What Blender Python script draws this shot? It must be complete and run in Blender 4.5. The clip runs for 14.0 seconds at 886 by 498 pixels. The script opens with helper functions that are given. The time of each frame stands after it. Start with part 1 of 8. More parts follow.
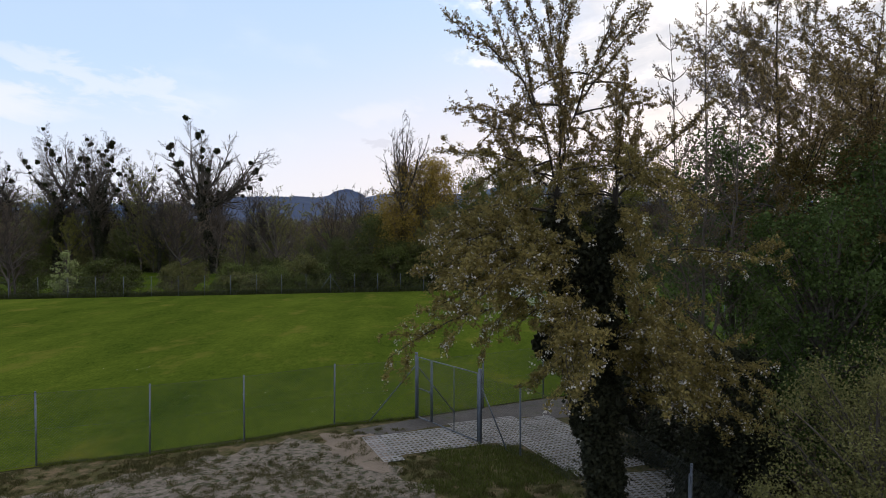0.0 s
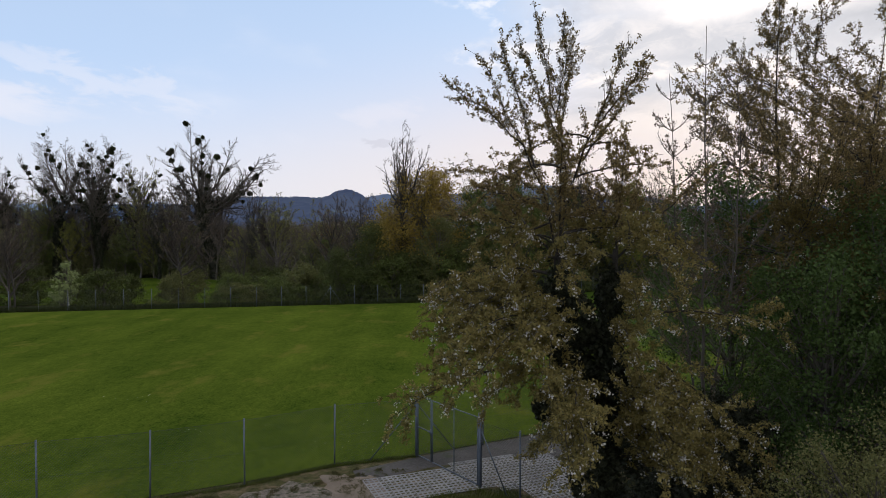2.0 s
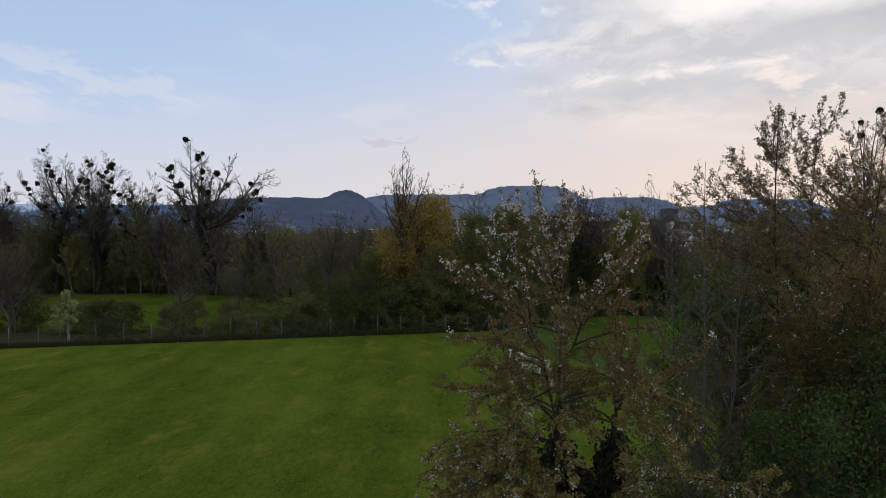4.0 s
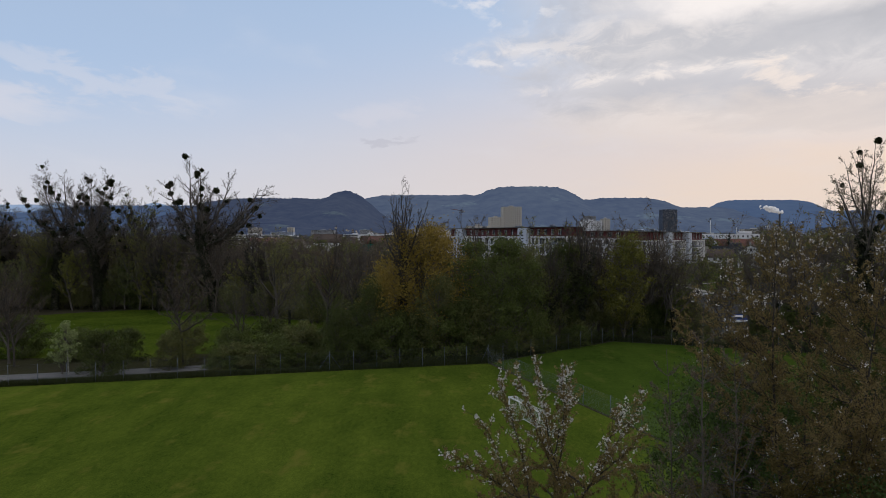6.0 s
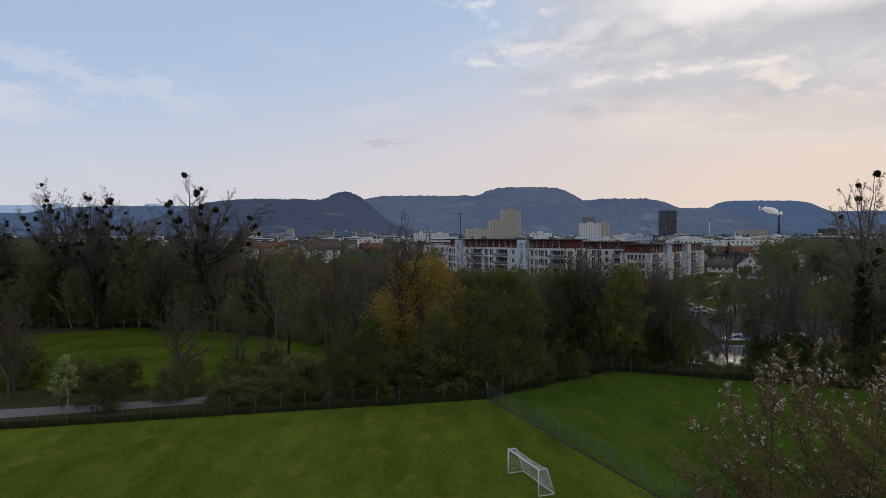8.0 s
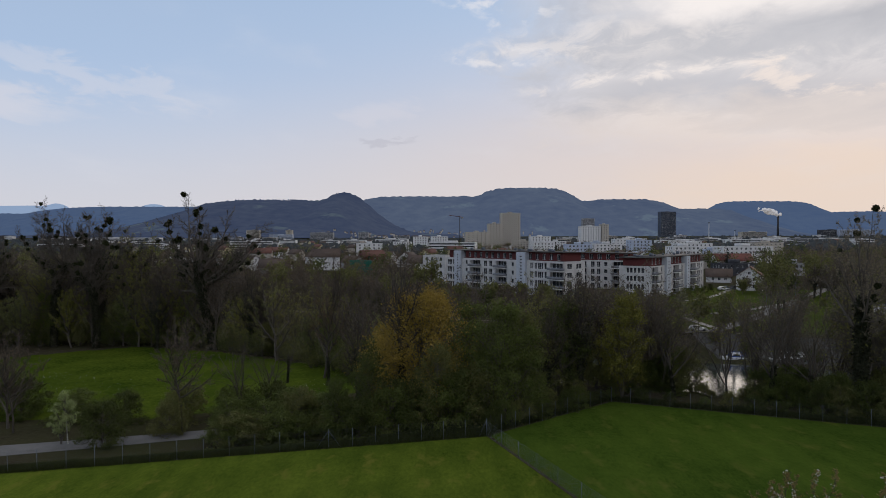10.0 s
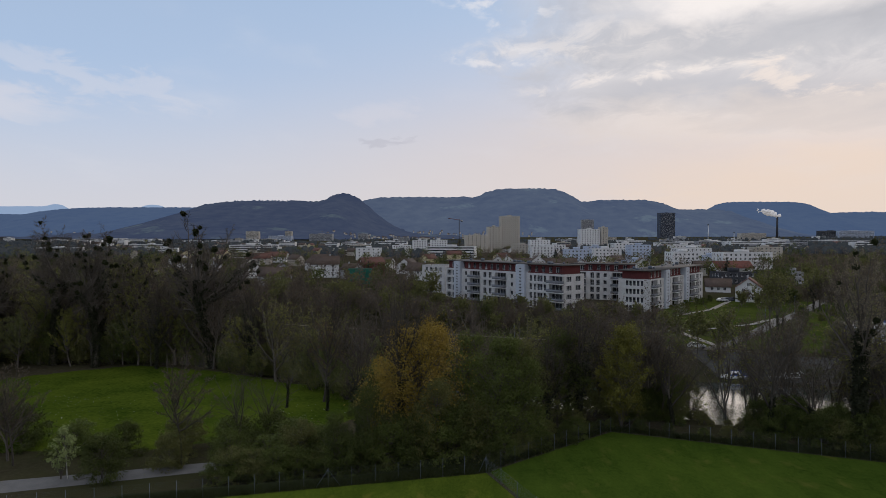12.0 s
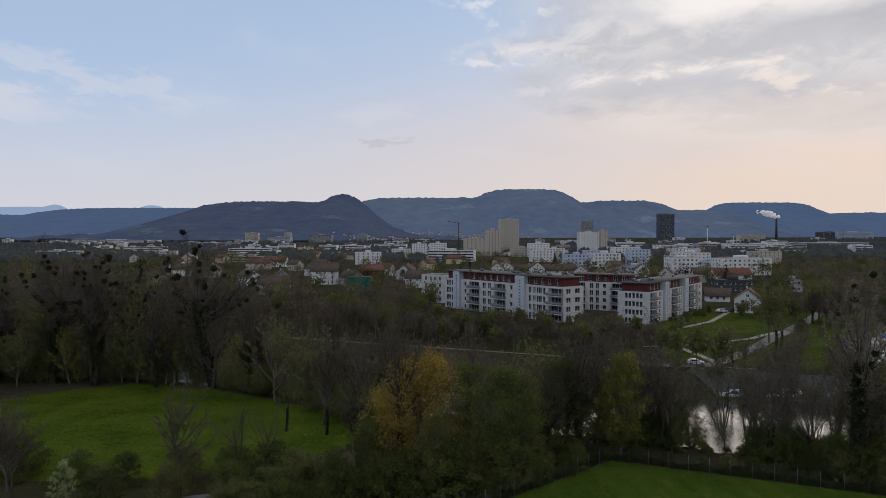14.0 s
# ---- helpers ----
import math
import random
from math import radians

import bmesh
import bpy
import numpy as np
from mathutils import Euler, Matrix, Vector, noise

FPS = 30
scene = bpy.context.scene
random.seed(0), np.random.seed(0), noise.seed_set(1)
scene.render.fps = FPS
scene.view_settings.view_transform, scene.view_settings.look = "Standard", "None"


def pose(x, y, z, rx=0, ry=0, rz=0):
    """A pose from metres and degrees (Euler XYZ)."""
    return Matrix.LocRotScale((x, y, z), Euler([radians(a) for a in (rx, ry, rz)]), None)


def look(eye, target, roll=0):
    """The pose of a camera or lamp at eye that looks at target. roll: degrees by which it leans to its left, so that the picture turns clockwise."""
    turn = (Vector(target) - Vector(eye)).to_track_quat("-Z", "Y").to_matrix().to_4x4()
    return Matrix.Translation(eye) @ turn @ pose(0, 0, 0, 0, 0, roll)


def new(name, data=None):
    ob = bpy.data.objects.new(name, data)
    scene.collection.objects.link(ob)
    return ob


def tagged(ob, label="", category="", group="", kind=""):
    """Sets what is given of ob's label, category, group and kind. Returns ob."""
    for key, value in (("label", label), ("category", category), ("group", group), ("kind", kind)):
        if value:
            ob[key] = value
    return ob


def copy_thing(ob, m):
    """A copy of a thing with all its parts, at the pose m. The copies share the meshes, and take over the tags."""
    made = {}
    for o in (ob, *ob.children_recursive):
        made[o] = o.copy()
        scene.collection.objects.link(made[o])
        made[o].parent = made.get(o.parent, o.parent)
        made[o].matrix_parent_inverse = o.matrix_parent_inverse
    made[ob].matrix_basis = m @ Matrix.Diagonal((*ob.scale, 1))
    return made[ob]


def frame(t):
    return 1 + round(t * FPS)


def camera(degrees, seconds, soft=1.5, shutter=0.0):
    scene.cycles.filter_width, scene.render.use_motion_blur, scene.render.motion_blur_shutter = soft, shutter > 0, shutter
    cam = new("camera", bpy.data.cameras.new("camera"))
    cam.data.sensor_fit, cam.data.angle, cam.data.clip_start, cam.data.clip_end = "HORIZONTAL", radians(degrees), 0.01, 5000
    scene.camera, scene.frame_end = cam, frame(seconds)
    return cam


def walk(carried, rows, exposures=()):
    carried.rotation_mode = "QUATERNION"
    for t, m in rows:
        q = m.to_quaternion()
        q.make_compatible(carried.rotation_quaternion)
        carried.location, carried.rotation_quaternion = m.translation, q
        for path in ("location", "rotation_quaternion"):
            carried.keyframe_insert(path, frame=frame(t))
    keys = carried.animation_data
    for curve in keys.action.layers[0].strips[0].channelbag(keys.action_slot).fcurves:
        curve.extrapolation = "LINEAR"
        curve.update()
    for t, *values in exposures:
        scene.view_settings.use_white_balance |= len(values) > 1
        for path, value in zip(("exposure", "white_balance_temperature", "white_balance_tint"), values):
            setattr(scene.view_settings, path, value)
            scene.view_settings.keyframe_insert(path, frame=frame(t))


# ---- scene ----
cam = camera(68.0, 14.0, soft=0.8)
PATH = [
    (0, pose(0, 0, 6.15, 88.97, 0, -0.000)),
    (0.5, pose(0, 0, 6.27, 88.97, 0, -0.000)),
    (1, pose(0, 0, 6.53, 88.97, 0, -0.000)),
    (1.5, pose(0, 0, 6.93, 88.97, 0, -0.000)),
    (2, pose(0, 0, 7.46, 88.97, 0, -0.000)),
    (2.5, pose(0, 0, 8.2, 88.97, 0, -0.000)),
    (3, pose(0, 0, 9.13, 88.97, 0, -0.000)),
    (5.5, pose(0, 0, 13.82, 88.97, 0, -0.068)),
    (6, pose(0, 0, 14.79, 88.97, 0, -0.082)),
    (6.5, pose(0, 0, 15.8, 88.97, 0, -0.095)),
    (7, pose(0, 0, 16.86, 88.97, 0, -0.109)),
    (7.5, pose(0, 0, 17.91, 88.97, 0, -0.123)),
    (8, pose(0, 0, 19.0, 88.97, 0, -0.136)),
    (10.5, pose(0, 0, 24.48, 88.97, 0, -0.205)),
    (11, pose(0, 0, 25.58, 88.97, 0, -0.218)),
    (11.5, pose(0, 0, 26.65, 88.97, 0, -0.232)),
    (12, pose(0, 0, 27.7, 88.97, 0, -0.245)),
    (12.5, pose(0, 0, 28.72, 88.97, 0, -0.259)),
    (13, pose(0, 0, 29.76, 88.97, 0, -0.273)),
    (13.5, pose(0, 0, 30.8, 88.97, 0, -0.286)),
    (14, pose(0, 0, 31.85, 88.97, 0, -0.300)),
]
walk(cam, PATH, [(0.0, 0.56), (1.5, 0.46), (3.0, 0.26), (5.5, 0.08), (7.0, 0.02), (14.0, 0.04)])

# ---- light: dusk, sun low behind a cloud bank, ahead and to the right ----
SUN_AZ, SUN_EL = radians(32), radians(11)
world = bpy.data.worlds.new("dusk_sky")
scene.world = world
world.use_nodes = True


def build_sky():
    nt = world.node_tree
    nt.nodes.clear()
    N, link = nt.nodes.new, nt.links.new

    def math_node(op, a, b=None, clamp=False):
        n = N("ShaderNodeMath")
        n.operation, n.use_clamp = op, clamp
        for k, v in enumerate((a, b)):
            if v is None:
                continue
            if isinstance(v, (int, float)):
                n.inputs[k].default_value = v
            else:
                link(v, n.inputs[k])
        return n.outputs[0]

    def smooth(v, a, b, lo=0.0, hi=1.0):
        n = N("ShaderNodeMapRange")
        n.interpolation_type = "SMOOTHSTEP"
        n.inputs["From Min"].default_value, n.inputs["From Max"].default_value = a, b
        n.inputs["To Min"].default_value, n.inputs["To Max"].default_value = lo, hi
        link(v, n.inputs["Value"])
        return n.outputs["Result"]

    def mix(fac, a, b, blend="MIX"):
        n = N("ShaderNodeMix")
        n.data_type, n.blend_type = "RGBA", blend
        for sock, v in ((n.inputs[0], fac), (n.inputs[6], a), (n.inputs[7], b)):
            if isinstance(v, (int, float)):
                sock.default_value = v
            elif isinstance(v, tuple):
                sock.default_value = (*v, 1)
            else:
                link(v, sock)
        return n.outputs[2]

    co = N("ShaderNodeTexCoord").outputs["Generated"]
    sep = N("ShaderNodeSeparateXYZ")
    link(co, sep.inputs[0])
    x, y, z = sep.outputs
    zz = math_node("MAXIMUM", z, 0.0)
    az = math_node("ARCTAN2", x, y)
    sky = N("ShaderNodeTexSky")
    sky.sky_type, sky.sun_disc = "NISHITA", False
    sky.sun_elevation, sky.sun_rotation = SUN_EL, SUN_AZ
    sky.air_density, sky.dust_density, sky.ozone_density = 1.0, 1.0, 2.0
    clear = mix(1.0, sky.outputs[0], (SKY_GAIN, SKY_GAIN, SKY_GAIN), "MULTIPLY")
    # pale veil that thins upwards
    veil = smooth(zz, 0.0, 0.42, 0.90, 0.72)
    base = mix(veil, clear, (0.548, 0.706, 0.975))
    # warm glow low in the sky on the sun's side
    daz = math_node("ABSOLUTE", math_node("SUBTRACT", az, 0.50))
    side = smooth(daz, 0.0, 1.1, 1.0, 0.0)
    low = smooth(zz, 0.0, 0.36, 1.0, 0.0)
    base = mix(math_node("MULTIPLY", math_node("MULTIPLY", side, low), 0.95), base, (1.0, 0.72, 0.54))
    base = mix(smooth(zz, 0.02, 0.25, 0.72, 0.0), base, (0.80, 0.75, 0.755))
    # cloud coordinates on a flat layer
    comb = N("ShaderNodeCombineXYZ")
    den = math_node("ADD", zz, 0.16)
    link(math_node("DIVIDE", x, den), comb.inputs[0])
    link(math_node("DIVIDE", y, den), comb.inputs[1])

    def cloud_noise(scale, detail, rough, off, distort=0.0):
        m = N("ShaderNodeMapping")
        m.inputs["Location"].default_value = off
        m.inputs["Scale"].default_value = (1.1, 0.85, 1)
        link(comb.outputs[0], m.inputs[0])
        n = N("ShaderNodeTexNoise")
        n.inputs["Scale"].default_value, n.inputs["Detail"].default_value = scale, detail
        n.inputs["Roughness"].default_value, n.inputs["Distortion"].default_value = rough, distort
        link(m.outputs[0], n.inputs["Vector"])
        return n.outputs["Fac"]

    big = cloud_noise(1.0, 6, 0.55, (3.1, 0.4, 0), 0.3)
    fine = cloud_noise(4.2, 8, 0.62, (7.7, 2.2, 0), 0.5)
    curl = cloud_noise(2.3, 8, 0.60, (1.7, 5.2, 0), 0.4)
    # the outlines of all clouds wander
    az_w = math_node("ADD", az, math_node("ADD", math_node("MULTIPLY", math_node("SUBTRACT", curl, 0.5), 0.22), math_node("MULTIPLY", math_node("SUBTRACT", fine, 0.5), 0.20)))
    el_w = math_node("ADD", zz, math_node("ADD", math_node("MULTIPLY", math_node("SUBTRACT", big, 0.5), 0.05), math_node("MULTIPLY", math_node("SUBTRACT", fine, 0.5), 0.055)))

    def patch(a0, e0, wa, we, lean=0.0):
        """A soft-edged patch of cloud round a place in the sky."""
        da = math_node("SUBTRACT", az_w, a0)
        de = math_node("SUBTRACT", math_node("SUBTRACT", el_w, e0), math_node("MULTIPLY", da, lean))
        da, de = math_node("DIVIDE", da, wa), math_node("DIVIDE", de, we)
        r = math_node("ADD", math_node("MULTIPLY", da, da), math_node("MULTIPLY", de, de))
        return smooth(r, 0.0, 2.4, 1.0, 0.0)

    def lay(out, mask, strength, colour):
        return mix(math_node("MULTIPLY", mask, strength), out, colour)

    # the bank covers the sky on the sun's side, grey above and warm below
    bank = math_node("MULTIPLY", smooth(az_w, 0.06, 0.26), smooth(zz, 0.10, 0.22))
    bank = math_node("MAXIMUM", bank, math_node("MULTIPLY", smooth(az_w, 0.6, 1.0), smooth(zz, 0.06, 0.2)))
    over = math_node("MAXIMUM", bank, smooth(math_node("ADD", zz, math_node("MULTIPLY", big, 0.5)), 0.75, 0.95))
    body = mix(smooth(math_node("ADD", fine, math_node("MULTIPLY", big, 0.9)), 0.72, 1.12), (0.86, 0.82, 0.82), (0.62, 0.615, 0.655))
    out = mix(math_node("MULTIPLY", over, 0.80), base, body)
    out = lay(out, patch(0.46, 0.265, 0.26, 0.036), 0.75, (0.62, 0.62, 0.66))
    out = lay(out, patch(0.36, 0.195, 0.17, 0.020), 0.75, (0.60, 0.60, 0.65))
    out = lay(out, patch(0.56, 0.170, 0.16, 0.022), 0.55, (0.62, 0.60, 0.64))
    out = lay(out, patch(0.62, 0.330, 0.10, 0.060), 0.75, (0.56, 0.56, 0.60))
    # sunlit edges, broken by the ruffled cloud
    torn = smooth(cloud_noise(6.5, 9, 0.66, (2.4, 8.1, 0), 0.6), 0.40, 0.62)
    out = lay(out, patch(0.45, 0.322, 0.15, 0.032), 0.95, (1.10, 1.03, 1.00))
    out = lay(out, math_node("MULTIPLY", torn, patch(0.25, 0.275, 0.17, 0.024)), 0.60, (0.96, 0.90, 0.88))
    out = lay(out, math_node("MULTIPLY", torn, patch(0.33, 0.226, 0.16, 0.010, 0.04)), 0.70, (1.10, 1.00, 0.94))
    out = lay(out, math_node("MULTIPLY", torn, patch(0.50, 0.208, 0.07, 0.014, -0.3)), 0.70, (1.08, 0.94, 0.85))
    out = lay(out, patch(0.42, 0.165, 0.22, 0.026), 0.40, (1.0, 0.86, 0.76))
    out = lay(out, patch(0.62, 0.060, 0.30, 0.050), 0.45, (1.02, 0.80, 0.62))
    # small bright puffs along the bank's edge
    puff = smooth(cloud_noise(8.5, 6, 0.55, (4.4, 6.1, 0), 0.3), 0.50, 0.62)
    for a0, e0, wa, we in ((0.13, 0.325, 0.06, 0.022), (0.09, 0.265, 0.05, 0.014), (0.07, 0.350, 0.06, 0.016)):
        out = lay(out, math_node("MULTIPLY", puff, patch(a0, e0, wa, we)), 0.42, (1.04, 0.99, 0.98))
    # thin streaks on the clear side, and one small dark shred
    streak = smooth(cloud_noise(1.5, 6, 0.5, (1.2, 9.3, 0)), 0.52, 0.85)
    out = lay(out, math_node("MULTIPLY", streak, smooth(zz, 0.03, 0.14)), 0.40, (0.86, 0.85, 0.90))
    out = lay(out, patch(-0.64, 0.180, 0.13, 0.018, -0.08), 0.42, (0.90, 0.84, 0.86))
    out = lay(out, patch(-0.50, 0.212, 0.11, 0.014, -0.22), 0.28, (0.92, 0.86, 0.87))
    out = lay(out, patch(-0.09, 0.185, 0.05, 0.014, 0.1), 0.18, (0.95, 0.86, 0.86))
    out = lay(out, patch(-0.085, 0.139, 0.035, 0.0045), 0.36, (0.50, 0.50, 0.58))
    bg, wo = N("ShaderNodeBackground"), N("ShaderNodeOutputWorld")
    bg.inputs[1].default_value = 0.85
    link(out, bg.inputs[0])
    link(bg.outputs[0], wo.inputs[0])


SKY_GAIN = 0.10
build_sky()
sun = new("sun", bpy.data.lights.new("sun", "SUN"))
sun.data.energy, sun.data.angle, sun.data.color = 0.6, radians(45), (1.0, 0.86, 0.72)
sun.matrix_world = look(
    (500 * math.sin(SUN_AZ), 500 * math.cos(SUN_AZ), 500 * math.tan(SUN_EL)), (0, 0, 0))

# ---- materials ----


def surface(name, dark, light, scale=1.0, rough=0.85, bump=0.0, bump_scale=None, fine=8.0, metal=0.0,
            spots=None, spot_scale=1.0, spot_edge=(0.55, 0.7), island=0.0, each=0.0, through_light=0.0, stretch=None, spec=0.3):
    """A rough material: two noises, one broad and one fine, between two colours; spots of a third colour; a bump."""
    m = bpy.data.materials.new(name)
    m.use_nodes = True
    nt = m.node_tree
    nt.nodes.clear()
    N, link = nt.nodes.new, nt.links.new
    co = N("ShaderNodeTexCoord").outputs["Object"]
    if stretch:
        mp = N("ShaderNodeMapping")
        mp.inputs["Scale"].default_value = stretch
        link(co, mp.inputs[0])
        co = mp.outputs[0]

    def tex(s, detail=5.0, roughness=0.6):
        n = N("ShaderNodeTexNoise")
        n.inputs["Scale"].default_value, n.inputs["Detail"].default_value = s, detail
        n.inputs["Roughness"].default_value = roughness
        link(co, n.inputs["Vector"])
        return n.outputs["Fac"]

    def ramp(v, a, b):
        n = N("ShaderNodeMapRange")
        n.inputs["From Min"].default_value, n.inputs["From Max"].default_value = a, b
        link(v, n.inputs["Value"])
        return n.outputs["Result"]

    def mixed(fac, a, b):
        n = N("ShaderNodeMix")
        n.data_type = "RGBA"
        for sock, v in ((n.inputs[0], fac), (n.inputs[6], a), (n.inputs[7], b)):
            if isinstance(v, (int, float)):
                sock.default_value = v
            elif isinstance(v, tuple):
                sock.default_value = (*v, 1)
            else:
                link(v, sock)
        return n.outputs[2]

    broad, grain = tex(scale), tex(scale * fine)
    add = N("ShaderNodeMath")
    add.operation = "MULTIPLY_ADD"
    link(grain, add.inputs[0])
    add.inputs[1].default_value = 0.5
    half = N("ShaderNodeMath")
    half.operation = "MULTIPLY"
    half.inputs[1].default_value = 0.5
    link(broad, half.inputs[0])
    link(half.outputs[0], add.inputs[2])
    fac = ramp(add.outputs[0], 0.36, 0.64)
    for amount, source in ((island, "ShaderNodeNewGeometry"), (each, "ShaderNodeObjectInfo")):
        if amount:
            n = N(source)
            r = n.outputs["Random Per Island"] if source == "ShaderNodeNewGeometry" else n.outputs["Random"]
            lerp = N("ShaderNodeMix")
            lerp.data_type = "FLOAT"
            lerp.inputs[0].default_value = amount
            link(fac, lerp.inputs[2])
            link(r, lerp.inputs[3])
            fac = lerp.outputs[0]
    colour = mixed(fac, dark, light)
    if spots:
        colour = mixed(ramp(tex(spot_scale, 6.0, 0.65), *spot_edge), colour, spots)
    b = N("ShaderNodeBsdfPrincipled")
    link(colour, b.inputs["Base Color"])
    b.inputs["Roughness"].default_value, b.inputs["Metallic"].default_value = rough, metal
    b.inputs["Specular IOR Level"].default_value = spec
    if bump:
        bn = N("ShaderNodeBump")
        bn.inputs["Strength"].default_value, bn.inputs["Distance"].default_value = 0.8, bump
        link(tex(bump_scale or scale * fine), bn.inputs["Height"])
        link(bn.outputs[0], b.inputs["Normal"])
    shade = b.outputs[0]
    if through_light:
        tr, mx = N("ShaderNodeBsdfTranslucent"), N("ShaderNodeMixShader")
        link(colour, tr.inputs[0])
        mx.inputs[0].default_value = through_light
        link(shade, mx.inputs[1])
        link(tr.outputs[0], mx.inputs[2])
        shade = mx.outputs[0]
    out = N("ShaderNodeOutputMaterial")
    link(shade, out.inputs[0])
    return m


def distant(name, dark, light, haze_glow, amount, scale, clearing=None):
    """Wooded hills seen through kilometres of air: woods and clearings, with the airlight mixed in as an even glow."""
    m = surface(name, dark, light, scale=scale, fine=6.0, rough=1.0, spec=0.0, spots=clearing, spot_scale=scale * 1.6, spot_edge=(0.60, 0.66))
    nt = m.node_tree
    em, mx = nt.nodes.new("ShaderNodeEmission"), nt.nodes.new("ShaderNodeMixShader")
    em.inputs[0].default_value = (*haze_glow, 1)
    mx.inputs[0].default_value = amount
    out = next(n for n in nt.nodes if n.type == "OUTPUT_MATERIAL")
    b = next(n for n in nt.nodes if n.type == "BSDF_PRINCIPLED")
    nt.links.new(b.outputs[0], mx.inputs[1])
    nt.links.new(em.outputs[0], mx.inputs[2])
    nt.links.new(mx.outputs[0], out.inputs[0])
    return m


LITTER = surface("woodland_floor", (0.032, 0.028, 0.018), (0.075, 0.066, 0.042), scale=0.12, fine=14, bump=0.05,
                 spots=(0.040, 0.042, 0.020), spot_scale=0.03, spot_edge=(0.45, 0.6), spec=0.0)
# dark glazing with the blue haze of distance put into its colour
TOWER_GLASS = surface("haze_blue_dark_glazing", (0.030, 0.040, 0.062), (0.060, 0.075, 0.105), scale=0.05, fine=8, rough=0.3)
def lawn_material(name, dark, light, worn, stripe):
    """Mown turf: broad patches, tufts, fine blades, and the faint stripes of the mower running up the field."""
    m = bpy.data.materials.new(name)
    m.use_nodes = True
    nt = m.node_tree
    nt.nodes.clear()
    N, link = nt.nodes.new, nt.links.new
    co = N("ShaderNodeTexCoord").outputs["Object"]

    def tex(scale, stretch, detail=5.0):
        mp, n = N("ShaderNodeMapping"), N("ShaderNodeTexNoise")
        mp.inputs["Scale"].default_value = stretch
        mp.inputs["Rotation"].default_value = (0, 0, radians(3))
        n.inputs["Scale"].default_value, n.inputs["Detail"].default_value, n.inputs["Roughness"].default_value = scale, detail, 0.62
        link(co, mp.inputs[0])
        link(mp.outputs[0], n.inputs["Vector"])
        return n.outputs["Fac"]

    def calc(op, a, b):
        n = N("ShaderNodeMath")
        n.operation = op
        for k, v in enumerate((a, b)):
            if isinstance(v, (int, float)):
                n.inputs[k].default_value = v
            else:
                link(v, n.inputs[k])
        return n.outputs[0]

    def mixed(fac, a, b):
        n = N("ShaderNodeMix")
        n.data_type = "RGBA"
        for sock, v in ((n.inputs[0], fac), (n.inputs[6], a), (n.inputs[7], b)):
            if isinstance(v, tuple):
                sock.default_value = (*v, 1)
            else:
                link(v, sock)
        return n.outputs[2]

    sep = N("ShaderNodeSeparateXYZ")
    link(co, sep.inputs[0])
    lane = calc("ADD", calc("MULTIPLY", sep.outputs[0], 1.0), calc("MULTIPLY", sep.outputs[1], 0.06))
    bands = calc("SINE", calc("MULTIPLY", lane, 2 * math.pi / 3.8), 0.0)
    total = calc("MULTIPLY", tex(0.10, (1, 0.6, 1), 3.0), 0.55)
    for t, weight in ((tex(0.5, (1.2, 0.5, 1)), 0.25), (tex(2.6, (1.2, 0.5, 1)), 0.40), (tex(11.0, (1, 0.7, 1)), 0.62)):
        total = calc("ADD", total, calc("MULTIPLY", t, weight))
    total = calc("ADD", total, calc("MULTIPLY", bands, stripe))
    mr = N("ShaderNodeMapRange")
    mr.inputs["From Min"].default_value, mr.inputs["From Max"].default_value = 0.66, 1.18
    link(total, mr.inputs["Value"])
    colour = mixed(mr.outputs["Result"], dark, light)
    spot = N("ShaderNodeMapRange")
    spot.inputs["From Min"].default_value, spot.inputs["From Max"].default_value = 0.56, 0.72
    link(tex(0.33, (1.2, 0.6, 1), 6.0), spot.inputs["Value"])
    colour = mixed(spot.outputs["Result"], colour, worn)
    b, bump, out = N("ShaderNodeBsdfPrincipled"), N("ShaderNodeBump"), N("ShaderNodeOutputMaterial")
    b.inputs["Roughness"].default_value, b.inputs["Specular IOR Level"].default_value = 0.9, 0.0
    bump.inputs["Strength"].default_value, bump.inputs["Distance"].default_value = 0.9, 0.05
    link(tex(9.0, (1, 1, 1)), bump.inputs["Height"])
    link(bump.outputs[0], b.inputs["Normal"])
    link(colour, b.inputs["Base Color"])
    link(b.outputs[0], out.inputs[0])
    return m


LAWN = lawn_material("mown_grass", (0.020, 0.044, 0.006), (0.122, 0.158, 0.020), (0.132, 0.134, 0.024), 0.026)
LAWN_FAR = lawn_material("mown_grass_second_field", (0.017, 0.039, 0.006), (0.078, 0.118, 0.017), (0.088, 0.102, 0.020), 0.02)
LAWN_WORN = surface("rough_grass", (0.032, 0.038, 0.012), (0.120, 0.108, 0.044), scale=3.6, fine=7, bump=0.05,
                    spots=(0.170, 0.128, 0.076), spot_scale=2.6, spot_edge=(0.48, 0.62), spec=0.05)
MEADOW = surface("lush_meadow", (0.024, 0.046, 0.006), (0.080, 0.108, 0.013), scale=0.12, fine=16, bump=0.06, spec=0.0)
GRAVEL = surface("gravel", (0.070, 0.058, 0.044), (0.290, 0.242, 0.190), scale=5.0, fine=7, bump=0.05,
                 spots=(0.048, 0.052, 0.018), spot_scale=4.6, spot_edge=(0.50, 0.58))
SAND = surface("sandy_earth", (0.14, 0.108, 0.078), (0.25, 0.200, 0.150), scale=1.6, fine=16, bump=0.015, spots=(0.10, 0.09, 0.05), spot_scale=2.2, spot_edge=(0.6, 0.7))
ASPHALT = surface("asphalt", (0.10, 0.10, 0.10), (0.17, 0.165, 0.16), scale=0.4, fine=30, bump=0.01)
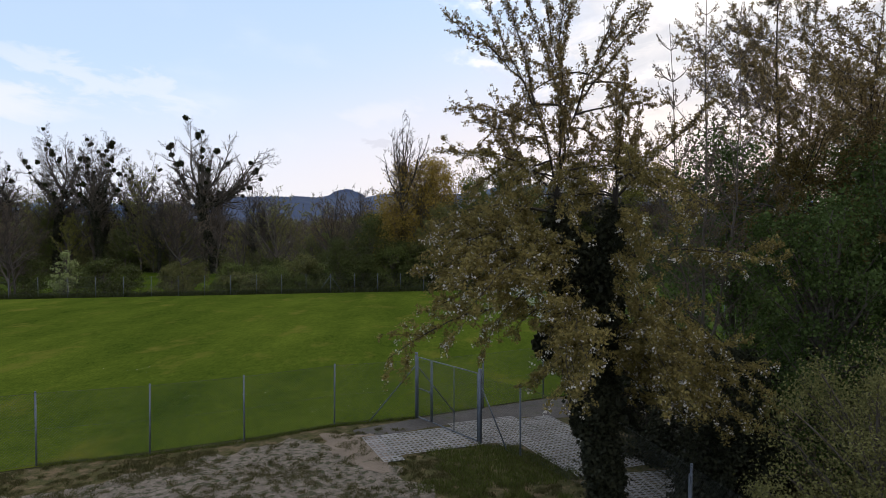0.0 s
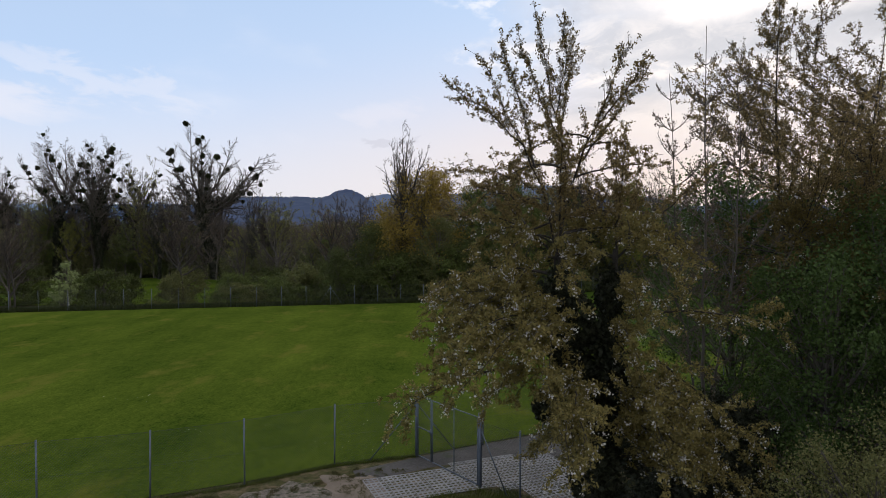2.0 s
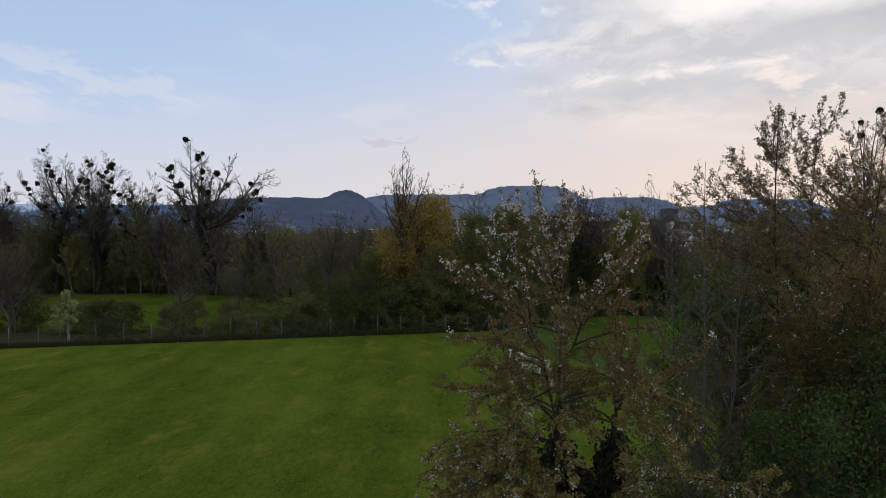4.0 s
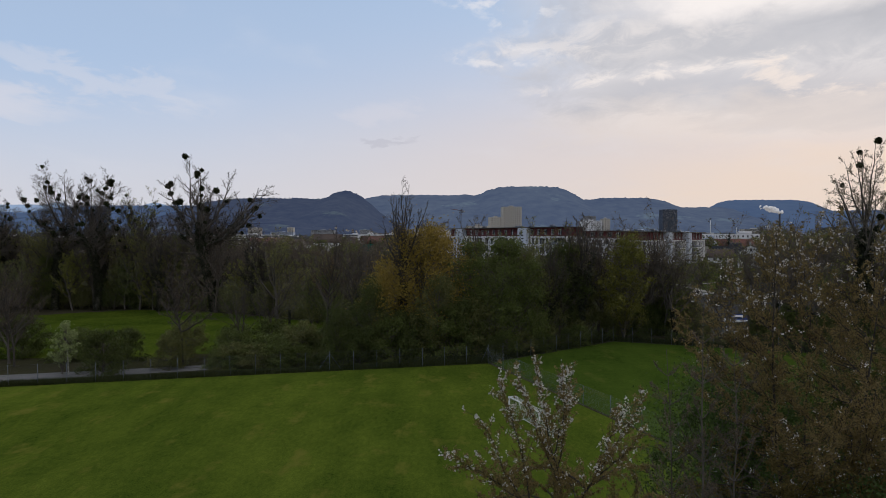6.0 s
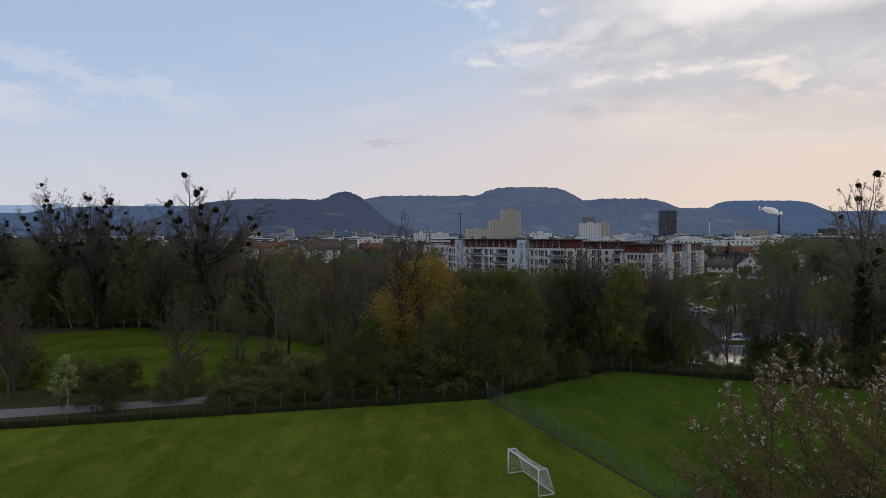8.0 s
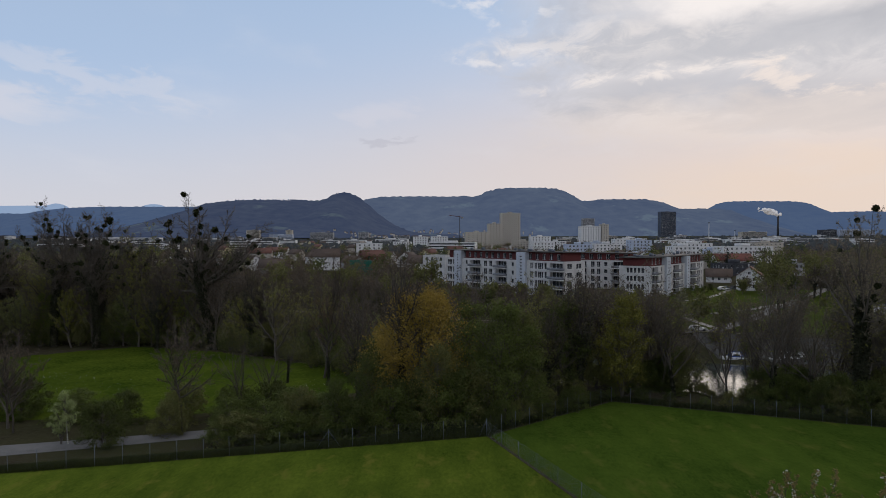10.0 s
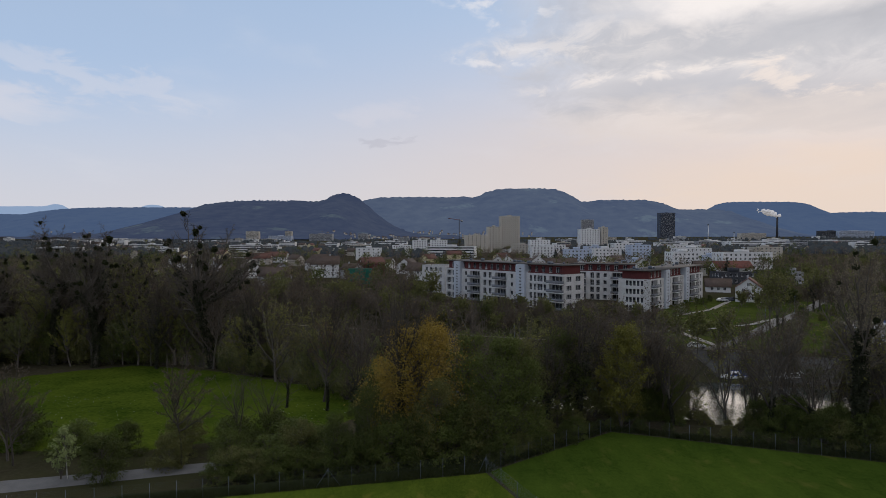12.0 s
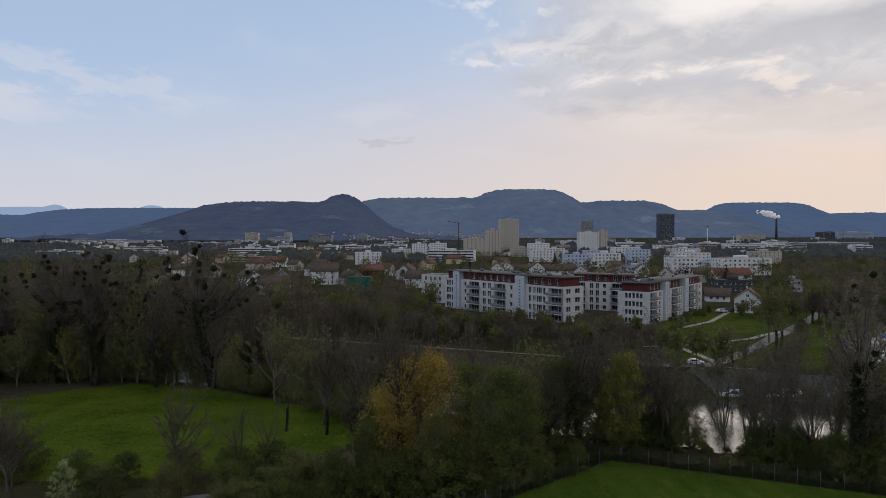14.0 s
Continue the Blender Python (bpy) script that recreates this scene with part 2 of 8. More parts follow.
PATHWAY = surface("pale_path", (0.20, 0.19, 0.17), (0.31, 0.295, 0.27), scale=0.3, fine=20, bump=0.01)
CONCRETE = surface("concrete", (0.25, 0.25, 0.25), (0.42, 0.41, 0.40), scale=1.5, fine=12, bump=0.006, each=0.5)
BARK = surface("bark", (0.020, 0.016, 0.012), (0.060, 0.050, 0.040), scale=3, fine=6, bump=0.03, stretch=(1, 1, 0.3))
TWIG_DARK = surface("dark_twigs", (0.028, 0.024, 0.020), (0.088, 0.075, 0.062), scale=0.5, fine=6, island=0.5)
TWIG = surface("twigs", (0.052, 0.045, 0.038), (0.150, 0.128, 0.106), scale=0.5, fine=6, island=0.5)
TWIG_PALE = surface("pale_twigs", (0.045, 0.038, 0.030), (0.110, 0.095, 0.075), scale=0.5, fine=6, island=0.5)
BIRCH_BARK = surface("birch_bark", (0.06, 0.055, 0.05), (0.65, 0.63, 0.58), scale=2.5, fine=4, stretch=(1, 1, 3), bump=0.01)


def foliage(name, dark, light, through_light=0.35):
    return surface(name, dark, light, scale=0.35, fine=5, rough=0.6, island=0.65, through_light=through_light, spec=0.14)


LEAF_CHERRY = foliage("bronze_cherry_leaves", (0.118, 0.104, 0.036), (0.345, 0.275, 0.092))
LEAF_MID = foliage("olive_bronze_leaves", (0.085, 0.067, 0.022), (0.225, 0.168, 0.056), 0.5)
LEAF_TOP = foliage("young_cherry_leaves", (0.118, 0.090, 0.038), (0.305, 0.228, 0.094), 0.5)
BLOSSOM = foliage("white_blossom", (0.45, 0.42, 0.38), (0.75, 0.72, 0.68))
LEAF_IVY = foliage("ivy_leaves", (0.013, 0.015, 0.009), (0.048, 0.050, 0.026), 0.05)
LEAF_THORN = foliage("thorn_leaves", (0.105, 0.108, 0.038), (0.265, 0.255, 0.096))
LEAF_ELDER = foliage("elder_leaves", (0.032, 0.052, 0.014), (0.100, 0.150, 0.038), 0.3)
LEAF_GREEN = foliage("green_leaves", (0.055, 0.074, 0.019), (0.168, 0.198, 0.052))
LEAF_WILLOW = foliage("willow_leaves", (0.105, 0.120, 0.045), (0.260, 0.270, 0.110))
LEAF_DARK = foliage("dark_green_leaves", (0.037, 0.050, 0.013), (0.112, 0.130, 0.036))
LEAF_OLIVE = foliage("olive_leaves", (0.085, 0.090, 0.028), (0.210, 0.208, 0.075))
LEAF_FRESH = foliage("fresh_yellow_green_leaves", (0.120, 0.124, 0.030), (0.300, 0.290, 0.080))
LEAF_YELLOW = foliage("yellow_green_leaves", (0.165, 0.118, 0.024), (0.400, 0.285, 0.058), 0.25)
LEAF_GOLD = foliage("olive_gold_leaves", (0.098, 0.097, 0.018), (0.235, 0.220, 0.048), 0.25)
LEAF_BIRCH = foliage("pale_birch_leaves", (0.190, 0.235, 0.085), (0.400, 0.450, 0.200))
LEAF_BROWN = foliage("brown_buds", (0.082, 0.064, 0.046), (0.185, 0.144, 0.100))
LEAF_RUST = foliage("orange_brown_buds", (0.105, 0.070, 0.036), (0.235, 0.155, 0.078))
LEAF_PALE = foliage("pale_buds", (0.15, 0.125, 0.085), (0.30, 0.255, 0.18))
LEAF_FIR = foliage("fir_needles", (0.006, 0.012, 0.008), (0.018, 0.030, 0.016), 0.05)
MISTLE = foliage("mistletoe_leaves", (0.012, 0.016, 0.006), (0.040, 0.046, 0.014), 0.1)
STEEL = surface("galvanised_steel", (0.085, 0.100, 0.125), (0.165, 0.190, 0.228), scale=6, fine=6, rough=0.5, metal=0.4)
WIRE_PALE = surface("pale_fence_wire", (0.08, 0.105, 0.105), (0.16, 0.19, 0.19), scale=4, fine=4, rough=0.5, metal=0.5)
WIRE = surface("fence_wire", (0.03, 0.036, 0.034), (0.07, 0.078, 0.075), scale=4, fine=4, rough=0.5, metal=0.5)
WHITE_METAL = surface("white_painted_metal", (0.62, 0.62, 0.62), (0.80, 0.80, 0.80), scale=3, fine=6, rough=0.5)
NET = surface("white_cord", (0.5, 0.5, 0.5), (0.7, 0.7, 0.7), scale=3, fine=6)
RENDER_WHITE = surface("white_render", (0.62, 0.61, 0.60), (0.76, 0.75, 0.74), scale=0.25, fine=16, bump=0.004)
RENDER_HOUSE = surface("weathered_pale_render", (0.46, 0.445, 0.43), (0.64, 0.625, 0.61), scale=0.35, fine=14, bump=0.004, spots=(0.36, 0.345, 0.33), spot_scale=0.5, spot_edge=(0.60, 0.75))
RENDER_BEIGE = surface("beige_render", (0.40, 0.36, 0.30), (0.54, 0.49, 0.42), scale=0.25, fine=16, bump=0.004)
RENDER_GREY = surface("grey_render", (0.25, 0.25, 0.26), (0.38, 0.38, 0.39), scale=0.25, fine=16, bump=0.004)
RENDER_BLUE = surface("bluish_render", (0.40, 0.45, 0.55), (0.50, 0.56, 0.68), scale=0.25, fine=16, bump=0.004)
RENDER_PALE = surface("pale_bluish_render", (0.43, 0.455, 0.50), (0.55, 0.58, 0.635), scale=0.25, fine=16, bump=0.004)
RENDER_RED = surface("red_render", (0.085, 0.022, 0.022), (0.140, 0.035, 0.033), scale=0.3, fine=16, bump=0.004)
RENDER_YELLOW = surface("cream_render", (0.50, 0.42, 0.24), (0.62, 0.54, 0.34), scale=0.3, fine=16, bump=0.004)
DARK_CLAD = surface("dark_cladding", (0.035, 0.036, 0.042), (0.070, 0.072, 0.082), scale=0.3, fine=12)
ROOF_FLAT = surface("flat_roof_felt", (0.060, 0.058, 0.056), (0.120, 0.112, 0.105), scale=0.2, fine=18, bump=0.01)
ROOF_TILE = surface("dark_roof_tiles", (0.045, 0.032, 0.026), (0.105, 0.075, 0.060), scale=0.4, fine=16, bump=0.03)
ROOF_RED = surface("red_roof_tiles", (0.090, 0.041, 0.032), (0.155, 0.072, 0.056), scale=0.4, fine=16, bump=0.03)
GREEN_CLAD = surface("green_sheeting", (0.010, 0.090, 0.060), (0.020, 0.150, 0.105), scale=0.3, fine=10)
BOAT_WHITE = surface("white_gelcoat", (0.62, 0.62, 0.62), (0.78, 0.78, 0.78), scale=1, fine=6, rough=0.3)
TARP_BLUE = surface("blue_tarpaulin", (0.020, 0.050, 0.190), (0.040, 0.085, 0.280), scale=2, fine=6, bump=0.02)
GLASS = surface("window_glass", (0.010, 0.012, 0.016), (0.040, 0.045, 0.055), scale=0.3, fine=2, rough=0.06, spec=0.6, each=0.7)
# a quarter of the steam's brightness is added glow
STEAM = distant("steam", (0.75, 0.75, 0.75), (0.8, 0.8, 0.8), (0.8, 0.75, 0.74), 0.25, 0.02)
BRICK_RED = surface("brick_red_tiles", (0.11, 0.036, 0.028), (0.17, 0.056, 0.042), scale=0.5, fine=14, bump=0.02)


def water_material():
    m = surface("river_water", (0.020, 0.026, 0.022), (0.032, 0.038, 0.030), scale=0.05, fine=8, rough=0.10, spec=0.5,
                bump=0.03, bump_scale=0.9)
    return m


WATER = water_material()

# ---- building tools ----
from mathutils.geometry import tessellate_polygon


def mesh_of(name, verts, faces, mats, slots=None, smooth=False):
    """A mesh from arrays: verts (n, 3), faces (m, 3) or (m, 4)."""
    me = bpy.data.meshes.new(name)
    verts = np.asarray(verts, dtype=np.float32)
    faces = np.asarray(faces, dtype=np.int32)
    k = faces.shape[1]
    me.vertices.add(len(verts))
    me.vertices.foreach_set("co", verts.ravel())
    me.loops.add(faces.size)
    me.loops.foreach_set("vertex_index", faces.ravel())
    me.polygons.add(len(faces))
    me.polygons.foreach_set("loop_start", np.arange(0, faces.size, k, dtype=np.int32))
    for m in mats if isinstance(mats, (list, tuple)) else [mats]:
        me.materials.append(m)
    if slots is not None:
        me.polygons.foreach_set("material_index", np.asarray(slots, dtype=np.int32))
    if smooth:
        me.polygons.foreach_set("use_smooth", np.ones(len(faces), dtype=bool))
    me.update(calc_edges=True)
    return me


def part(name, me, parent, label="", m=None):
    """Links a mesh as one object under a thing or a part."""
    ob = new(name, me)
    ob.parent = parent
    if m is not None:
        ob.matrix_basis = m
    return tagged(ob, label)


def thing(name, label, category, m=None, group="", kind=""):
    ob = new(name)
    ob.empty_display_size = 0.3
    if m is not None:
        ob.matrix_basis = m
    return tagged(ob, label, category, group, kind)


class Solid:
    """Collects boxes, tubes and sheets as quads."""

    def __init__(self):
        self.v, self.f, self.s, self.n = [], [], [], 0

    def add(self, v, f, slot=0):
        v, f = np.asarray(v, float), np.asarray(f, int)
        self.v.append(v)
        self.f.append(f + self.n)
        self.s.append(np.full(len(f), slot))
        self.n += len(v)
        return self

    def box(self, x0, x1, y0, y1, z0, z1, slot=0):
        v = [(x, y, z) for z in (z0, z1) for y in (y0, y1) for x in (x0, x1)]
        f = [(0, 2, 3, 1), (4, 5, 7, 6), (0, 1, 5, 4), (1, 3, 7, 5), (3, 2, 6, 7), (2, 0, 4, 6)]
        return self.add(v, f, slot)

    def tube(self, pts, rads, sides=6, slot=0, caps=True):
        p = np.asarray(pts, float)
        r = np.broadcast_to(np.asarray(rads, float), (len(p),))
        d = np.gradient(p, axis=0)
        d /= np.linalg.norm(d, axis=1, keepdims=True) + 1e-9
        up = np.where(np.abs(d[:, 2:3]) > 0.9, [[1.0, 0, 0]], [[0, 0, 1.0]])
        a = np.cross(d, up)
        a /= np.linalg.norm(a, axis=1, keepdims=True) + 1e-9
        b = np.cross(d, a)
        t = np.arange(sides) * 2 * np.pi / sides
        ring = p[:, None] + r[:, None, None] * (np.cos(t)[None, :, None] * a[:, None] + np.sin(t)[None, :, None] * b[:, None])
        i = np.arange(len(p) - 1)[:, None] * sides
        j, k = np.arange(sides)[None], (np.arange(sides) + 1)[None] % sides
        f = np.stack([i + j, i + k, i + sides + k, i + sides + j], -1).reshape(-1, 4)
        self.add(ring.reshape(-1, 3), f, slot)
        if caps and sides == 4:
            e = (len(p) - 1) * sides
            self.f[-1] = np.vstack([self.f[-1], np.array([[3, 2, 1, 0], [e, e + 1, e + 2, e + 3]]) + self.n - len(p) * sides])
            self.s[-1] = np.full(len(self.f[-1]), slot)
        elif caps and sides % 2 == 0:
            e, start = (len(p) - 1) * sides, self.n - len(p) * sides
            fan = [(0, sides - 1 - q, sides - 2 - q, sides - 3 - q) for q in range(0, sides - 2, 2)]
            fan += [(e, e + q + 1, e + q + 2, e + q + 3) for q in range(0, sides - 2, 2)]
            self.f[-1] = np.vstack([self.f[-1], np.array(fan) + start])
            self.s[-1] = np.full(len(self.f[-1]), slot)
        return self

    def quad(self, a, b, c, d, slot=0):
        return self.add([a, b, c, d], [(0, 1, 2, 3)], slot)

    def mesh(self, name, mats, smooth=False):
        return mesh_of(name, np.vstack(self.v), np.vstack(self.f), mats, np.concatenate(self.s), smooth)


# ground heights: level playing fields, the river cut, and terraces rising beyond it
BANK_P, BANK_N = np.array((30.0, 112.0)), np.array((0.377, 0.926))


def across(x, y):
    """Metres beyond the near bank of the river."""
    return (x - BANK_P[0]) * BANK_N[0] + (y - BANK_P[1]) * BANK_N[1]


LOW = 2.0


def near_bank(x):
    return np.clip((15 - x) * 0.14, 0, 22)


def height(x, y):
    x, y = np.asarray(x, float), np.asarray(y, float)
    s = across(x, y)
    s0 = near_bank(x)
    knots_z = [0, 0, 3.0, 3.4, 5.0, 7.0, 11.0, 24.0, 34.0]
    beyond = np.interp(s, [57, 63, 98, 170, 400, 800, 1500, 2600, 4500], knots_z)
    near = np.interp(s - s0, [-9, 1], [0, -6.0])
    # behind the far fence the land lies lower than the field
    behind = (y - 64.9 - (x + 43) * 0.2459) * 0.971
    dip = -LOW * np.clip((behind - 1.2) / 6.0, 0, 1) * np.clip((-2 - x) / 8.0, 0, 1)
    far = np.interp(s, [46, 57], [-6.0, 0.0])
    z = np.where(s > 57, beyond, np.maximum(np.minimum(near, dip), np.where(s > 40, far, -6.0)))
    return z

# ---- ground ----


def build_ground():
    xs = np.unique(np.concatenate([np.arange(-160, 200, 3.0), np.arange(-600, 700, 25.0), np.linspace(-4800, 4800, 33)]))
    ys = np.unique(np.concatenate([np.arange(-30, 300, 3.0), np.arange(300, 900, 25.0), np.linspace(900, 4950, 22), [-900, -300, -100]]))
    gx, gy = np.meshgrid(xs, ys)
    gz = height(gx, gy)
    n = len(xs)
    i = (np.arange(len(ys) - 1)[:, None] * n + np.arange(n - 1)[None]).ravel()
    f = np.stack([i, i + 1, i + n + 1, i + n], 1)
    me = mesh_of("ground", np.stack([gx, gy, gz], -1).reshape(-1, 3), f, LITTER, smooth=True)
    tagged(new("ground", me), "dark woodland floor and rough green land to the horizon", "ground", kind="structure")


def sheet(name, label, category, outline, z, mat, step=1.5, wobble=0.0, follow=False, lift=0.0):
    """A flat laid surface with the given corner outline; edges wander by wobble."""
    rng = np.random.default_rng(len(name) * 7 + 3)
    pts = []
    for a, b in zip(outline, outline[1:] + outline[:1]):
        a, b = np.array(a, float), np.array(b, float)
        k = max(2, int(np.linalg.norm(b - a) / step))
        for q in range(k):
            pts.append(a + (b - a) * q / k + rng.normal(0, wobble, 2))
    bm = bmesh.new()
    vs = [bm.verts.new((*p, 0)) for p in pts]
    for tri in tessellate_polygon([[Vector((*p, 0)) for p in pts]]):
        if len(set(tri)) == 3:
            bm.faces.new([vs[k] for k in tri])
    me = bpy.data.meshes.new(name)
    if follow:
        bmesh.ops.subdivide_edges(bm, edges=bm.edges[:], cuts=3, use_grid_fill=True)
    for v in bm.verts:
        v.co.z = (float(height(v.co.x, v.co.y)) if follow else z) + lift
    bm.normal_update()
    if sum(f.normal.z for f in bm.faces) < 0:
        bmesh.ops.reverse_faces(bm, faces=bm.faces[:])
    bm.to_mesh(me)
    bm.free()
    me.materials.append(mat)
    return tagged(new(name, me), label, category, kind="structure")


FENCE_L = [(-10.9, 17.5), (-8.26, 18.4), (-5.96, 19.6), (-3.54, 21.3)]
GATE_L, GATE_R = (-0.9, 22.2), (1.09, 19.4)
CORNER = (5.4, 76.8)
build_ground()
sheet("pitch", "mown green grass of the playing field", "lawn",
      [(-75, 1), (-12.5, 16.6), (-3.5, 21.2), (-0.9, 22.3), (4, 25.1), (22, 30), (5.4, 76.6), (-43, 64.8), (-75, 57)], 0.016, LAWN)
sheet("second_pitch", "mown green grass of the second playing field", "lawn",
      [(22.3, 30), (75, 48), (75, 71.2), (54, 80.2), (24.3, 92.8), (5.8, 77.0)], 0.016, LAWN_FAR)
sheet("meadow", "lush green meadow with pale flowers", "meadow",
      [(-86, 97), (-62, 90), (-38, 92), (-24, 99), (-13, 106), (-15, 124), (-32, 134), (-50, 145), (-70, 152), (-84, 143), (-104, 126), (-108, 106)],
      0.02 - LOW, MEADOW, wobble=0.5)
sheet("rough_verge", "worn grass verge in front of the fence", "ground",
      [(-40, -8), (34, -8), (34, 33), (22, 29.9), (4, 25), (-0.9, 22.2), (-3.6, 21.1), (-12.5, 16.5), (-40, 9)], 0.008, LAWN_WORN)
sheet("gravel_patch", "grey gravel with moss and tufts of grass", "gravel",
      [(-14, 3), (4.5, 3), (2.8, 11), (0.4, 14.6), (-0.9, 16.6), (-2.0, 18.9), (-4.4, 19.9), (-7.0, 17.9), (-9, 15.9), (-13, 14)], 0.024, GRAVEL, 0.25, 0.12)
sheet("sandy_patch", "bare sandy earth beside the paving", "ground",
      [(-3.9, 20.4), (-3.2, 18.8), (-2.1, 17.2), (-1.4, 16.9), (-1.5, 18.0), (-2.0, 20.2)], 0.034, SAND, 0.2, 0.09)
sheet("park_road", "grey asphalt road behind the fence", "road",
      [(-120, 58), (-75, 69), (-52, 75.5), (-40, 79.3), (-30, 82.6), (-24, 85), (-25, 87.5), (-31, 86), (-41, 83), (-53, 79.8), (-76, 73.5), (-120, 62.5)], 0.025 - LOW, ASPHALT)
sheet("river", "calm river water mirroring the pale sky", "water",
      [(-260, 234), (-260, 180), (-120, 168), (30, 100), (400, -38), (400, 18), (94, 136), (75, 143)], -5.0, WATER)


def strip(name, label, category, a, b, s0, s1, mat, lift):
    """A path beside the river, between the distances s0 and s1 beyond the bank, from the x of a to that of b."""
    t = np.linspace(0, 1, 24)
    d = np.array((0.926, -0.377))
    vs = []
    for q in t:
        along = a + (b - a) * q
        for s in (s0, s1):
            p = BANK_P + d * along + BANK_N * s
            vs.append((*p, float(height(*p)) + lift))
    f = [(2 * i, 2 * i + 2, 2 * i + 3, 2 * i + 1) for i in range(23)]
    return tagged(new(name, mesh_of(name, vs, f, mat)), label, category, kind="structure")


strip("riverside_path", "pale riverside path on the far bank", "path", -110, 26, 58.4, 60.0, GRAVEL, 0.06)

# ---- the paved lane and ground cover near the gate ----
LANE = [(-2.4, 19.7), (-1.65, 17.8), (0.45, 19.2), (2.0, 19.2), (3.1, 18.0), (4.2, 15.3), (4.8, 12.0), (5.4, 9.0), (8.0, 9.0), (7.4, 12.5),
        (6.2, 17.0), (3.64, 22.15), (2.84, 22.3), (0.67, 21.5), (-0.73, 20.8)]
lane = sheet("lane", "lane of pale concrete grid pavers with grass in the gaps", "paving", LANE, 0.029, LAWN_WORN)
sheet("lane_edge", "dark trodden earth between lane and fence", "ground",
      [(-2.9, 20.8), (-0.9, 22.1), (4.0, 24.9), (5.4, 24.6), (4.9, 22.5), (3.75, 22.1), (2.84, 22.35), (0.67, 21.55), (-0.73, 20.85), (-2.45, 19.75)], 0.020,
      surface("trodden_earth", (0.055, 0.050, 0.045), (0.11, 0.10, 0.09), scale=0.9, fine=12, bump=0.02, spots=(0.05, 0.065, 0.02), spot_scale=1.1), wobble=0.06)


def inside(p, poly):
    hit = False
    for (ax, ay), (bx, by) in zip(poly, poly[1:] + poly[:1]):
        if (ay > p[1]) != (by > p[1]) and p[0] < (bx - ax) * (p[1] - ay) / (by - ay) + ax:
            hit = not hit
    return hit


def paver_mesh():
    """A grid paver, 60 by 40 cm: concrete webs round eight openings."""
    xs = [0.0, 0.035, 0.145, 0.185, 0.295, 0.335, 0.445, 0.485, 0.59]
    ys = [0.0, 0.04, 0.175, 0.215, 0.35, 0.39]
    v, f, vid = [], [], {}

    def at(x, y, z):
        k = (x, y, z)
        if k not in vid:
            vid[k] = len(v)
            v.append(k)
        return vid[k]

    for i in range(len(xs) - 1):
        for j in range(len(ys) - 1):
            x0, x1, y0, y1 = xs[i], xs[i + 1], ys[j], ys[j + 1]
            if i % 2 and j % 2:
                for (xa, ya), (xb, yb) in (((x0, y0), (x1, y0)), ((x1, y0), (x1, y1)), ((x1, y1), (x0, y1)), ((x0, y1), (x0, y0))):
                    f.append((at(xa, ya, 0.05), at(xb, yb, 0.05), at(xb, yb, 0), at(xa, ya, 0)))
            else:
                f.append((at(x0, y0, 0.05), at(x1, y0, 0.05), at(x1, y1, 0.05), at(x0, y1, 0.05)))
    return mesh_of("paver", v, f, PAVER)


PAVER = surface("paver_concrete", (0.20, 0.195, 0.19), (0.38, 0.37, 0.36), scale=2.5, fine=8, bump=0.006, each=0.5)


def lay_pavers():
    me, rng = paver_mesh(), np.random.default_rng(5)
    for (ox, oy), turn, along, wide in (((-2.6, 18.6), 22, (0, 13), (-10, 11)), ((4.9, 9.0), 101, (0, 14), (-8, 1))):
        a = radians(turn)
        d, n = np.array((math.cos(a), math.sin(a))), np.array((-math.sin(a), math.cos(a)))
        for i in range(*along):
            for j in range(*wide):
                p = np.array((ox, oy)) + d * (0.6 * i) + n * 0.4 * j
                c = p + d * 0.3 + n * 0.2
                first = c[1] > 17.2
                if inside(c, LANE) and first == (turn == 22):
                    m = Matrix.Translation((p[0], p[1], 0.0 + rng.normal(0, 0.003))) @ Matrix.Rotation(a + rng.normal(0, 0.006), 4, "Z")
                    part("paver", me, lane, m=m)


def tufts(name, label, n, area, keep, size, mat, seed, blades=5, clump=0.05):
    """Grass tufts: many thin blades, one sheet."""
    rng = np.random.default_rng(seed)
    x, y = rng.uniform(area[0], area[1], n), rng.uniform(area[2], area[3], n)
    ok = np.array([keep(a, b) for a, b in zip(x, y)])
    x, y = np.repeat(x[ok], blades), np.repeat(y[ok], blades)
    m = len(x)
    x, y = x + rng.normal(0, clump, m), y + rng.normal(0, clump, m)
    a, h = rng.uniform(0, 6.28, m), size * rng.uniform(0.5, 1.4, m)
    lean = rng.normal(0, 0.4, (m, 2)) * h[:, None]
    w = (0.006 + 0.006 * rng.uniform(0, 1, m)) * (1 + 4 * size ** 1.2)
    z = height(x, y) + 0.01
    p0 = np.stack([x - w * np.cos(a), y - w * np.sin(a), z], 1)
    p1 = np.stack([x + w * np.cos(a), y + w * np.sin(a), z], 1)
    p2 = np.stack([x + lean[:, 0], y + lean[:, 1], z + h], 1)
    v = np.stack([p0, p1, p2], 1).reshape(-1, 3)
    tagged(new(name, mesh_of(name, v, np.arange(3 * m).reshape(m, 3), mat)), label, "grass", kind="stuff")


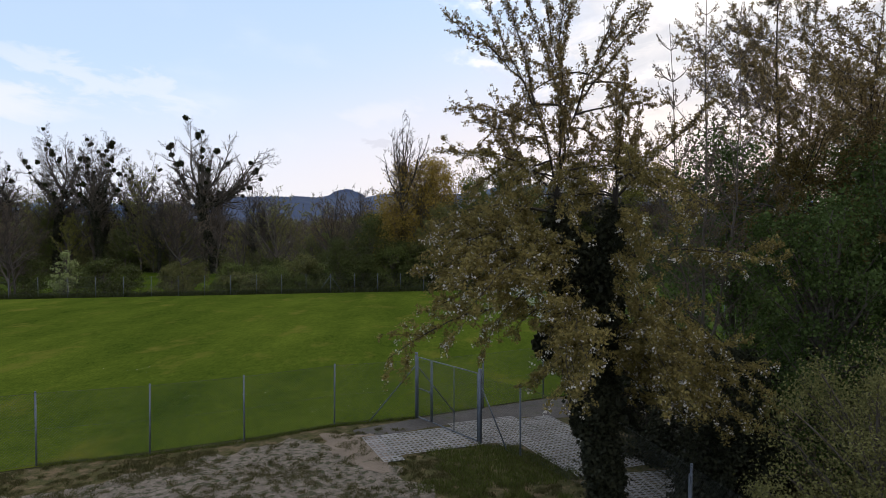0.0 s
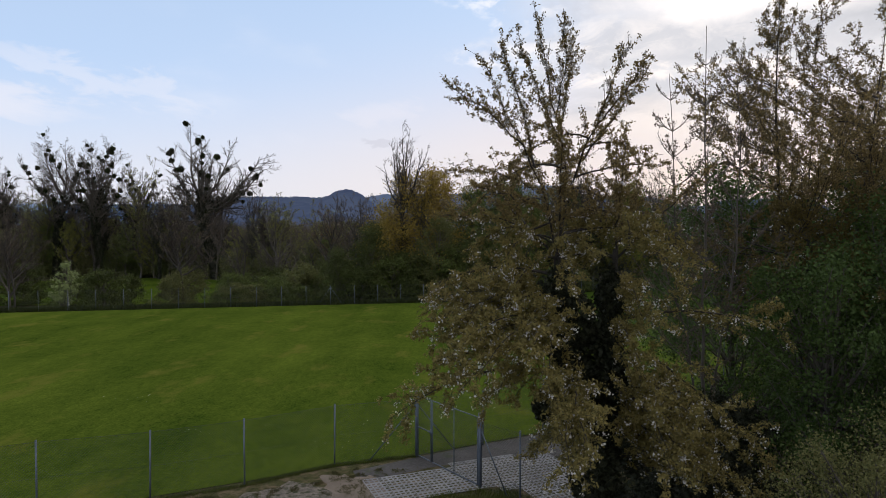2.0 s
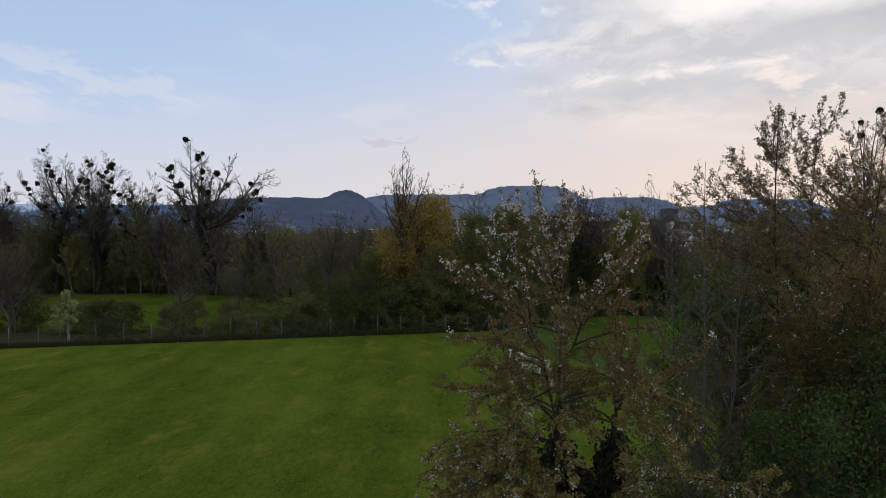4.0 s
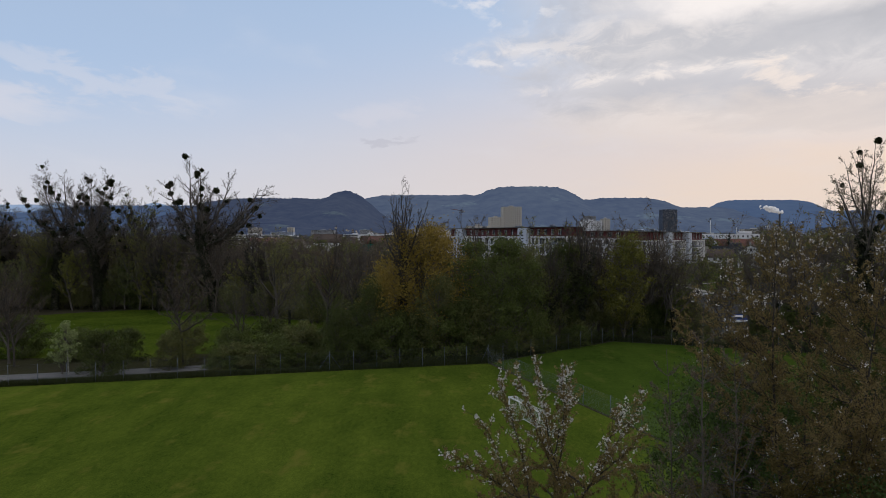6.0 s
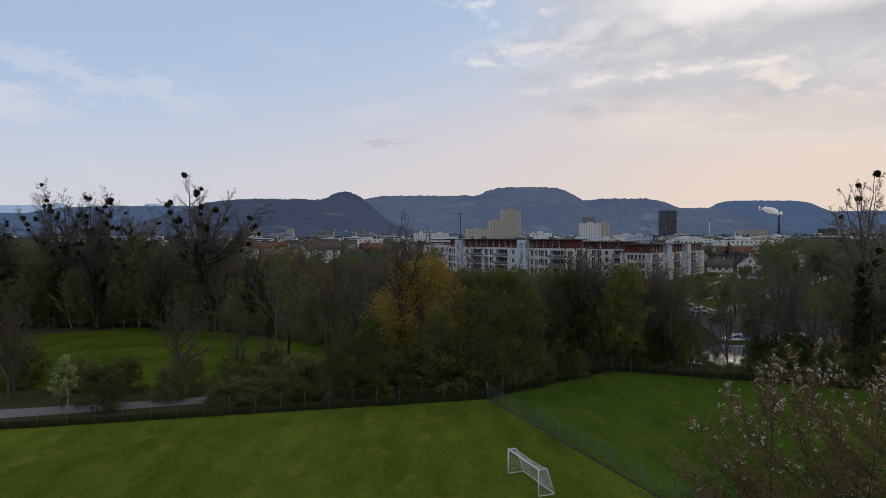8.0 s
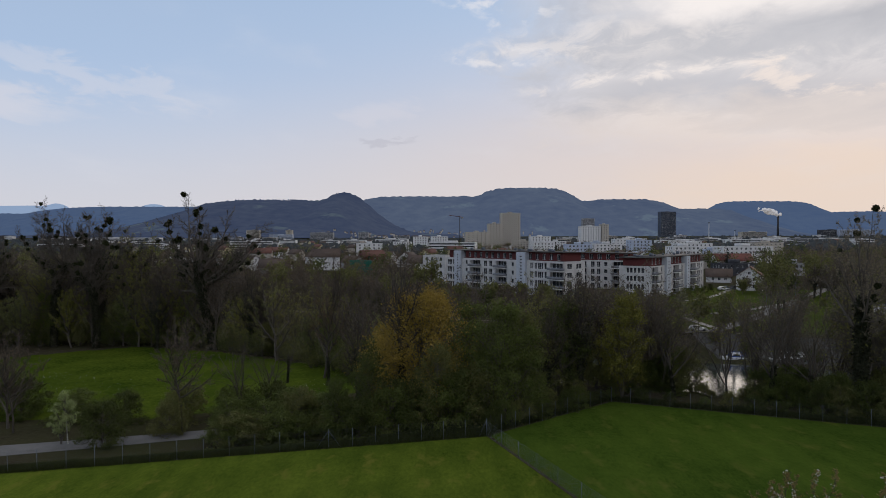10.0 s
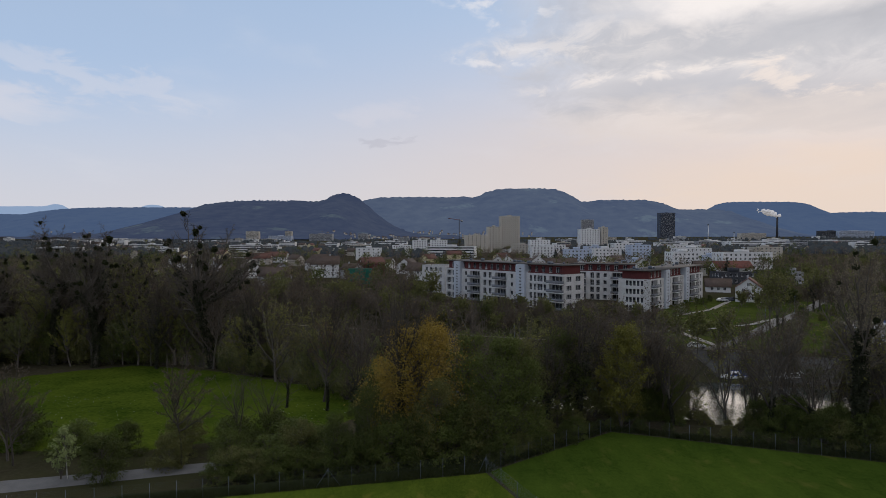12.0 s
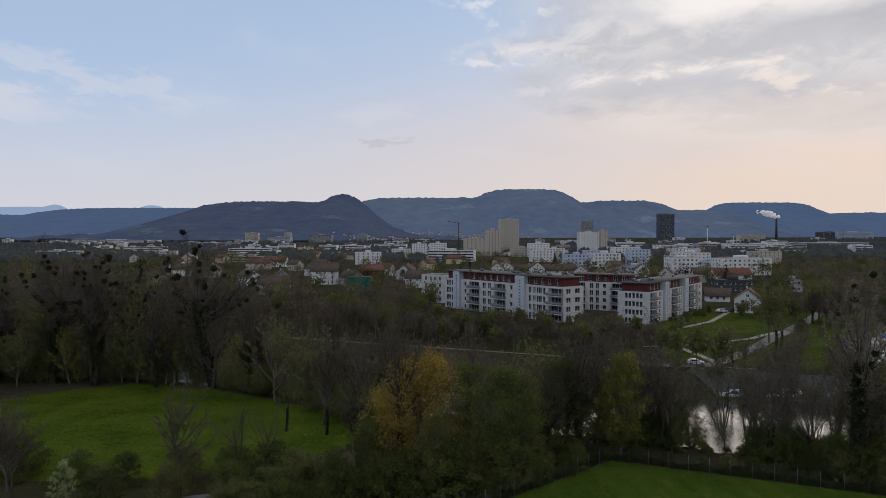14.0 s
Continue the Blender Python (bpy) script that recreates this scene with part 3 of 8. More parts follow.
TUFT = foliage("grass_blades", (0.050, 0.070, 0.012), (0.140, 0.155, 0.040), 0.3)
TUFT_DRY = foliage("dry_grass_blades", (0.045, 0.050, 0.014), (0.135, 0.120, 0.050), 0.25)
patchy = lambda x, y: noise.noise((x * 4.2, y * 3.2, 3.3)) + 0.6 * noise.noise((x * 0.5, y * 0.5, 1.0)) > 0.14
near_lane = lambda x, y: not inside((x, y), LANE) and y < 21.3 + 0.45 * (x + 3.5) and y < 21.2 + 0.36 * x * (x < -3.5) and patchy(x, y)
tufts("verge_grass", "uneven grass tufts on the verge and gravel", 70000, (-13, 5, 11.5, 21), near_lane, 0.055, TUFT_DRY, 6)


def fence_foot(x, y):
    for (ax, ay), (bx, by) in zip(FENCE_L, FENCE_L[1:] + [GATE_L]):
        t = ((x - ax) * (bx - ax) + (y - ay) * (by - ay)) / ((bx - ax) ** 2 + (by - ay) ** 2)
        if 0 <= t <= 1 and math.hypot(x - ax - t * (bx - ax), y - ay - t * (by - ay)) < 0.12:
            return True
    return False


tufts("fence_grass", "uncut grass along the fence foot", 22000, (-11, -0.8, 17, 22.4), fence_foot, 0.075, TUFT, 8)
tufts("bush_grass", "taller grass beside the gate post", 5000, (-0.6, 4.2, 13.5, 19.3), lambda x, y: not inside((x, y), LANE) and math.hypot(x - 1.6, (y - 17.6) * 0.7) < 1.9 + 1.6 * noise.noise((x * 1.1, y * 1.1, 7)), 0.10, TUFT, 9)


def flowers(name, label, n, centres, spread, size, mat, seed):
    rng = np.random.default_rng(seed)
    c = np.array(centres)[rng.integers(0, len(centres), n)] + rng.normal(0, 1, (n, 2)) * np.array(spread)
    p = np.stack([c[:, 0], c[:, 1], height(c[:, 0], c[:, 1]) + rng.uniform(0.03, 0.12, n)], 1)
    v, f = leaf_cards(rng, p, size, 0.8, 0.9)
    tagged(new(name, mesh_of(name, v, f, mat)), label, "flowers", kind="stuff")




def far_foot(x, y):
    """Along the far fence, on its outer side."""
    return -0.2 < (y - 64.9 - (x + 43) * 0.2459) * 0.971 < 6.5 + 4.0 * noise.noise((x * 0.3, y * 0.3, 4))


def second_foot(x, y):
    """Along the outer side of the second field's fence."""
    for (ax, ay), (bx, by), deep in ((CORNER, (24.3, 93.0), 4.5), ((24.3, 93.0), (75, 71.4), 3.5)):
        ux, uy = bx - ax, by - ay
        long = math.hypot(ux, uy)
        t = ((x - ax) * ux + (y - ay) * uy) / long ** 2
        off = (-(x - ax) * uy + (y - ay) * ux) / long
        if -0.02 <= t <= 1.02 and 0.15 < off < deep * (0.7 + 0.6 * noise.noise((x * 0.3, y * 0.3, 9))):
            return True
    return False


tufts("fence_weeds", "dark uncut grass and weeds behind the far fence", 110000, (-72, 6, 56, 86), far_foot, 0.42, foliage("weeds", (0.020, 0.028, 0.009), (0.062, 0.072, 0.022), 0.2), 12, 6, 0.12)

tufts("field_edge_weeds", "dark uncut grass and brambles round the second field", 60000, (3, 76, 70, 99), second_foot, 0.55, foliage("bramble_leaves", (0.018, 0.026, 0.009), (0.058, 0.066, 0.022), 0.2), 14, 6, 0.14)

# ---- wooded hills on the horizon ----


RIDGES = {}


def ridge(name, label, dist, bumps, mat, span, jag=5.0, seed=1, deep=700, step=14):
    """A hill range across the view: its crest is the highest of smooth swells (middle, half width, height, steepness)."""
    xs = np.arange(span[0], span[1], step)
    rng = np.random.default_rng(seed)
    crest = np.full(len(xs), 4.0)
    for mid, half, tall, power in bumps:
        crest = np.maximum(crest, tall * np.exp(-np.abs((xs - mid) / half) ** power))
    k = np.ones(5) / 5
    crest = np.convolve(np.pad(crest, 2, "edge"), k, "valid")
    RIDGES[name] = (xs, crest, dist, deep)
    rows = 16
    vs = np.zeros((rows + 1, len(xs), 3))
    for r in range(rows + 1):
        u = r / rows
        lumps = np.array([noise.noise((x * 0.0045, r * 0.45, seed)) for x in xs]) * 34 * math.sin(math.pi * u)
        vs[r, :, 0] = xs
        vs[r, :, 1] = dist - deep * (1 - u) + lumps * 3
        vs[r, :, 2] = 20 + (12 + crest) * (u ** 0.8) + lumps * 0.7
    vs[rows, :, 2] += np.abs(rng.normal(0, jag * 0.45, len(xs))) + np.maximum(0, [noise.noise((x * 0.012, 5, seed)) * jag for x in xs])
    n = len(xs)
    i = (np.arange(rows)[:, None] * n + np.arange(n - 1)[None]).ravel()
    f = np.stack([i, i + 1, i + n + 1, i + n], 1)
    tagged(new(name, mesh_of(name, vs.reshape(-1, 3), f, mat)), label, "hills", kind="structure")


# the haze is painted: each range glows evenly in its own airlight colour
HILL_FAR = distant("far_hills_in_pale_haze", (0.03, 0.04, 0.03), (0.05, 0.06, 0.04), (0.28, 0.38, 0.56), 0.90, 0.004)
HILL_MID = distant("wooded_hills_in_blue_haze", (0.012, 0.016, 0.016), (0.10, 0.11, 0.08), (0.072, 0.115, 0.220), 0.76, 0.003)
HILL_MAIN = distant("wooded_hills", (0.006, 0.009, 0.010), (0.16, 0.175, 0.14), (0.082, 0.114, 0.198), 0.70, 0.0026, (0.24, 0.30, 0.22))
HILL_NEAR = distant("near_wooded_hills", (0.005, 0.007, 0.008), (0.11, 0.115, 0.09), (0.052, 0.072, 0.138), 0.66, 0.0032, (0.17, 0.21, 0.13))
ridge("backdrop_pale", "mountains far away in pale blue haze", 4900,
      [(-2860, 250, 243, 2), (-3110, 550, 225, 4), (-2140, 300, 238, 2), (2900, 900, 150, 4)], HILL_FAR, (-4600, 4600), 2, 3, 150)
ridge("backdrop_left", "low wooded ridge in blue haze", 4450,
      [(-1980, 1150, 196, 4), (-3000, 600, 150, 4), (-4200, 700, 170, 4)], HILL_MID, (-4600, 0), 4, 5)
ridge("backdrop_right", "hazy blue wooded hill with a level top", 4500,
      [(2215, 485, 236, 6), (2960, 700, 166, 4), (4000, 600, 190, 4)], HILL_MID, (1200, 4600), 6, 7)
ridge("backdrop_main", "broad wooded mountain in blue-grey haze", 4200,
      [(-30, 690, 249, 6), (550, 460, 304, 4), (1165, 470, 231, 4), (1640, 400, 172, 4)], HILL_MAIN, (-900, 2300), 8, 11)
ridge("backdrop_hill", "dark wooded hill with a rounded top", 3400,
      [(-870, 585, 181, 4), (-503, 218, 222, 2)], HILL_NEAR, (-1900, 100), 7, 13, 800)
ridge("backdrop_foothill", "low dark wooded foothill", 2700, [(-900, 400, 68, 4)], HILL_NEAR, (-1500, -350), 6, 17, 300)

# ---- trees ----


def unit(v):
    return v / (np.linalg.norm(v) + 1e-9)


def bend(rng, start, way, length, n, wander, rise):
    """A wandering polyline; rise turns it up (or down) along its way."""
    p, d, out = np.array(start, float), unit(np.array(way, float)), [np.array(start, float)]
    step = length / n
    for _ in range(n):
        d = unit(d + rng.normal(0, wander, 3) + np.array((0, 0, rise)))
        p = p + d * step
        out.append(p)
    return np.array(out)


def side_way(rng, d, angle):
    """A direction at the given angle to d, turned at random about it."""
    d = unit(d)
    a = unit(np.cross(d, (0, 0, 1) if abs(d[2]) < 0.9 else (1, 0, 0)))
    b = np.cross(d, a)
    t = rng.uniform(0, 2 * np.pi)
    return math.cos(angle) * d + math.sin(angle) * (math.cos(t) * a + math.sin(t) * b)


class Branches:
    def __init__(self, thin=0.006):
        self.wood, self.lines, self.thin = Solid(), [], thin

    def limb(self, pts, r0, r1, sides=5):
        self.wood.tube(pts, np.linspace(r0, r1, len(pts)), sides, caps=False)

    def spread(self, rng, pts, r0, levels, count, share, angle, wander, rise, start=0.25, leaf_level=1, sides=3):
        """Side branches along pts, level by level; the last ones carry leaves."""
        length = np.linalg.norm(np.diff(pts, axis=0), axis=1).sum()
        for q in range(count[0]):
            u = start + (1 - start) * (q + rng.uniform(0.1, 0.9)) / count[0]
            at = u * (len(pts) - 1)
            i = min(int(at), len(pts) - 2)
            p = pts[i] + (pts[i + 1] - pts[i]) * (at - i)
            way = side_way(rng, pts[i + 1] - pts[i], angle * rng.uniform(0.7, 1.25))
            l = length * share * rng.uniform(0.6, 1.15) * (1.15 - 0.6 * u)
            r = max(r0 * (1 - 0.75 * u) * 0.55, self.thin)
            line = bend(rng, p, way, l, 5 if levels > 1 else 2, wander, rise)
            self.limb(line, r, max(r * 0.3, self.thin * 0.6), sides)
            if levels <= leaf_level:
                self.lines.append(line)
            if levels > 1:
                self.spread(rng, line, r, levels - 1, count[1:], share, angle, wander, rise, 0.2, leaf_level)


def leaf_cards(rng, centres, size, flat=0.0, ratio=0.6):
    """Pointed leaf quads at the centres, turned at random; flat leans them to lie level."""
    n = len(centres)
    u = rng.normal(0, 1, (n, 3))
    u[:, 2] *= 1 - flat
    u /= np.linalg.norm(u, axis=1, keepdims=True)
    w = rng.normal(0, 1, (n, 3))
    w[:, 2] *= 1 - flat
    v = np.cross(u, np.cross(u, w))
    v /= np.linalg.norm(v, axis=1, keepdims=True) + 1e-9
    s = size * rng.uniform(0.6, 1.35, (n, 1))
    q = np.stack([centres - u * s, centres + v * s * ratio, centres + u * s, centres - v * s * ratio], 1)
    return q.reshape(-1, 3), np.arange(4 * n).reshape(n, 4)


def along_lines(rng, lines, per_metre, spread, tip=0.0):
    """Points scattered about polylines."""
    out = []
    for l in lines:
        length = np.linalg.norm(np.diff(l, axis=0), axis=1).sum()
        k = rng.poisson(length * per_metre)
        if not k:
            continue
        at = rng.uniform(tip, 1, k) * (len(l) - 1)
        i = np.minimum(at.astype(int), len(l) - 2)
        out.append(l[i] + (l[i + 1] - l[i]) * (at - i)[:, None])
    c = np.vstack(out)
    return c + rng.normal(0, spread, c.shape)


def leaves(rng, name, centres, size, mat, parent, label="", flat=0.0, ratio=0.6):
    v, f = leaf_cards(rng, centres, size, flat, ratio)
    return part(name, mesh_of(name, v, f, mat), parent, label)


def ball_points(rng, n, centre, radii):
    d = rng.normal(0, 1, (n, 3))
    d /= np.linalg.norm(d, axis=1, keepdims=True)
    return np.array(centre) + d * rng.uniform(0.5, 1.0, (n, 1)) ** 0.6 * np.array(radii)


def arching(rng, trunk, u, turn, tall, crown, fork):
    """A limb from the trunk that arches out and up to the edge of a rounded crown: (middle, half width, half height) of the tree's height."""
    e = -0.15 + 1.5 * u + rng.uniform(-0.12, 0.12)
    mid, wide, high = (tall * c for c in crown)
    k = rng.uniform(0.82, 1.06)
    tip = np.array((k * wide * math.cos(e) * math.cos(turn), k * wide * math.cos(e) * math.sin(turn), mid + k * high * math.sin(e)))
    at = (fork + (0.72 - fork) * 0.85 * u) / 0.72 * 10
    i = min(int(at), 9)
    p = trunk[i] + (trunk[i + 1] - trunk[i]) * (at - i)
    bow = p + (tip - p) * 0.5 + np.array((0.10 * (tip - p)[0], 0.10 * (tip - p)[1], -0.10 * np.linalg.norm(tip - p)))
    t = np.linspace(0, 1, 9)[:, None]
    line = (1 - t) ** 2 * p + 2 * t * (1 - t) * bow + t ** 2 * tip
    line[1:] += np.cumsum(rng.normal(0, 0.022 * np.linalg.norm(tip - p), (8, 3)), 0) * 0.5
    return line


def bare_tree(seed, tall, label, mistletoe=0, ivy=0.0, fork=0.35, lean=(0.35, 0.85), limbs=7, leaf=None, leaf_density=2.0, twig=TWIG,
              counts=(8, 7, 6), thin=0.010, name="tree", leaf_size=0.12, ball=(0.35, 0.8), girth=1.0, ivy_limbs=True, upward=0.02, share=0.40, ivy_spread=0.7, ivy_density=60, reach=1.0, crown=None, aims=None, clump_limbs=3):
    """A leafless broadleaf tree: a forking trunk, spreading limbs, fine twigs; perhaps ivy, mistletoe or first leaves.
    lean: how far the limbs lean from the upright, in radians; thin: the least twig radius."""
    rng = np.random.default_rng(seed)
    t = thing(name, label, "tree")
    b = Branches(thin)
    r = (tall * 0.013 + 0.05) * girth
    trunk = bend(rng, (0, 0, -0.3), (rng.normal(0, 0.06), rng.normal(0, 0.06), 1), tall * 0.72, 10, 0.05, 0.02)
    b.limb(trunk, r, r * 0.25, 7)
    main = []
    for q in range(len(aims) if aims else limbs):
        u = fork + (0.85 - fork) * (q + rng.uniform(0, 1)) / limbs
        i = min(int(u * 10), 9)
        a = 2.4 * q + rng.uniform(-0.5, 0.5)
        k = rng.uniform(*lean)
        way = np.array((math.sin(k) * math.cos(a), math.sin(k) * math.sin(a), math.cos(k)))
        l = reach * (tall - trunk[i][2]) * rng.uniform(0.85, 1.12) / max(math.cos(k * 0.75), 0.5)
        line = bend(rng, trunk[i], way, l, 8, 0.11, upward)
        if crown:
            line = arching(rng, trunk, q / (limbs - 1), a, tall, crown, fork)
        if aims:
            u = fork + (0.72 - fork) * 0.5 * q / len(aims)
            p, tip = trunk[int(u / 0.72 * 10)], np.array(aims[q]) * tall
            line = smooth_line([p, p + (tip - p) * (0.62, 0.62, 0.38), tip], 9)
            line[1:] += np.cumsum(rng.normal(0, 0.012 * tall, (8, 3)), 0) * 0.35
        lr = r * (1.1 - u) * 0.8 + 0.03 * girth
        b.limb(line, lr, min(0.02, lr * 0.4), 5)
        main.append(line)
        b.spread(rng, line, lr, len(counts), counts, share, 0.75, 0.12, 0.04, 0.12)
    b.spread(rng, trunk[4:], r * 0.4, len(counts), counts, share, 0.7, 0.12, 0.06, 0.1)
    part("trunk", b.wood.mesh("bare_wood", twig), t)
    if ivy:
        pts = along_lines(rng, [trunk[: int(10 * ivy) + 1]] * 3, ivy_density, r * ivy_spread)
        if ivy_limbs:
            pts = np.vstack([pts, along_lines(rng, [l[:6] for l in main[:6]], 40, 0.28)])
        leaves(rng, "ivy", pts, 0.20, LEAF_IVY, t, "dark evergreen ivy")
    for k in range(mistletoe):
        l = main[int(rng.integers(0, len(main)))] if k % clump_limbs == 0 else b.lines[int(rng.integers(0, len(b.lines)))]
        c = l[int(rng.integers(len(l) // 2, len(l)))] + rng.normal(0, 0.3, 3)
        rad = rng.uniform(*ball)
        leaves(rng, "mistletoe", c + (ball_points(rng, int(210 * rad / 0.6), (0, 0, 0), rad * rng.uniform(0.75, 1.1, 3))) * rng.uniform(0.5, 1, (int(210 * rad / 0.6), 1)), 0.19, MISTLE, t, "dark round mistletoe clump")
    if leaf:
        leaves(rng, "crown", along_lines(rng, b.lines, leaf_density, 0.12), leaf_size, leaf, t)
    return t


def leafy_tree(seed, tall, radius, leaf, label, clumps=60, per_clump=90, size=0.16, base=0.15, name="tree", twig=TWIG, second=None, shape=1.0, dome=False):
    """A broadleaf tree or shrub in leaf: stems, limbs and a crown of many loose clumps of leaves."""
    rng = np.random.default_rng(seed)
    t = thing(name, label, "tree" if name == "tree" else "shrub")
    b = Branches()
    r = tall * 0.013 + 0.03
    trunk = bend(rng, (0, 0, -0.2), (rng.normal(0, 0.08), rng.normal(0, 0.08), 1), tall * 0.82, 9, 0.05, 0.02)
    b.limb(trunk, r, r * 0.2, 6)
    cents, sizes = [], []
    for q in range(clumps):
        u = rng.uniform(0, 1)
        z = base + (0.97 - base) * u
        w = radius * (math.sqrt(1 - 0.9 * u * u) if dome else shape_at(z, base, shape)) * rng.uniform(0.35, 1.05)
        a = rng.uniform(0, 2 * np.pi)
        i = min(int(max(z * 0.8 - 0.1, 0.05) / 0.82 * 9), 8)
        tip = np.array((trunk[i][0] + w * math.cos(a), trunk[i][1] + w * math.sin(a), z * tall))
        way = tip - trunk[i]
        line = bend(rng, trunk[i], way + np.array((0, 0, -0.15 * np.linalg.norm(way))), np.linalg.norm(way), 5, 0.10, 0.05)
        b.limb(line, r * 0.30, 0.012, 4)
        b.spread(rng, line, r * 0.25, 1, (6,), 0.35, 0.6, 0.12, 0.05, 0.35)
        cents.append(line[-1])
        sizes.append(rng.uniform(0.4, 1.15) * radius * 0.29)
    part("trunk", b.wood.mesh("wood", twig), t)
    pts = np.vstack([c + rng.normal(0, 0.50 * s, (int(per_clump * 0.6), 3)) * (1, 1, 0.8) for c, s in zip(cents, sizes)]
                    + [along_lines(rng, b.lines, 3.0 * per_clump / 90, size * 1.6)])
    if second:
        pick = rng.uniform(0, 1, len(pts)) < 0.25
        leaves(rng, "blossom", pts[pick], size * 0.7, second, t)
        pts = pts[~pick]
    leaves(rng, "crown", pts, size, leaf, t)
    return t


def shape_at(z, base, shape):
    u = (z - base) / (1 - base)
    return max(0.12, (1 - abs(2 * (u ** (0.8 / shape)) - 0.9) ** 2.2)) if u < 1 else 0.12


def conifer(seed, tall, label):
    rng = np.random.default_rng(seed)
    t = thing("conifer", label, "tree")
    b = Branches()
    trunk = bend(rng, (0, 0, -0.2), (0, 0, 1), tall, 8, 0.01, 0.0)
    b.limb(trunk, tall * 0.016, 0.02, 6)
    for k in range(70):
        u = rng.uniform(0.08, 0.97)
        a = rng.uniform(0, 2 * np.pi)
        w = tall * 0.20 * (1 - u) ** 0.8 + 0.15
        line = bend(rng, (0, 0, u * tall), (math.cos(a), math.sin(a), -0.15), w, 4, 0.05, -0.03)
        b.limb(line, 0.03, 0.01, 3)
        b.lines.append(line)
    part("trunk", b.wood.mesh("fir_wood", BARK), t)
    leaves(rng, "crown", along_lines(rng, b.lines, 26, tall * 0.012), 0.22, LEAF_FIR, t)
    return t


def place(proto, x, y, turn=0.0, scale=1.0, label="", dz=0.0, group="", squash=1.0):
    z = float(height(x, y)) + dz
    m = Matrix.Translation((x, y, z)) @ Matrix.Rotation(radians(turn), 4, "Z")
    t = copy_thing(proto, m)
    t.scale = (scale, scale, scale * squash)
    return tagged(t, label, "", group)


def settle(proto, x, y, turn=0.0, scale=1.0, group=""):
    """Puts a newly grown thing itself at its place."""
    proto.matrix_basis = Matrix.Translation((x, y, float(height(x, y)))) @ Matrix.Rotation(radians(turn), 4, "Z") @ Matrix.Diagonal((scale, scale, scale, 1))
    return tagged(proto, "", "", group)


# daisies on the pitch, and cuckoo flowers in the meadow
flowers("daisies", "small white daisies in the mown grass", 70, [(-4.4, 23.2), (-6.2, 25.5), (-2.5, 26.0), (-9.5, 24.8), (-1.0, 30.0), (-14, 30)], (0.9, 0.4), 0.02, BLOSSOM, 31)
flowers("meadow_flowers", "pale flowers in the meadow", 500, [(-72, 112), (-66, 118), (-70, 104), (-58, 110), (-24, 112), (-78, 120)], (5, 2.5), 0.05, BLOSSOM, 32)
lay_pavers()

# ---- the cherry by the gate, and the trees beside it ----


def smooth_line(points, n):
    """A rounded polyline through a few points."""
    p = np.array(points, float)
    u = np.r_[0, np.cumsum(np.linalg.norm(np.diff(p, axis=0), axis=1))]
    w = np.linspace(0, u[-1], n)
    c = np.stack([np.interp(w, u, p[:, k]) for k in range(3)], 1)
    for _ in range(3):
        c[1:-1] = (c[:-2] + 2 * c[1:-1] + c[2:]) / 4
    return c


def stem_points(rng, stems, radius=0.19, taper=0.6):
    out = []
    for k, s in enumerate(stems):
        c = smooth_line(s, 16) + rng.normal(0, 0.02, (16, 3))
        out.append((c, np.maximum(radius * (1 - 0.18 * k) * (1 - taper * np.linspace(0, 1, 16) ** 0.7), 0.008)))
    return out


def leader(b, rng, points, r, shoots, share, angle=0.62, rise=0.10, bare=0.12):
    """A rising leader set with short slanting shoots; both carry leaf tufts."""
    line = smooth_line(points, 12)
    line[1:-1] += rng.normal(0, 0.022, (10, 3))
    b.limb(line, r, 0.006, 5)
    k = int(bare * 12)
    b.lines.append(line[k:])
    b.spread(rng, line, r * 0.4, 1, (shoots,), share, angle, 0.06, rise, bare + 0.05)
    return line


def arm(b, rng, start, turn, reach, fall, sub=(9, 4), r=0.034, wander=0.05):
    """A long side limb: out and a little up, then over and down; fall is the height of its tip below its start."""
    a = radians(turn)
    u = np.linspace(0, 1, 10)[:, None]
    out = np.array((math.cos(a), math.sin(a), 0.0)) * reach
    line = np.array(start) + out * u + np.array((0, 0, 1.0)) * (0.30 * reach * (u - u ** 2) * 1.3 - fall * u ** 1.6)
    line[1:] += np.cumsum(rng.normal(0, wander * reach / 3, (9, 3)) * (1, 1, 0.6), 0) * 0.6
    b.limb(line, r, 0.006, 5)
    b.lines.append(line[3:])
    b.spread(rng, line, r * 0.55, 2, sub, 0.33, 0.78, 0.08, -0.015, 0.16, leaf_level=2)
    return line


def tufts_on(rng, lines, gap, n, spread):
    """Leaf places in little whorls set along shoots."""
    c = along_lines(rng, lines, 1.0 / gap, 0.012)
    c = np.repeat(c, n, 0)
    return c + rng.normal(0, spread, c.shape)


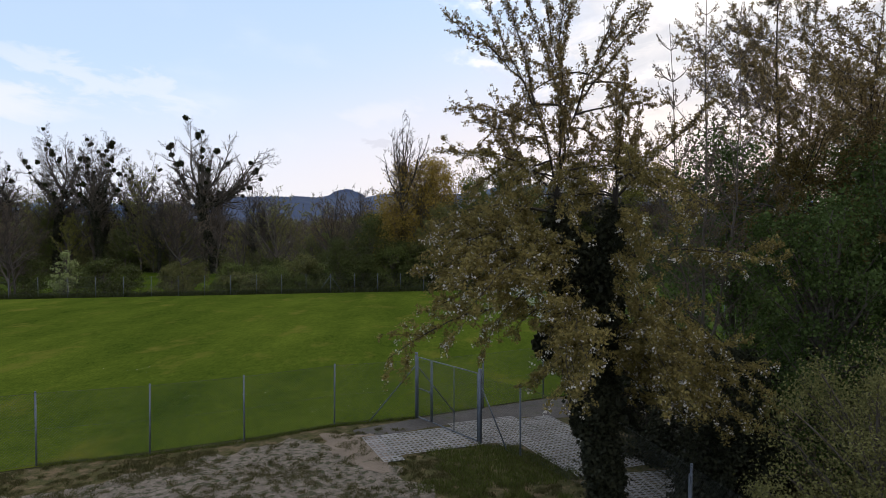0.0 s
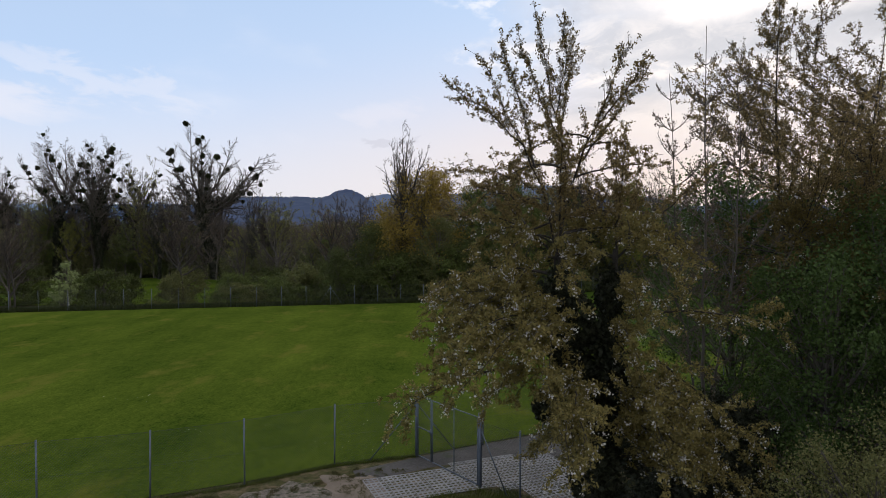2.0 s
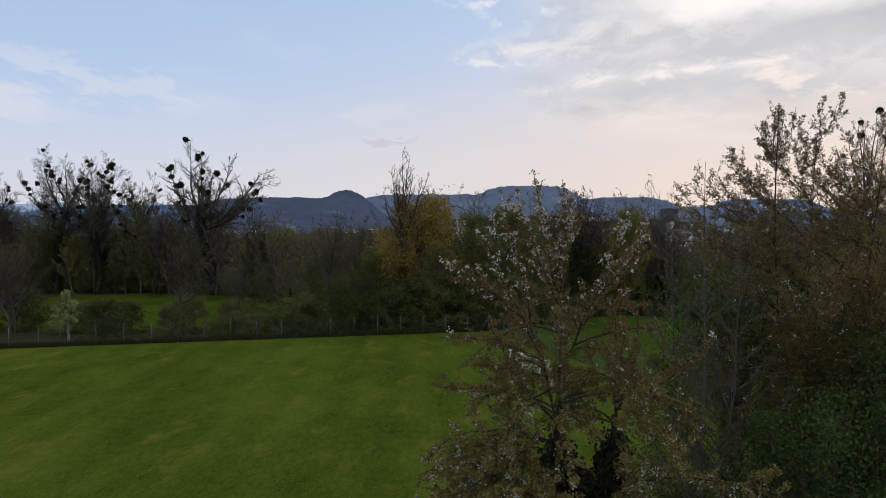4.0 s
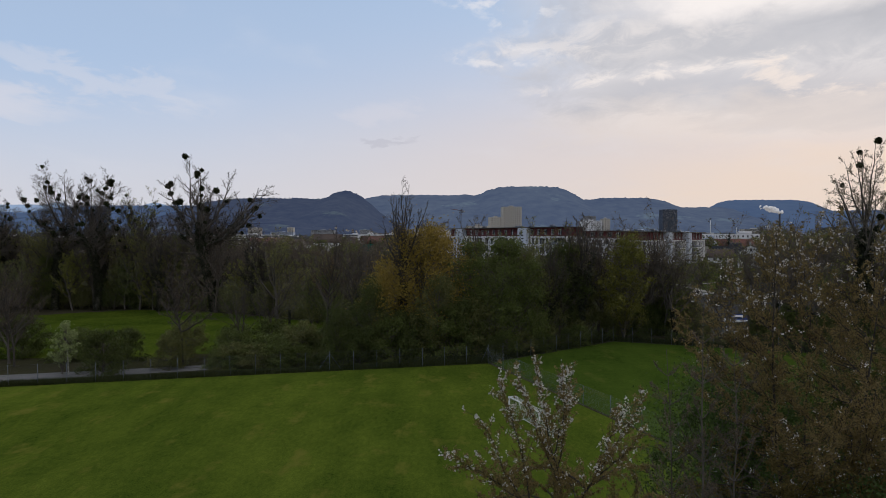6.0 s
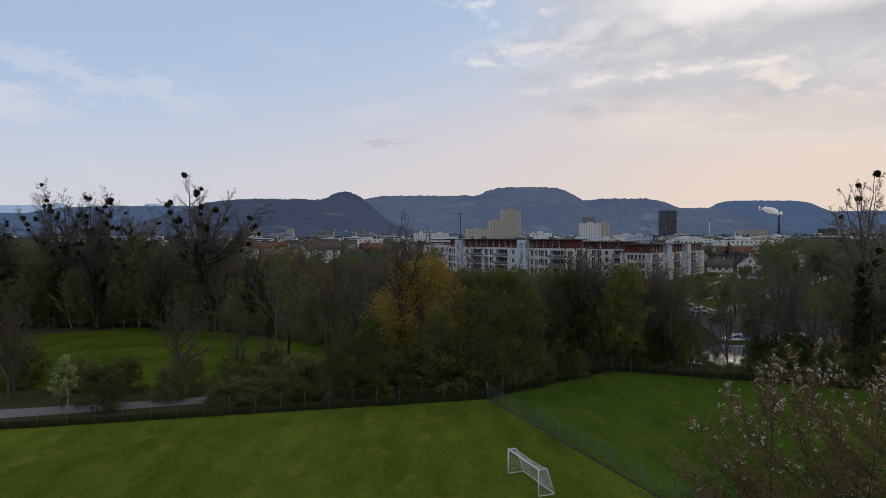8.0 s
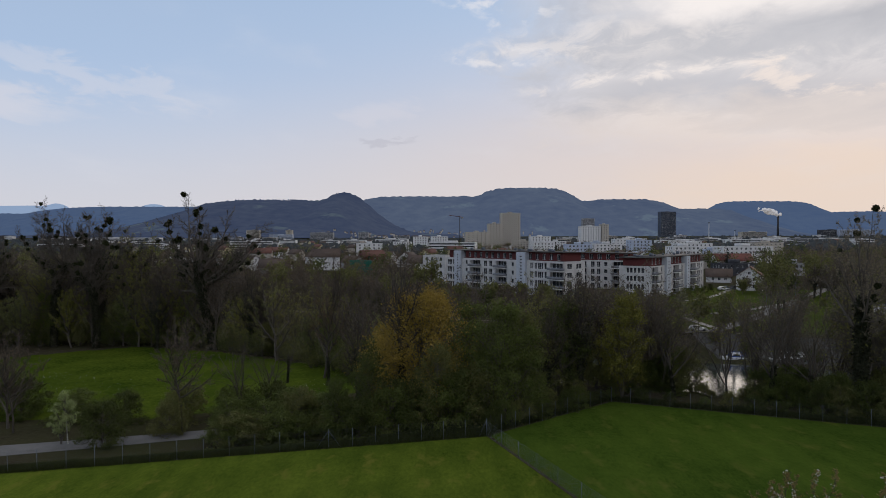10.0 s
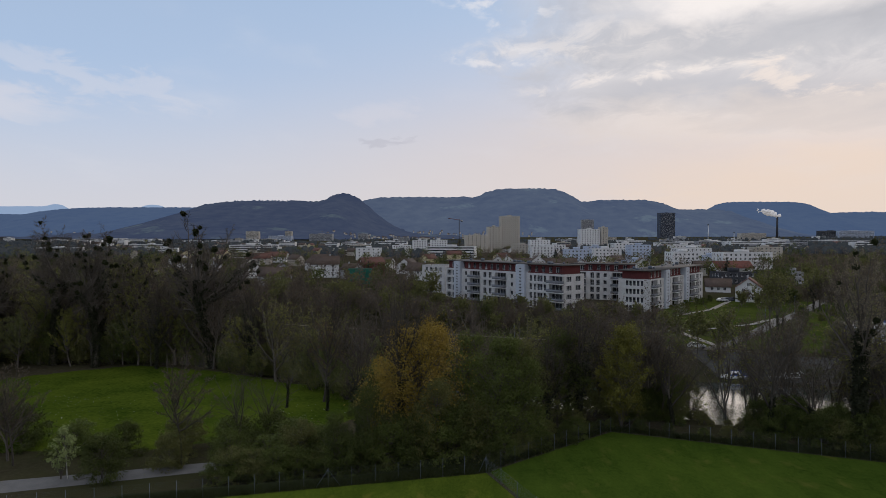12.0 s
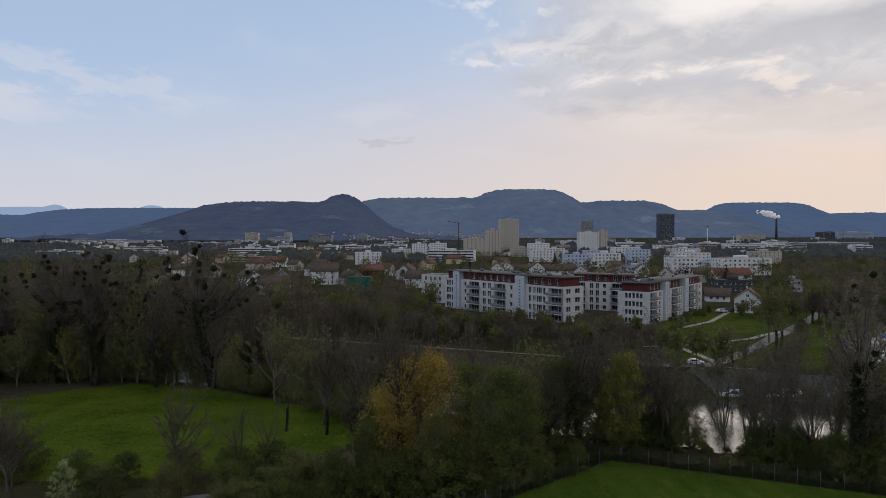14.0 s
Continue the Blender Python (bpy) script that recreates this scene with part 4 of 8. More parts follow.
def dress(rng, t, lines, split, gap, size, low, high, white_low, white_high, white_from, n=7, spread=0.046):
    """Leaves and blossom on the shoots; above the split they are younger and sit closer."""
    hi = [l for l in lines if l[:, 2].mean() > split]
    lo = [l for l in lines if l[:, 2].mean() <= split]
    p = tufts_on(rng, hi, gap, n, spread * 0.78)
    chance = white_high * np.clip((p[::n, 2] - white_from) / 2.2, 0.08, 1.0)
    white = np.repeat(rng.uniform(0, 1, len(chance)) < chance, n)[: len(p)]
    leaves(rng, "upper_crown", p[~white], size * 0.92, high, t, "small bronze young leaves", ratio=0.5)
    leaves(rng, "upper_blossom", p[white], size * 0.74, BLOSSOM, t, "white blossom on the upper shoots", ratio=0.9)
    if lo:
        p = tufts_on(rng, lo, gap * 1.05, n, spread)
        white = np.repeat(rng.uniform(0, 1, len(p[::n])) < white_low, n)[: len(p)]
        leaves(rng, "lower_crown", p[~white], size * 1.08, low, t, "olive and bronze leaves", ratio=0.5)
        leaves(rng, "blossom", p[white] - np.array((0, 0, 0.05)), size * 0.72, BLOSSOM, t, "white hanging blossom", ratio=0.9)


STEMS = [
    [(0.28, 0, -0.3), (0.12, 0, 1.6), (-0.35, 0, 3.3), (-0.62, 0, 4.8), (-0.72, 0.05, 6.2), (-0.80, 0, 7.15)],
    [(0.32, 0.1, -0.3), (0.28, 0.1, 1.8), (0.3, 0.15, 3.5), (0.38, 0.2, 5.4), (0.50, 0.2, 7.2)],
]
# the leaders of the crown, each rising from a fork of the stems
LEADERS = [
    [(-0.80, 0, 7.0), (-1.05, -0.1, 8.3), (-1.55, -0.3, 9.4), (-2.1, -0.4, 10.3), (-2.43, -0.5, 11.1)],
    [(-1.55, -0.3, 9.35), (-2.2, -0.6, 9.9), (-3.08, -0.8, 10.45)],
    [(-1.30, -0.2, 8.9), (-1.45, 0.3, 10.1), (-1.96, 0.5, 11.7)],
    [(-0.80, 0, 7.0), (-0.5, 0.2, 8.6), (-0.75, 0.3, 9.8), (-0.98, 0.3, 10.9), (-1.23, 0.3, 12.25)],
    [(-0.70, 0.3, 9.5), (-1.1, 0.5, 10.6), (-1.52, 0.6, 11.7)],
    [(-0.80, 0.3, 10.0), (-0.65, 0.0, 11.0), (-0.67, -0.1, 12.05)],
    [(-0.70, 0.3, 9.7), (-0.45, 0.6, 10.8), (-0.37, 0.8, 11.85)],
    [(-0.52, 0.2, 8.5), (-0.25, -0.1, 9.3), (0.10, -0.3, 10.2), (0.58, -0.5, 11.4)],
    [(0.0, -0.2, 9.8), (0.4, -0.6, 10.3), (0.76, -0.9, 10.9)],
    [(-0.35, 0.1, 9.0), (0.3, 0.4, 9.8), (0.9, 0.7, 10.5), (1.35, 0.9, 11.2)],
    [(0.50, 0.2, 7.1), (0.47, 0.1, 8.3), (0.45, 0.0, 9.4)],
    [(0.50, 0.2, 7.0), (1.07, -0.1, 7.7), (1.7, -0.3, 8.3), (2.15, -0.5, 8.8)],
    [(0.50, 0.2, 7.2), (1.0, 0.7, 8.0), (1.3, 1.3, 9.2)],
    [(-0.85, 0, 7.3), (-2.0, -0.2, 7.9), (-3.2, -0.3, 7.9)],
    [(-1.10, -0.1, 8.4), (-2.0, 0.1, 8.85), (-3.0, 0.2, 8.9)],
    [(-1.00, 0, 8.1), (-1.9, -0.5, 8.3), (-2.6, -0.7, 8.5)],
    [(-0.70, 0, 7.4), (-0.9, -0.9, 8.5), (-1.0, -1.5, 9.6)],
    [(-0.55, 0.1, 8.2), (-0.6, 1.0, 9.3), (-0.8, 1.6, 10.6)],
    [(0.45, 0.1, 7.6), (0.3, -0.9, 8.4), (0.2, -1.5, 9.3)],
    [(-0.75, 0, 7.0), (-1.5, 0.9, 7.8), (-2.0, 1.6, 8.8)],
]


def build_cherry():
    rng = np.random.default_rng(4)
    t = thing("cherry_tree", "old spreading cherry in young leaf, its stems clad in ivy", "tree", Matrix.Translation((3.2, 13.8, 0)))
    b = Branches(0.005)
    stems = stem_points(rng, STEMS)
    for c, r in stems:
        b.wood.tube(c, r, 8, caps=False)
    rising = []
    for p in LEADERS:
        long = np.linalg.norm(np.array(p[-1]) - np.array(p[0]))
        rising.append(leader(b, rng, p, 0.028 if long > 2.5 else 0.018, int(6 + 6.2 * long), min(0.66 / long, 0.34)))
    # reach of the lower crown by the height of the limb's start
    wide = lambda z: float(np.interp(z, [2.6, 3.4, 4.4, 5.4, 6.6, 7.6, 8.6], [1.5, 2.5, 3.2, 3.1, 3.0, 2.8, 2.0]))
    bases = np.vstack([c for c, _ in stems] + [rising[k][:7] for k in (0, 3, 7, 10)])
    for q in range(118):
        front = q % 4 == 3
        z = (3.6 if front else 2.9) + (4.2 if front else 5.4) * ((q * 0.618) % 1.0)
        turn = rng.uniform(-140, -40) if front else 137.5 * q + rng.uniform(-15, 15)
        if math.cos(radians(turn)) < -0.2 and not front:
            z = 4.3 + 0.75 * (z - 2.9)
        if z > 6.6 and q % 4 == 0:
            continue
        side = -0.5 if math.cos(radians(turn)) < 0 else 0.45
        start = bases[int(np.argmin(np.abs(bases[:, 2] - z) + 0.5 * np.abs(bases[:, 0] - side)))]
        if z > 6.6:
            high = rising[(0, 3, 7, 10, 11, 13)[q % 6]]
            start = high[int(rng.integers(0, 5))]
        reach = wide(z) * rng.uniform(0.72, 1.08) * (0.68 if front else 1.0)
        arm(b, rng, start, turn, reach * (0.85 if z > 6.6 else 1.0), reach * (rng.uniform(0.10, 0.55) if front else rng.uniform(0.0, 0.34) - 0.10 * max(0, z - 6.2)), (int(4 + 2.3 * reach), 3), 0.024)
    for start, turn, reach, fall in (((-0.5, 0, 4.5), 181, 3.9, 0.95), ((-0.6, 0, 5.0), 172, 3.0, 0.5), ((0.4, 0.2, 5.6), -3, 3.5, 0.1), ((0.35, 0.15, 4.4), -8, 3.6, 1.9), ((0.3, 0.15, 4.0), -22, 2.6, 1.7), ((0.35, 0.2, 5.0), -40, 2.6, 1.3)):
        arm(b, rng, start, turn, reach, fall, (int(6 + 2.8 * reach), 4))
    part("trunk", b.wood.mesh("cherry_wood", BARK), t, "dark bark")
    dress(rng, t, b.lines, 7.9, 0.062, 0.031, LEAF_CHERRY, LEAF_TOP, 0.10, 0.40, 9.3, 8, 0.036)
    # ivy: a sleeve round both stems with hanging clumps
    pts = [along_lines(rng, [c[c[:, 2] < 6.9]], 1500, 0.16) for c, _ in stems]
    for q in range(46):
        c, _ = stems[q % 2]
        i = int(rng.integers(1, 14))
        rad = rng.uniform(0.16, 0.36)
        centre = c[i] + rng.normal(0, 0.17, 3) * (1, 1, 0.3)
        pts.append(ball_points(rng, int(1500 * rad * rad / 0.09), centre, (rad, rad, rad * rng.uniform(1.0, 1.8))))
    pts.append(ball_points(rng, 1700, (-0.92, -0.1, 3.9), (0.42, 0.4, 0.36)))
    pts.append(ball_points(rng, 1500, (0.15, -0.1, 4.9), (0.42, 0.4, 0.9)))
    pts = np.vstack(pts)
    leaves(rng, "ivy", pts[pts[:, 2] > 0], 0.048, LEAF_IVY, t, "dark evergreen ivy round the stems", ratio=0.8)


build_cherry()


def bird_cherry(seed, x, y, label, stems, n, z0, top, reach, low_arms, white=0.16):
    """A large cherry of several stems, all its rising limbs set with slanting shoots of small leaves."""
    rng = np.random.default_rng(seed)
    t = thing("cherry_tree", label, "tree", Matrix.Translation((x, y, 0)))
    b = Branches(0.006)
    made = stem_points(rng, stems, 0.15, 0.98)
    for c, r in made:
        b.wood.tube(c, r, 7, caps=False)
        b.lines.append(c[8:])
        b.spread(rng, c, 0.02, 1, (20,), 0.07, 0.8, 0.06, 0.08, 0.4)
    for q in range(n):
        c, _ = made[q % len(made)]
        u = ((q * 0.618 + 0.1) % 1.0) ** 1.3
        z = z0 + (top - 1.2 - z0) * u
        p = c[int(np.argmin(np.abs(c[:, 2] - z)))]
        a = radians(137.5 * q + rng.uniform(-20, 20))
        w = reach * (1.0 - 0.66 * u) * rng.uniform(0.7, 1.1)
        up = min(w * rng.uniform(0.30 + 0.5 * u, 0.75 + 0.7 * u), top - p[2] + 0.3)
        d = np.array((math.cos(a) * w, math.sin(a) * w, 0.0))
        tip = p + d + np.array((0, 0, up))
        mid = p + d * 0.55 + np.array((0, 0, up * 0.38))
        line = smooth_line([p, mid, tip], 12)
        line[1:-1] += rng.normal(0, 0.03, (10, 3))
        b.limb(line, 0.020, 0.005, 4)
        b.lines.append(line[3:])
        long = np.linalg.norm(tip - p)
        b.spread(rng, line, 0.014, 2, (int(5 + 3.4 * long), 4), 0.27, 0.70, 0.07, 0.05, 0.18, leaf_level=2)
    for q in range(low_arms):
        c, _ = made[q % len(made)]
        z = 4.2 + 3.6 * ((q * 0.618) % 1.0)
        arm(b, rng, c[int(np.argmin(np.abs(c[:, 2] - z)))], 137.5 * q + 60, reach * rng.uniform(0.75, 1.1), rng.uniform(-0.6, 0.7), (9, 3))
    part("trunk", b.wood.mesh("cherry_wood", BARK), t, "dark bark")
    dress(rng, t, b.lines, 8.6, 0.165, 0.037, LEAF_MID, LEAF_TOP, 0.03, white, 11.8, 8, 0.050)


bird_cherry(9, 11.0, 19.5, "large bird cherry in young bronze leaf and white blossom",
            [[(0, 0, -0.3), (-0.2, 0, 3), (-0.7, 0.2, 6.5), (-1.1, 0.2, 10.5), (-0.9, 0.3, 15.0)], [(0.2, 0, -0.3), (0.5, 0, 3), (1.1, 0, 6.5), (1.7, 0, 10), (2.2, 0, 14.6)],
             [(0.1, 0.2, -0.3), (0.2, 0.4, 4), (0.3, 0.9, 8), (0.5, 1.0, 11), (0.6, 1.0, 14.0)]], 94, 4.6, 15.3, 4.5, 24)
bird_cherry(12, 15.2, 21.5, "tall bird cherry in young bronze leaf",
            [[(0, 0, -0.3), (0.1, 0, 3), (0.2, 0.2, 6), (-0.2, 0.2, 10.0), (0, 0.3, 14.4)], [(0.3, 0, -0.3), (0.8, 0, 3), (1.5, 0.2, 7), (2.0, 0.2, 12.8)]], 54, 4.6, 14.8, 4.5, 14, 0.12)


def slender_tree():
    """A thin straight stem with paired rising twigs, and small dry seed tufts hanging from them."""
    rng = np.random.default_rng(31)
    t = thing("tree", "slender leafless tree with hanging seed tufts", "tree", Matrix.Translation((6.9, 17.2, 0)))
    b = Branches(0.0045)
    for foot, tip, r in (((0, 0, -0.3), (0.0, 0.1, 13.0), 0.060), ((0.05, 0, 2.0), (-0.9, 0.3, 11.8), 0.034), ((0.05, 0, 2.6), (0.8, -0.2, 12.2), 0.034)):
        stem = smooth_line([foot, (np.array(foot) + np.array(tip)) / 2 + (0.35 * np.sign(tip[0]), 0, -0.8), tip], 14)
        stem[1:-1] += rng.normal(0, 0.045, (12, 3))
        b.wood.tube(stem, np.linspace(r, 0.006, 14), 6, caps=False)
        for q in range(44):
            u = 0.25 + 0.73 * (q // 2) / 22 + rng.uniform(0, 0.02)
            p = stem[int(u * 13)]
            a = 1.2 * (q // 2) + math.pi * (q % 2) + rng.uniform(-0.3, 0.3)
            w = 1.9 * (1.15 - u) * rng.uniform(0.6, 1.1)
            line = smooth_line([p, p + np.array((0.6 * w * math.cos(a), 0.6 * w * math.sin(a), 0.35 * w)), p + np.array((w * math.cos(a), w * math.sin(a), 1.05 * w))], 7)
            b.limb(line, 0.013, 0.006, 4)
            b.lines.append(line[3:])
            b.spread(rng, line, 0.007, 1, (6,), 0.34, 0.6, 0.06, 0.12, 0.25)
    part("trunk", b.wood.mesh("slender_wood", TWIG), t)
    leaves(rng, "seed_tuft", tufts_on(rng, b.lines, 0.17, 5, 0.030), 0.031, LEAF_BROWN, t, "dry brown seed tufts and opening buds", ratio=0.5)


slender_tree()

# thicket to the right of the lane
for seed, x, y, tall, rad, leaf, size, label in (
        (41, 7.3, 10.4, 4.1, 2.2, LEAF_THORN, 0.026, "dense grey-green thorny shrub"),
        (42, 9.6, 11.8, 4.8, 2.7, LEAF_THORN, 0.026, "dense grey-green thorny shrub"),
        (43, 8.2, 8.4, 3.9, 2.2, LEAF_THORN, 0.026, "dense grey-green thorny shrub"),
        (44, 10.8, 9.2, 4.6, 2.4, LEAF_THORN, 0.028, "dense grey-green thorny shrub"),
        (45, 9.6, 16.0, 7.4, 2.8, LEAF_ELDER, 0.046, "elder shrub in fresh green leaf"),
        (46, 12.4, 15.6, 8.4, 3.4, LEAF_ELDER, 0.046, "elder shrub in fresh green leaf"),
        (47, 15.5, 17.8, 9.2, 3.7, LEAF_ELDER, 0.046, "elder shrub in fresh green leaf"),
        (48, 13.2, 12.0, 5.6, 2.6, LEAF_ELDER, 0.042, "dense dark green leafy shrub"),
        # near-black ivy leaf colour on these low shrubs paints the hollow's shade
        (49, 6.3, 14.4, 2.6, 1.2, LEAF_IVY, 0.045, "low shrub with shade-dark leaves filling the hollow"),
        (50, 7.0, 16.8, 3.4, 1.6, LEAF_IVY, 0.045, "low shrub with shade-dark leaves filling the hollow"),
        (56, 6.0, 19.2, 3.0, 1.5, LEAF_IVY, 0.045, "low shrub with shade-dark leaves filling the hollow")):
    settle(leafy_tree(seed, tall, rad, leaf, label, clumps=110, per_clump=480 if size < 0.04 else 430, size=size, base=0.0, name="shrub", dome=True), x, y, group="thicket")

for seed, x, y, tall, rad, leaf in ((51, 11.0, 24.5, 10.2, 3.8, LEAF_ELDER), (52, 16.0, 25.0, 10.8, 4.0, LEAF_DARK), (53, 20.5, 23.0, 10.8, 4.2, LEAF_ELDER), (54, 19.0, 18.5, 9.0, 3.6, LEAF_DARK)):
    settle(leafy_tree(seed, tall, rad, leaf, "dense elder thicket tree in green leaf", clumps=130, per_clump=460, size=0.056, base=0.02, dome=True), x, y, group="thicket")

# ---- prototypes for the trees further off, copied over the place ----
POPLAR = "tall leafless poplar full of mistletoe, its trunk wrapped in ivy"
GREAT_AIMS = [(-0.30, 0.05, 0.62), (0.33, -0.04, 0.72), (-0.23, -0.08, 0.80), (0.18, 0.16, 0.70), (0.285, 0.06, 0.79), (-0.12, 0.20, 0.74), (0.06, -0.20, 0.76), (-0.17, 0.02, 0.93), (0.10, 0.05, 0.88), (-0.05, -0.04, 0.86)]
MISTLETOE = [bare_tree(60 + k, 31, POPLAR, mistletoe=(30, 30, 34)[k], ivy=(0.68, 0.68, 0.8)[k], fork=(0.36, 0.36, 0.42)[k], limbs=(10, 11, 10)[k], thin=0.014, ball=((0.35, 0.75), (0.35, 0.75), (0.4, 0.85))[k], counts=(14, 11, 9),
                       leaf=LEAF_BROWN, leaf_density=0.5, leaf_size=0.07, girth=(1.3, 1.3, 1.55)[k], twig=TWIG, share=(0.40, 0.40, 0.38)[k], ivy_spread=0.55, ivy_density=170,
                       crown=(0.66, (0.24, 0.26, 0.3)[k], 0.33), aims=(None, None, GREAT_AIMS)[k], clump_limbs=2) for k in range(3)]
BARE = [bare_tree(70 + k, 20, ("tall leafless tree with fine brown twigs", "tall leafless ivy-clad tree with fine twigs", "tall tree with olive buds opening", "tall leafless tree with reddish-brown buds")[k], ivy=(0.5 if k == 1 else 0), fork=(0.15, 0.25, 0.12, 0.2)[k], limbs=11,
                  leaf=(LEAF_BROWN, LEAF_BROWN, LEAF_FRESH, LEAF_BROWN)[k], leaf_density=(4.5, 3.0, 9.0, 5.0)[k], leaf_size=0.105, thin=0.019, counts=(8, 7, 4), twig=(TWIG, TWIG_DARK, TWIG, TWIG_DARK)[k], share=0.38, crown=(0.58, (0.26, 0.22, 0.30, 0.24)[k], 0.40)) for k in range(4)]
UPRIGHT = [bare_tree(160 + k, 16, "slim leafless riverside tree with upright limbs", ivy=(0.5, 0, 0)[k], ivy_limbs=False, fork=0.3, lean=(0.15, 0.6), limbs=9, leaf=(LEAF_BROWN, LEAF_FRESH, LEAF_BROWN)[k],
                     leaf_density=3.0, leaf_size=0.12, thin=0.013, counts=(7, 6, 3), girth=0.8) for k in range(3)]
PALE = [bare_tree(80 + k, 12, "small leafless tree with fine pale twigs", fork=0.25, lean=(0.15, 0.5), limbs=9, twig=TWIG_PALE, girth=0.7, thin=0.008, counts=(7, 5, 4)) for k in range(2)]
GREEN = [leafy_tree(90 + k, 15, 5.0, (LEAF_GREEN, LEAF_DARK, LEAF_OLIVE)[k], ("tree in fresh green spring leaf", "tree in dark green leaf", "tree in olive young leaf")[k], clumps=90, per_clump=240, size=0.11) for k in range(3)]
YELLOW = leafy_tree(95, 17.8, 7.3, LEAF_YELLOW, "maple in yellow-green spring blossom", clumps=190, per_clump=150, size=0.13, base=0.3, dome=True)
SHRUB = [leafy_tree(100 + k, 5, 2.8, (LEAF_GREEN, LEAF_DARK, LEAF_OLIVE)[k], ("round shrub in fresh green leaf", "dark green round leafy shrub", "olive shrub in young leaf")[k], clumps=70, per_clump=170, size=0.095, base=0.0, name="shrub", dome=True) for k in range(3)]
FIR = conifer(105, 16, "dark green pointed fir tree")
WHITE_BUSH = leafy_tree(106, 6, 3, LEAF_OLIVE, "shrub in white spring blossom", clumps=60, per_clump=110, size=0.14, base=0.05, name="shrub", second=BLOSSOM)
IVY_STUMP = bare_tree(107, 10, "ivy-clad trunk of a leafless tree", ivy=0.8, fork=0.6, limbs=5, counts=(5, 4), ivy_limbs=False, girth=0.8)

# the great mistletoe poplar and its row behind the meadow
settle(MISTLETOE[2], -52, 150, 0, 1.16, "poplars")
settle(MISTLETOE[0], -89.5, 152, 30, 1.06, "poplars")
settle(MISTLETOE[1], -79, 150, 120, 1.04, "poplars")
for k, (x, y, s, turn) in enumerate(((-74, 158, 0.86, 10), (-104, 150, 0.95, 70), (-112, 160, 0.9, 300))):
    place(MISTLETOE[k % 3], x, y, turn, s, group="poplars")
settle(bare_tree(65, 26, "tall tree in pale young leaf with mistletoe and an ivy-clad trunk", mistletoe=9, ivy=0.8, ivy_limbs=False, fork=0.4, limbs=12,
                 leaf=LEAF_PALE, leaf_density=15.0, leaf_size=0.075, thin=0.012, counts=(11, 8, 5), ball=(0.28, 0.5), share=0.32, ivy_spread=0.9, ivy_density=260, crown=(0.68, 0.22, 0.33)), 55, 85.5, 0, 1.04, "riverside wood")
rng = np.random.default_rng(7)


def scatter(protos, n, x0, x1, y0, y1, s0, s1, group, keep=lambda x, y: True):
    k = 0
    for _ in range(n * 6):
        x, y = rng.uniform(x0, x1), rng.uniform(y0, y1)
        if k >= n:
            break
        if not keep(x, y):
            continue
        place(protos[int(rng.integers(0, len(protos)))], x, y, rng.uniform(0, 360), rng.uniform(s0, s1), group=group, squash=rng.uniform(0.8, 1.15))
        k += 1


def undergrowth(name, n, x0, x1, y0, y1, h0, h1, keep):
    """Low bushes far off under the trees: short stems and loose leaf clumps, joined."""
    stems, cards = Solid(), {0: [], 1: []}
    k = 0
    for _ in range(n * 6):
        x, y = rng.uniform(x0, x1), rng.uniform(y0, y1)
        if k >= n:
            break
        if not keep(x, y):
            continue
        k += 1
        h = rng.uniform(h0, h1)
        base = np.array((x, y, float(height(x, y))))
        for q in range(12):
            a, w = rng.uniform(0, 6.28), h * rng.uniform(0.2, 0.6)
            tip = base + np.array((w * math.cos(a), w * math.sin(a), h * rng.uniform(0.3, 0.9)))
            stems.tube([base - (0, 0, 0.2), (base + tip) / 2 + (0, 0, 0.1 * h), tip], (0.05, 0.035, 0.015), 3, caps=False)
            for c in (tip, (base + tip) / 2):
                cards[k % 2].append(c + rng.normal(0, 0.13 * h, (60, 3)) * (1, 1, 0.8))
    ob = tagged(new("undergrowth", stems.mesh("undergrowth_stems", TWIG)), name, "bushes", kind="stuff")
    for q, mat in ((0, LEAF_DARK), (1, LEAF_OLIVE)):
        p = np.vstack(cards[q])
        leaves(rng, "foliage", p[p[:, 2] > height(p[:, 0], p[:, 1])], 0.13, mat, ob)["kind"] = "stuff"


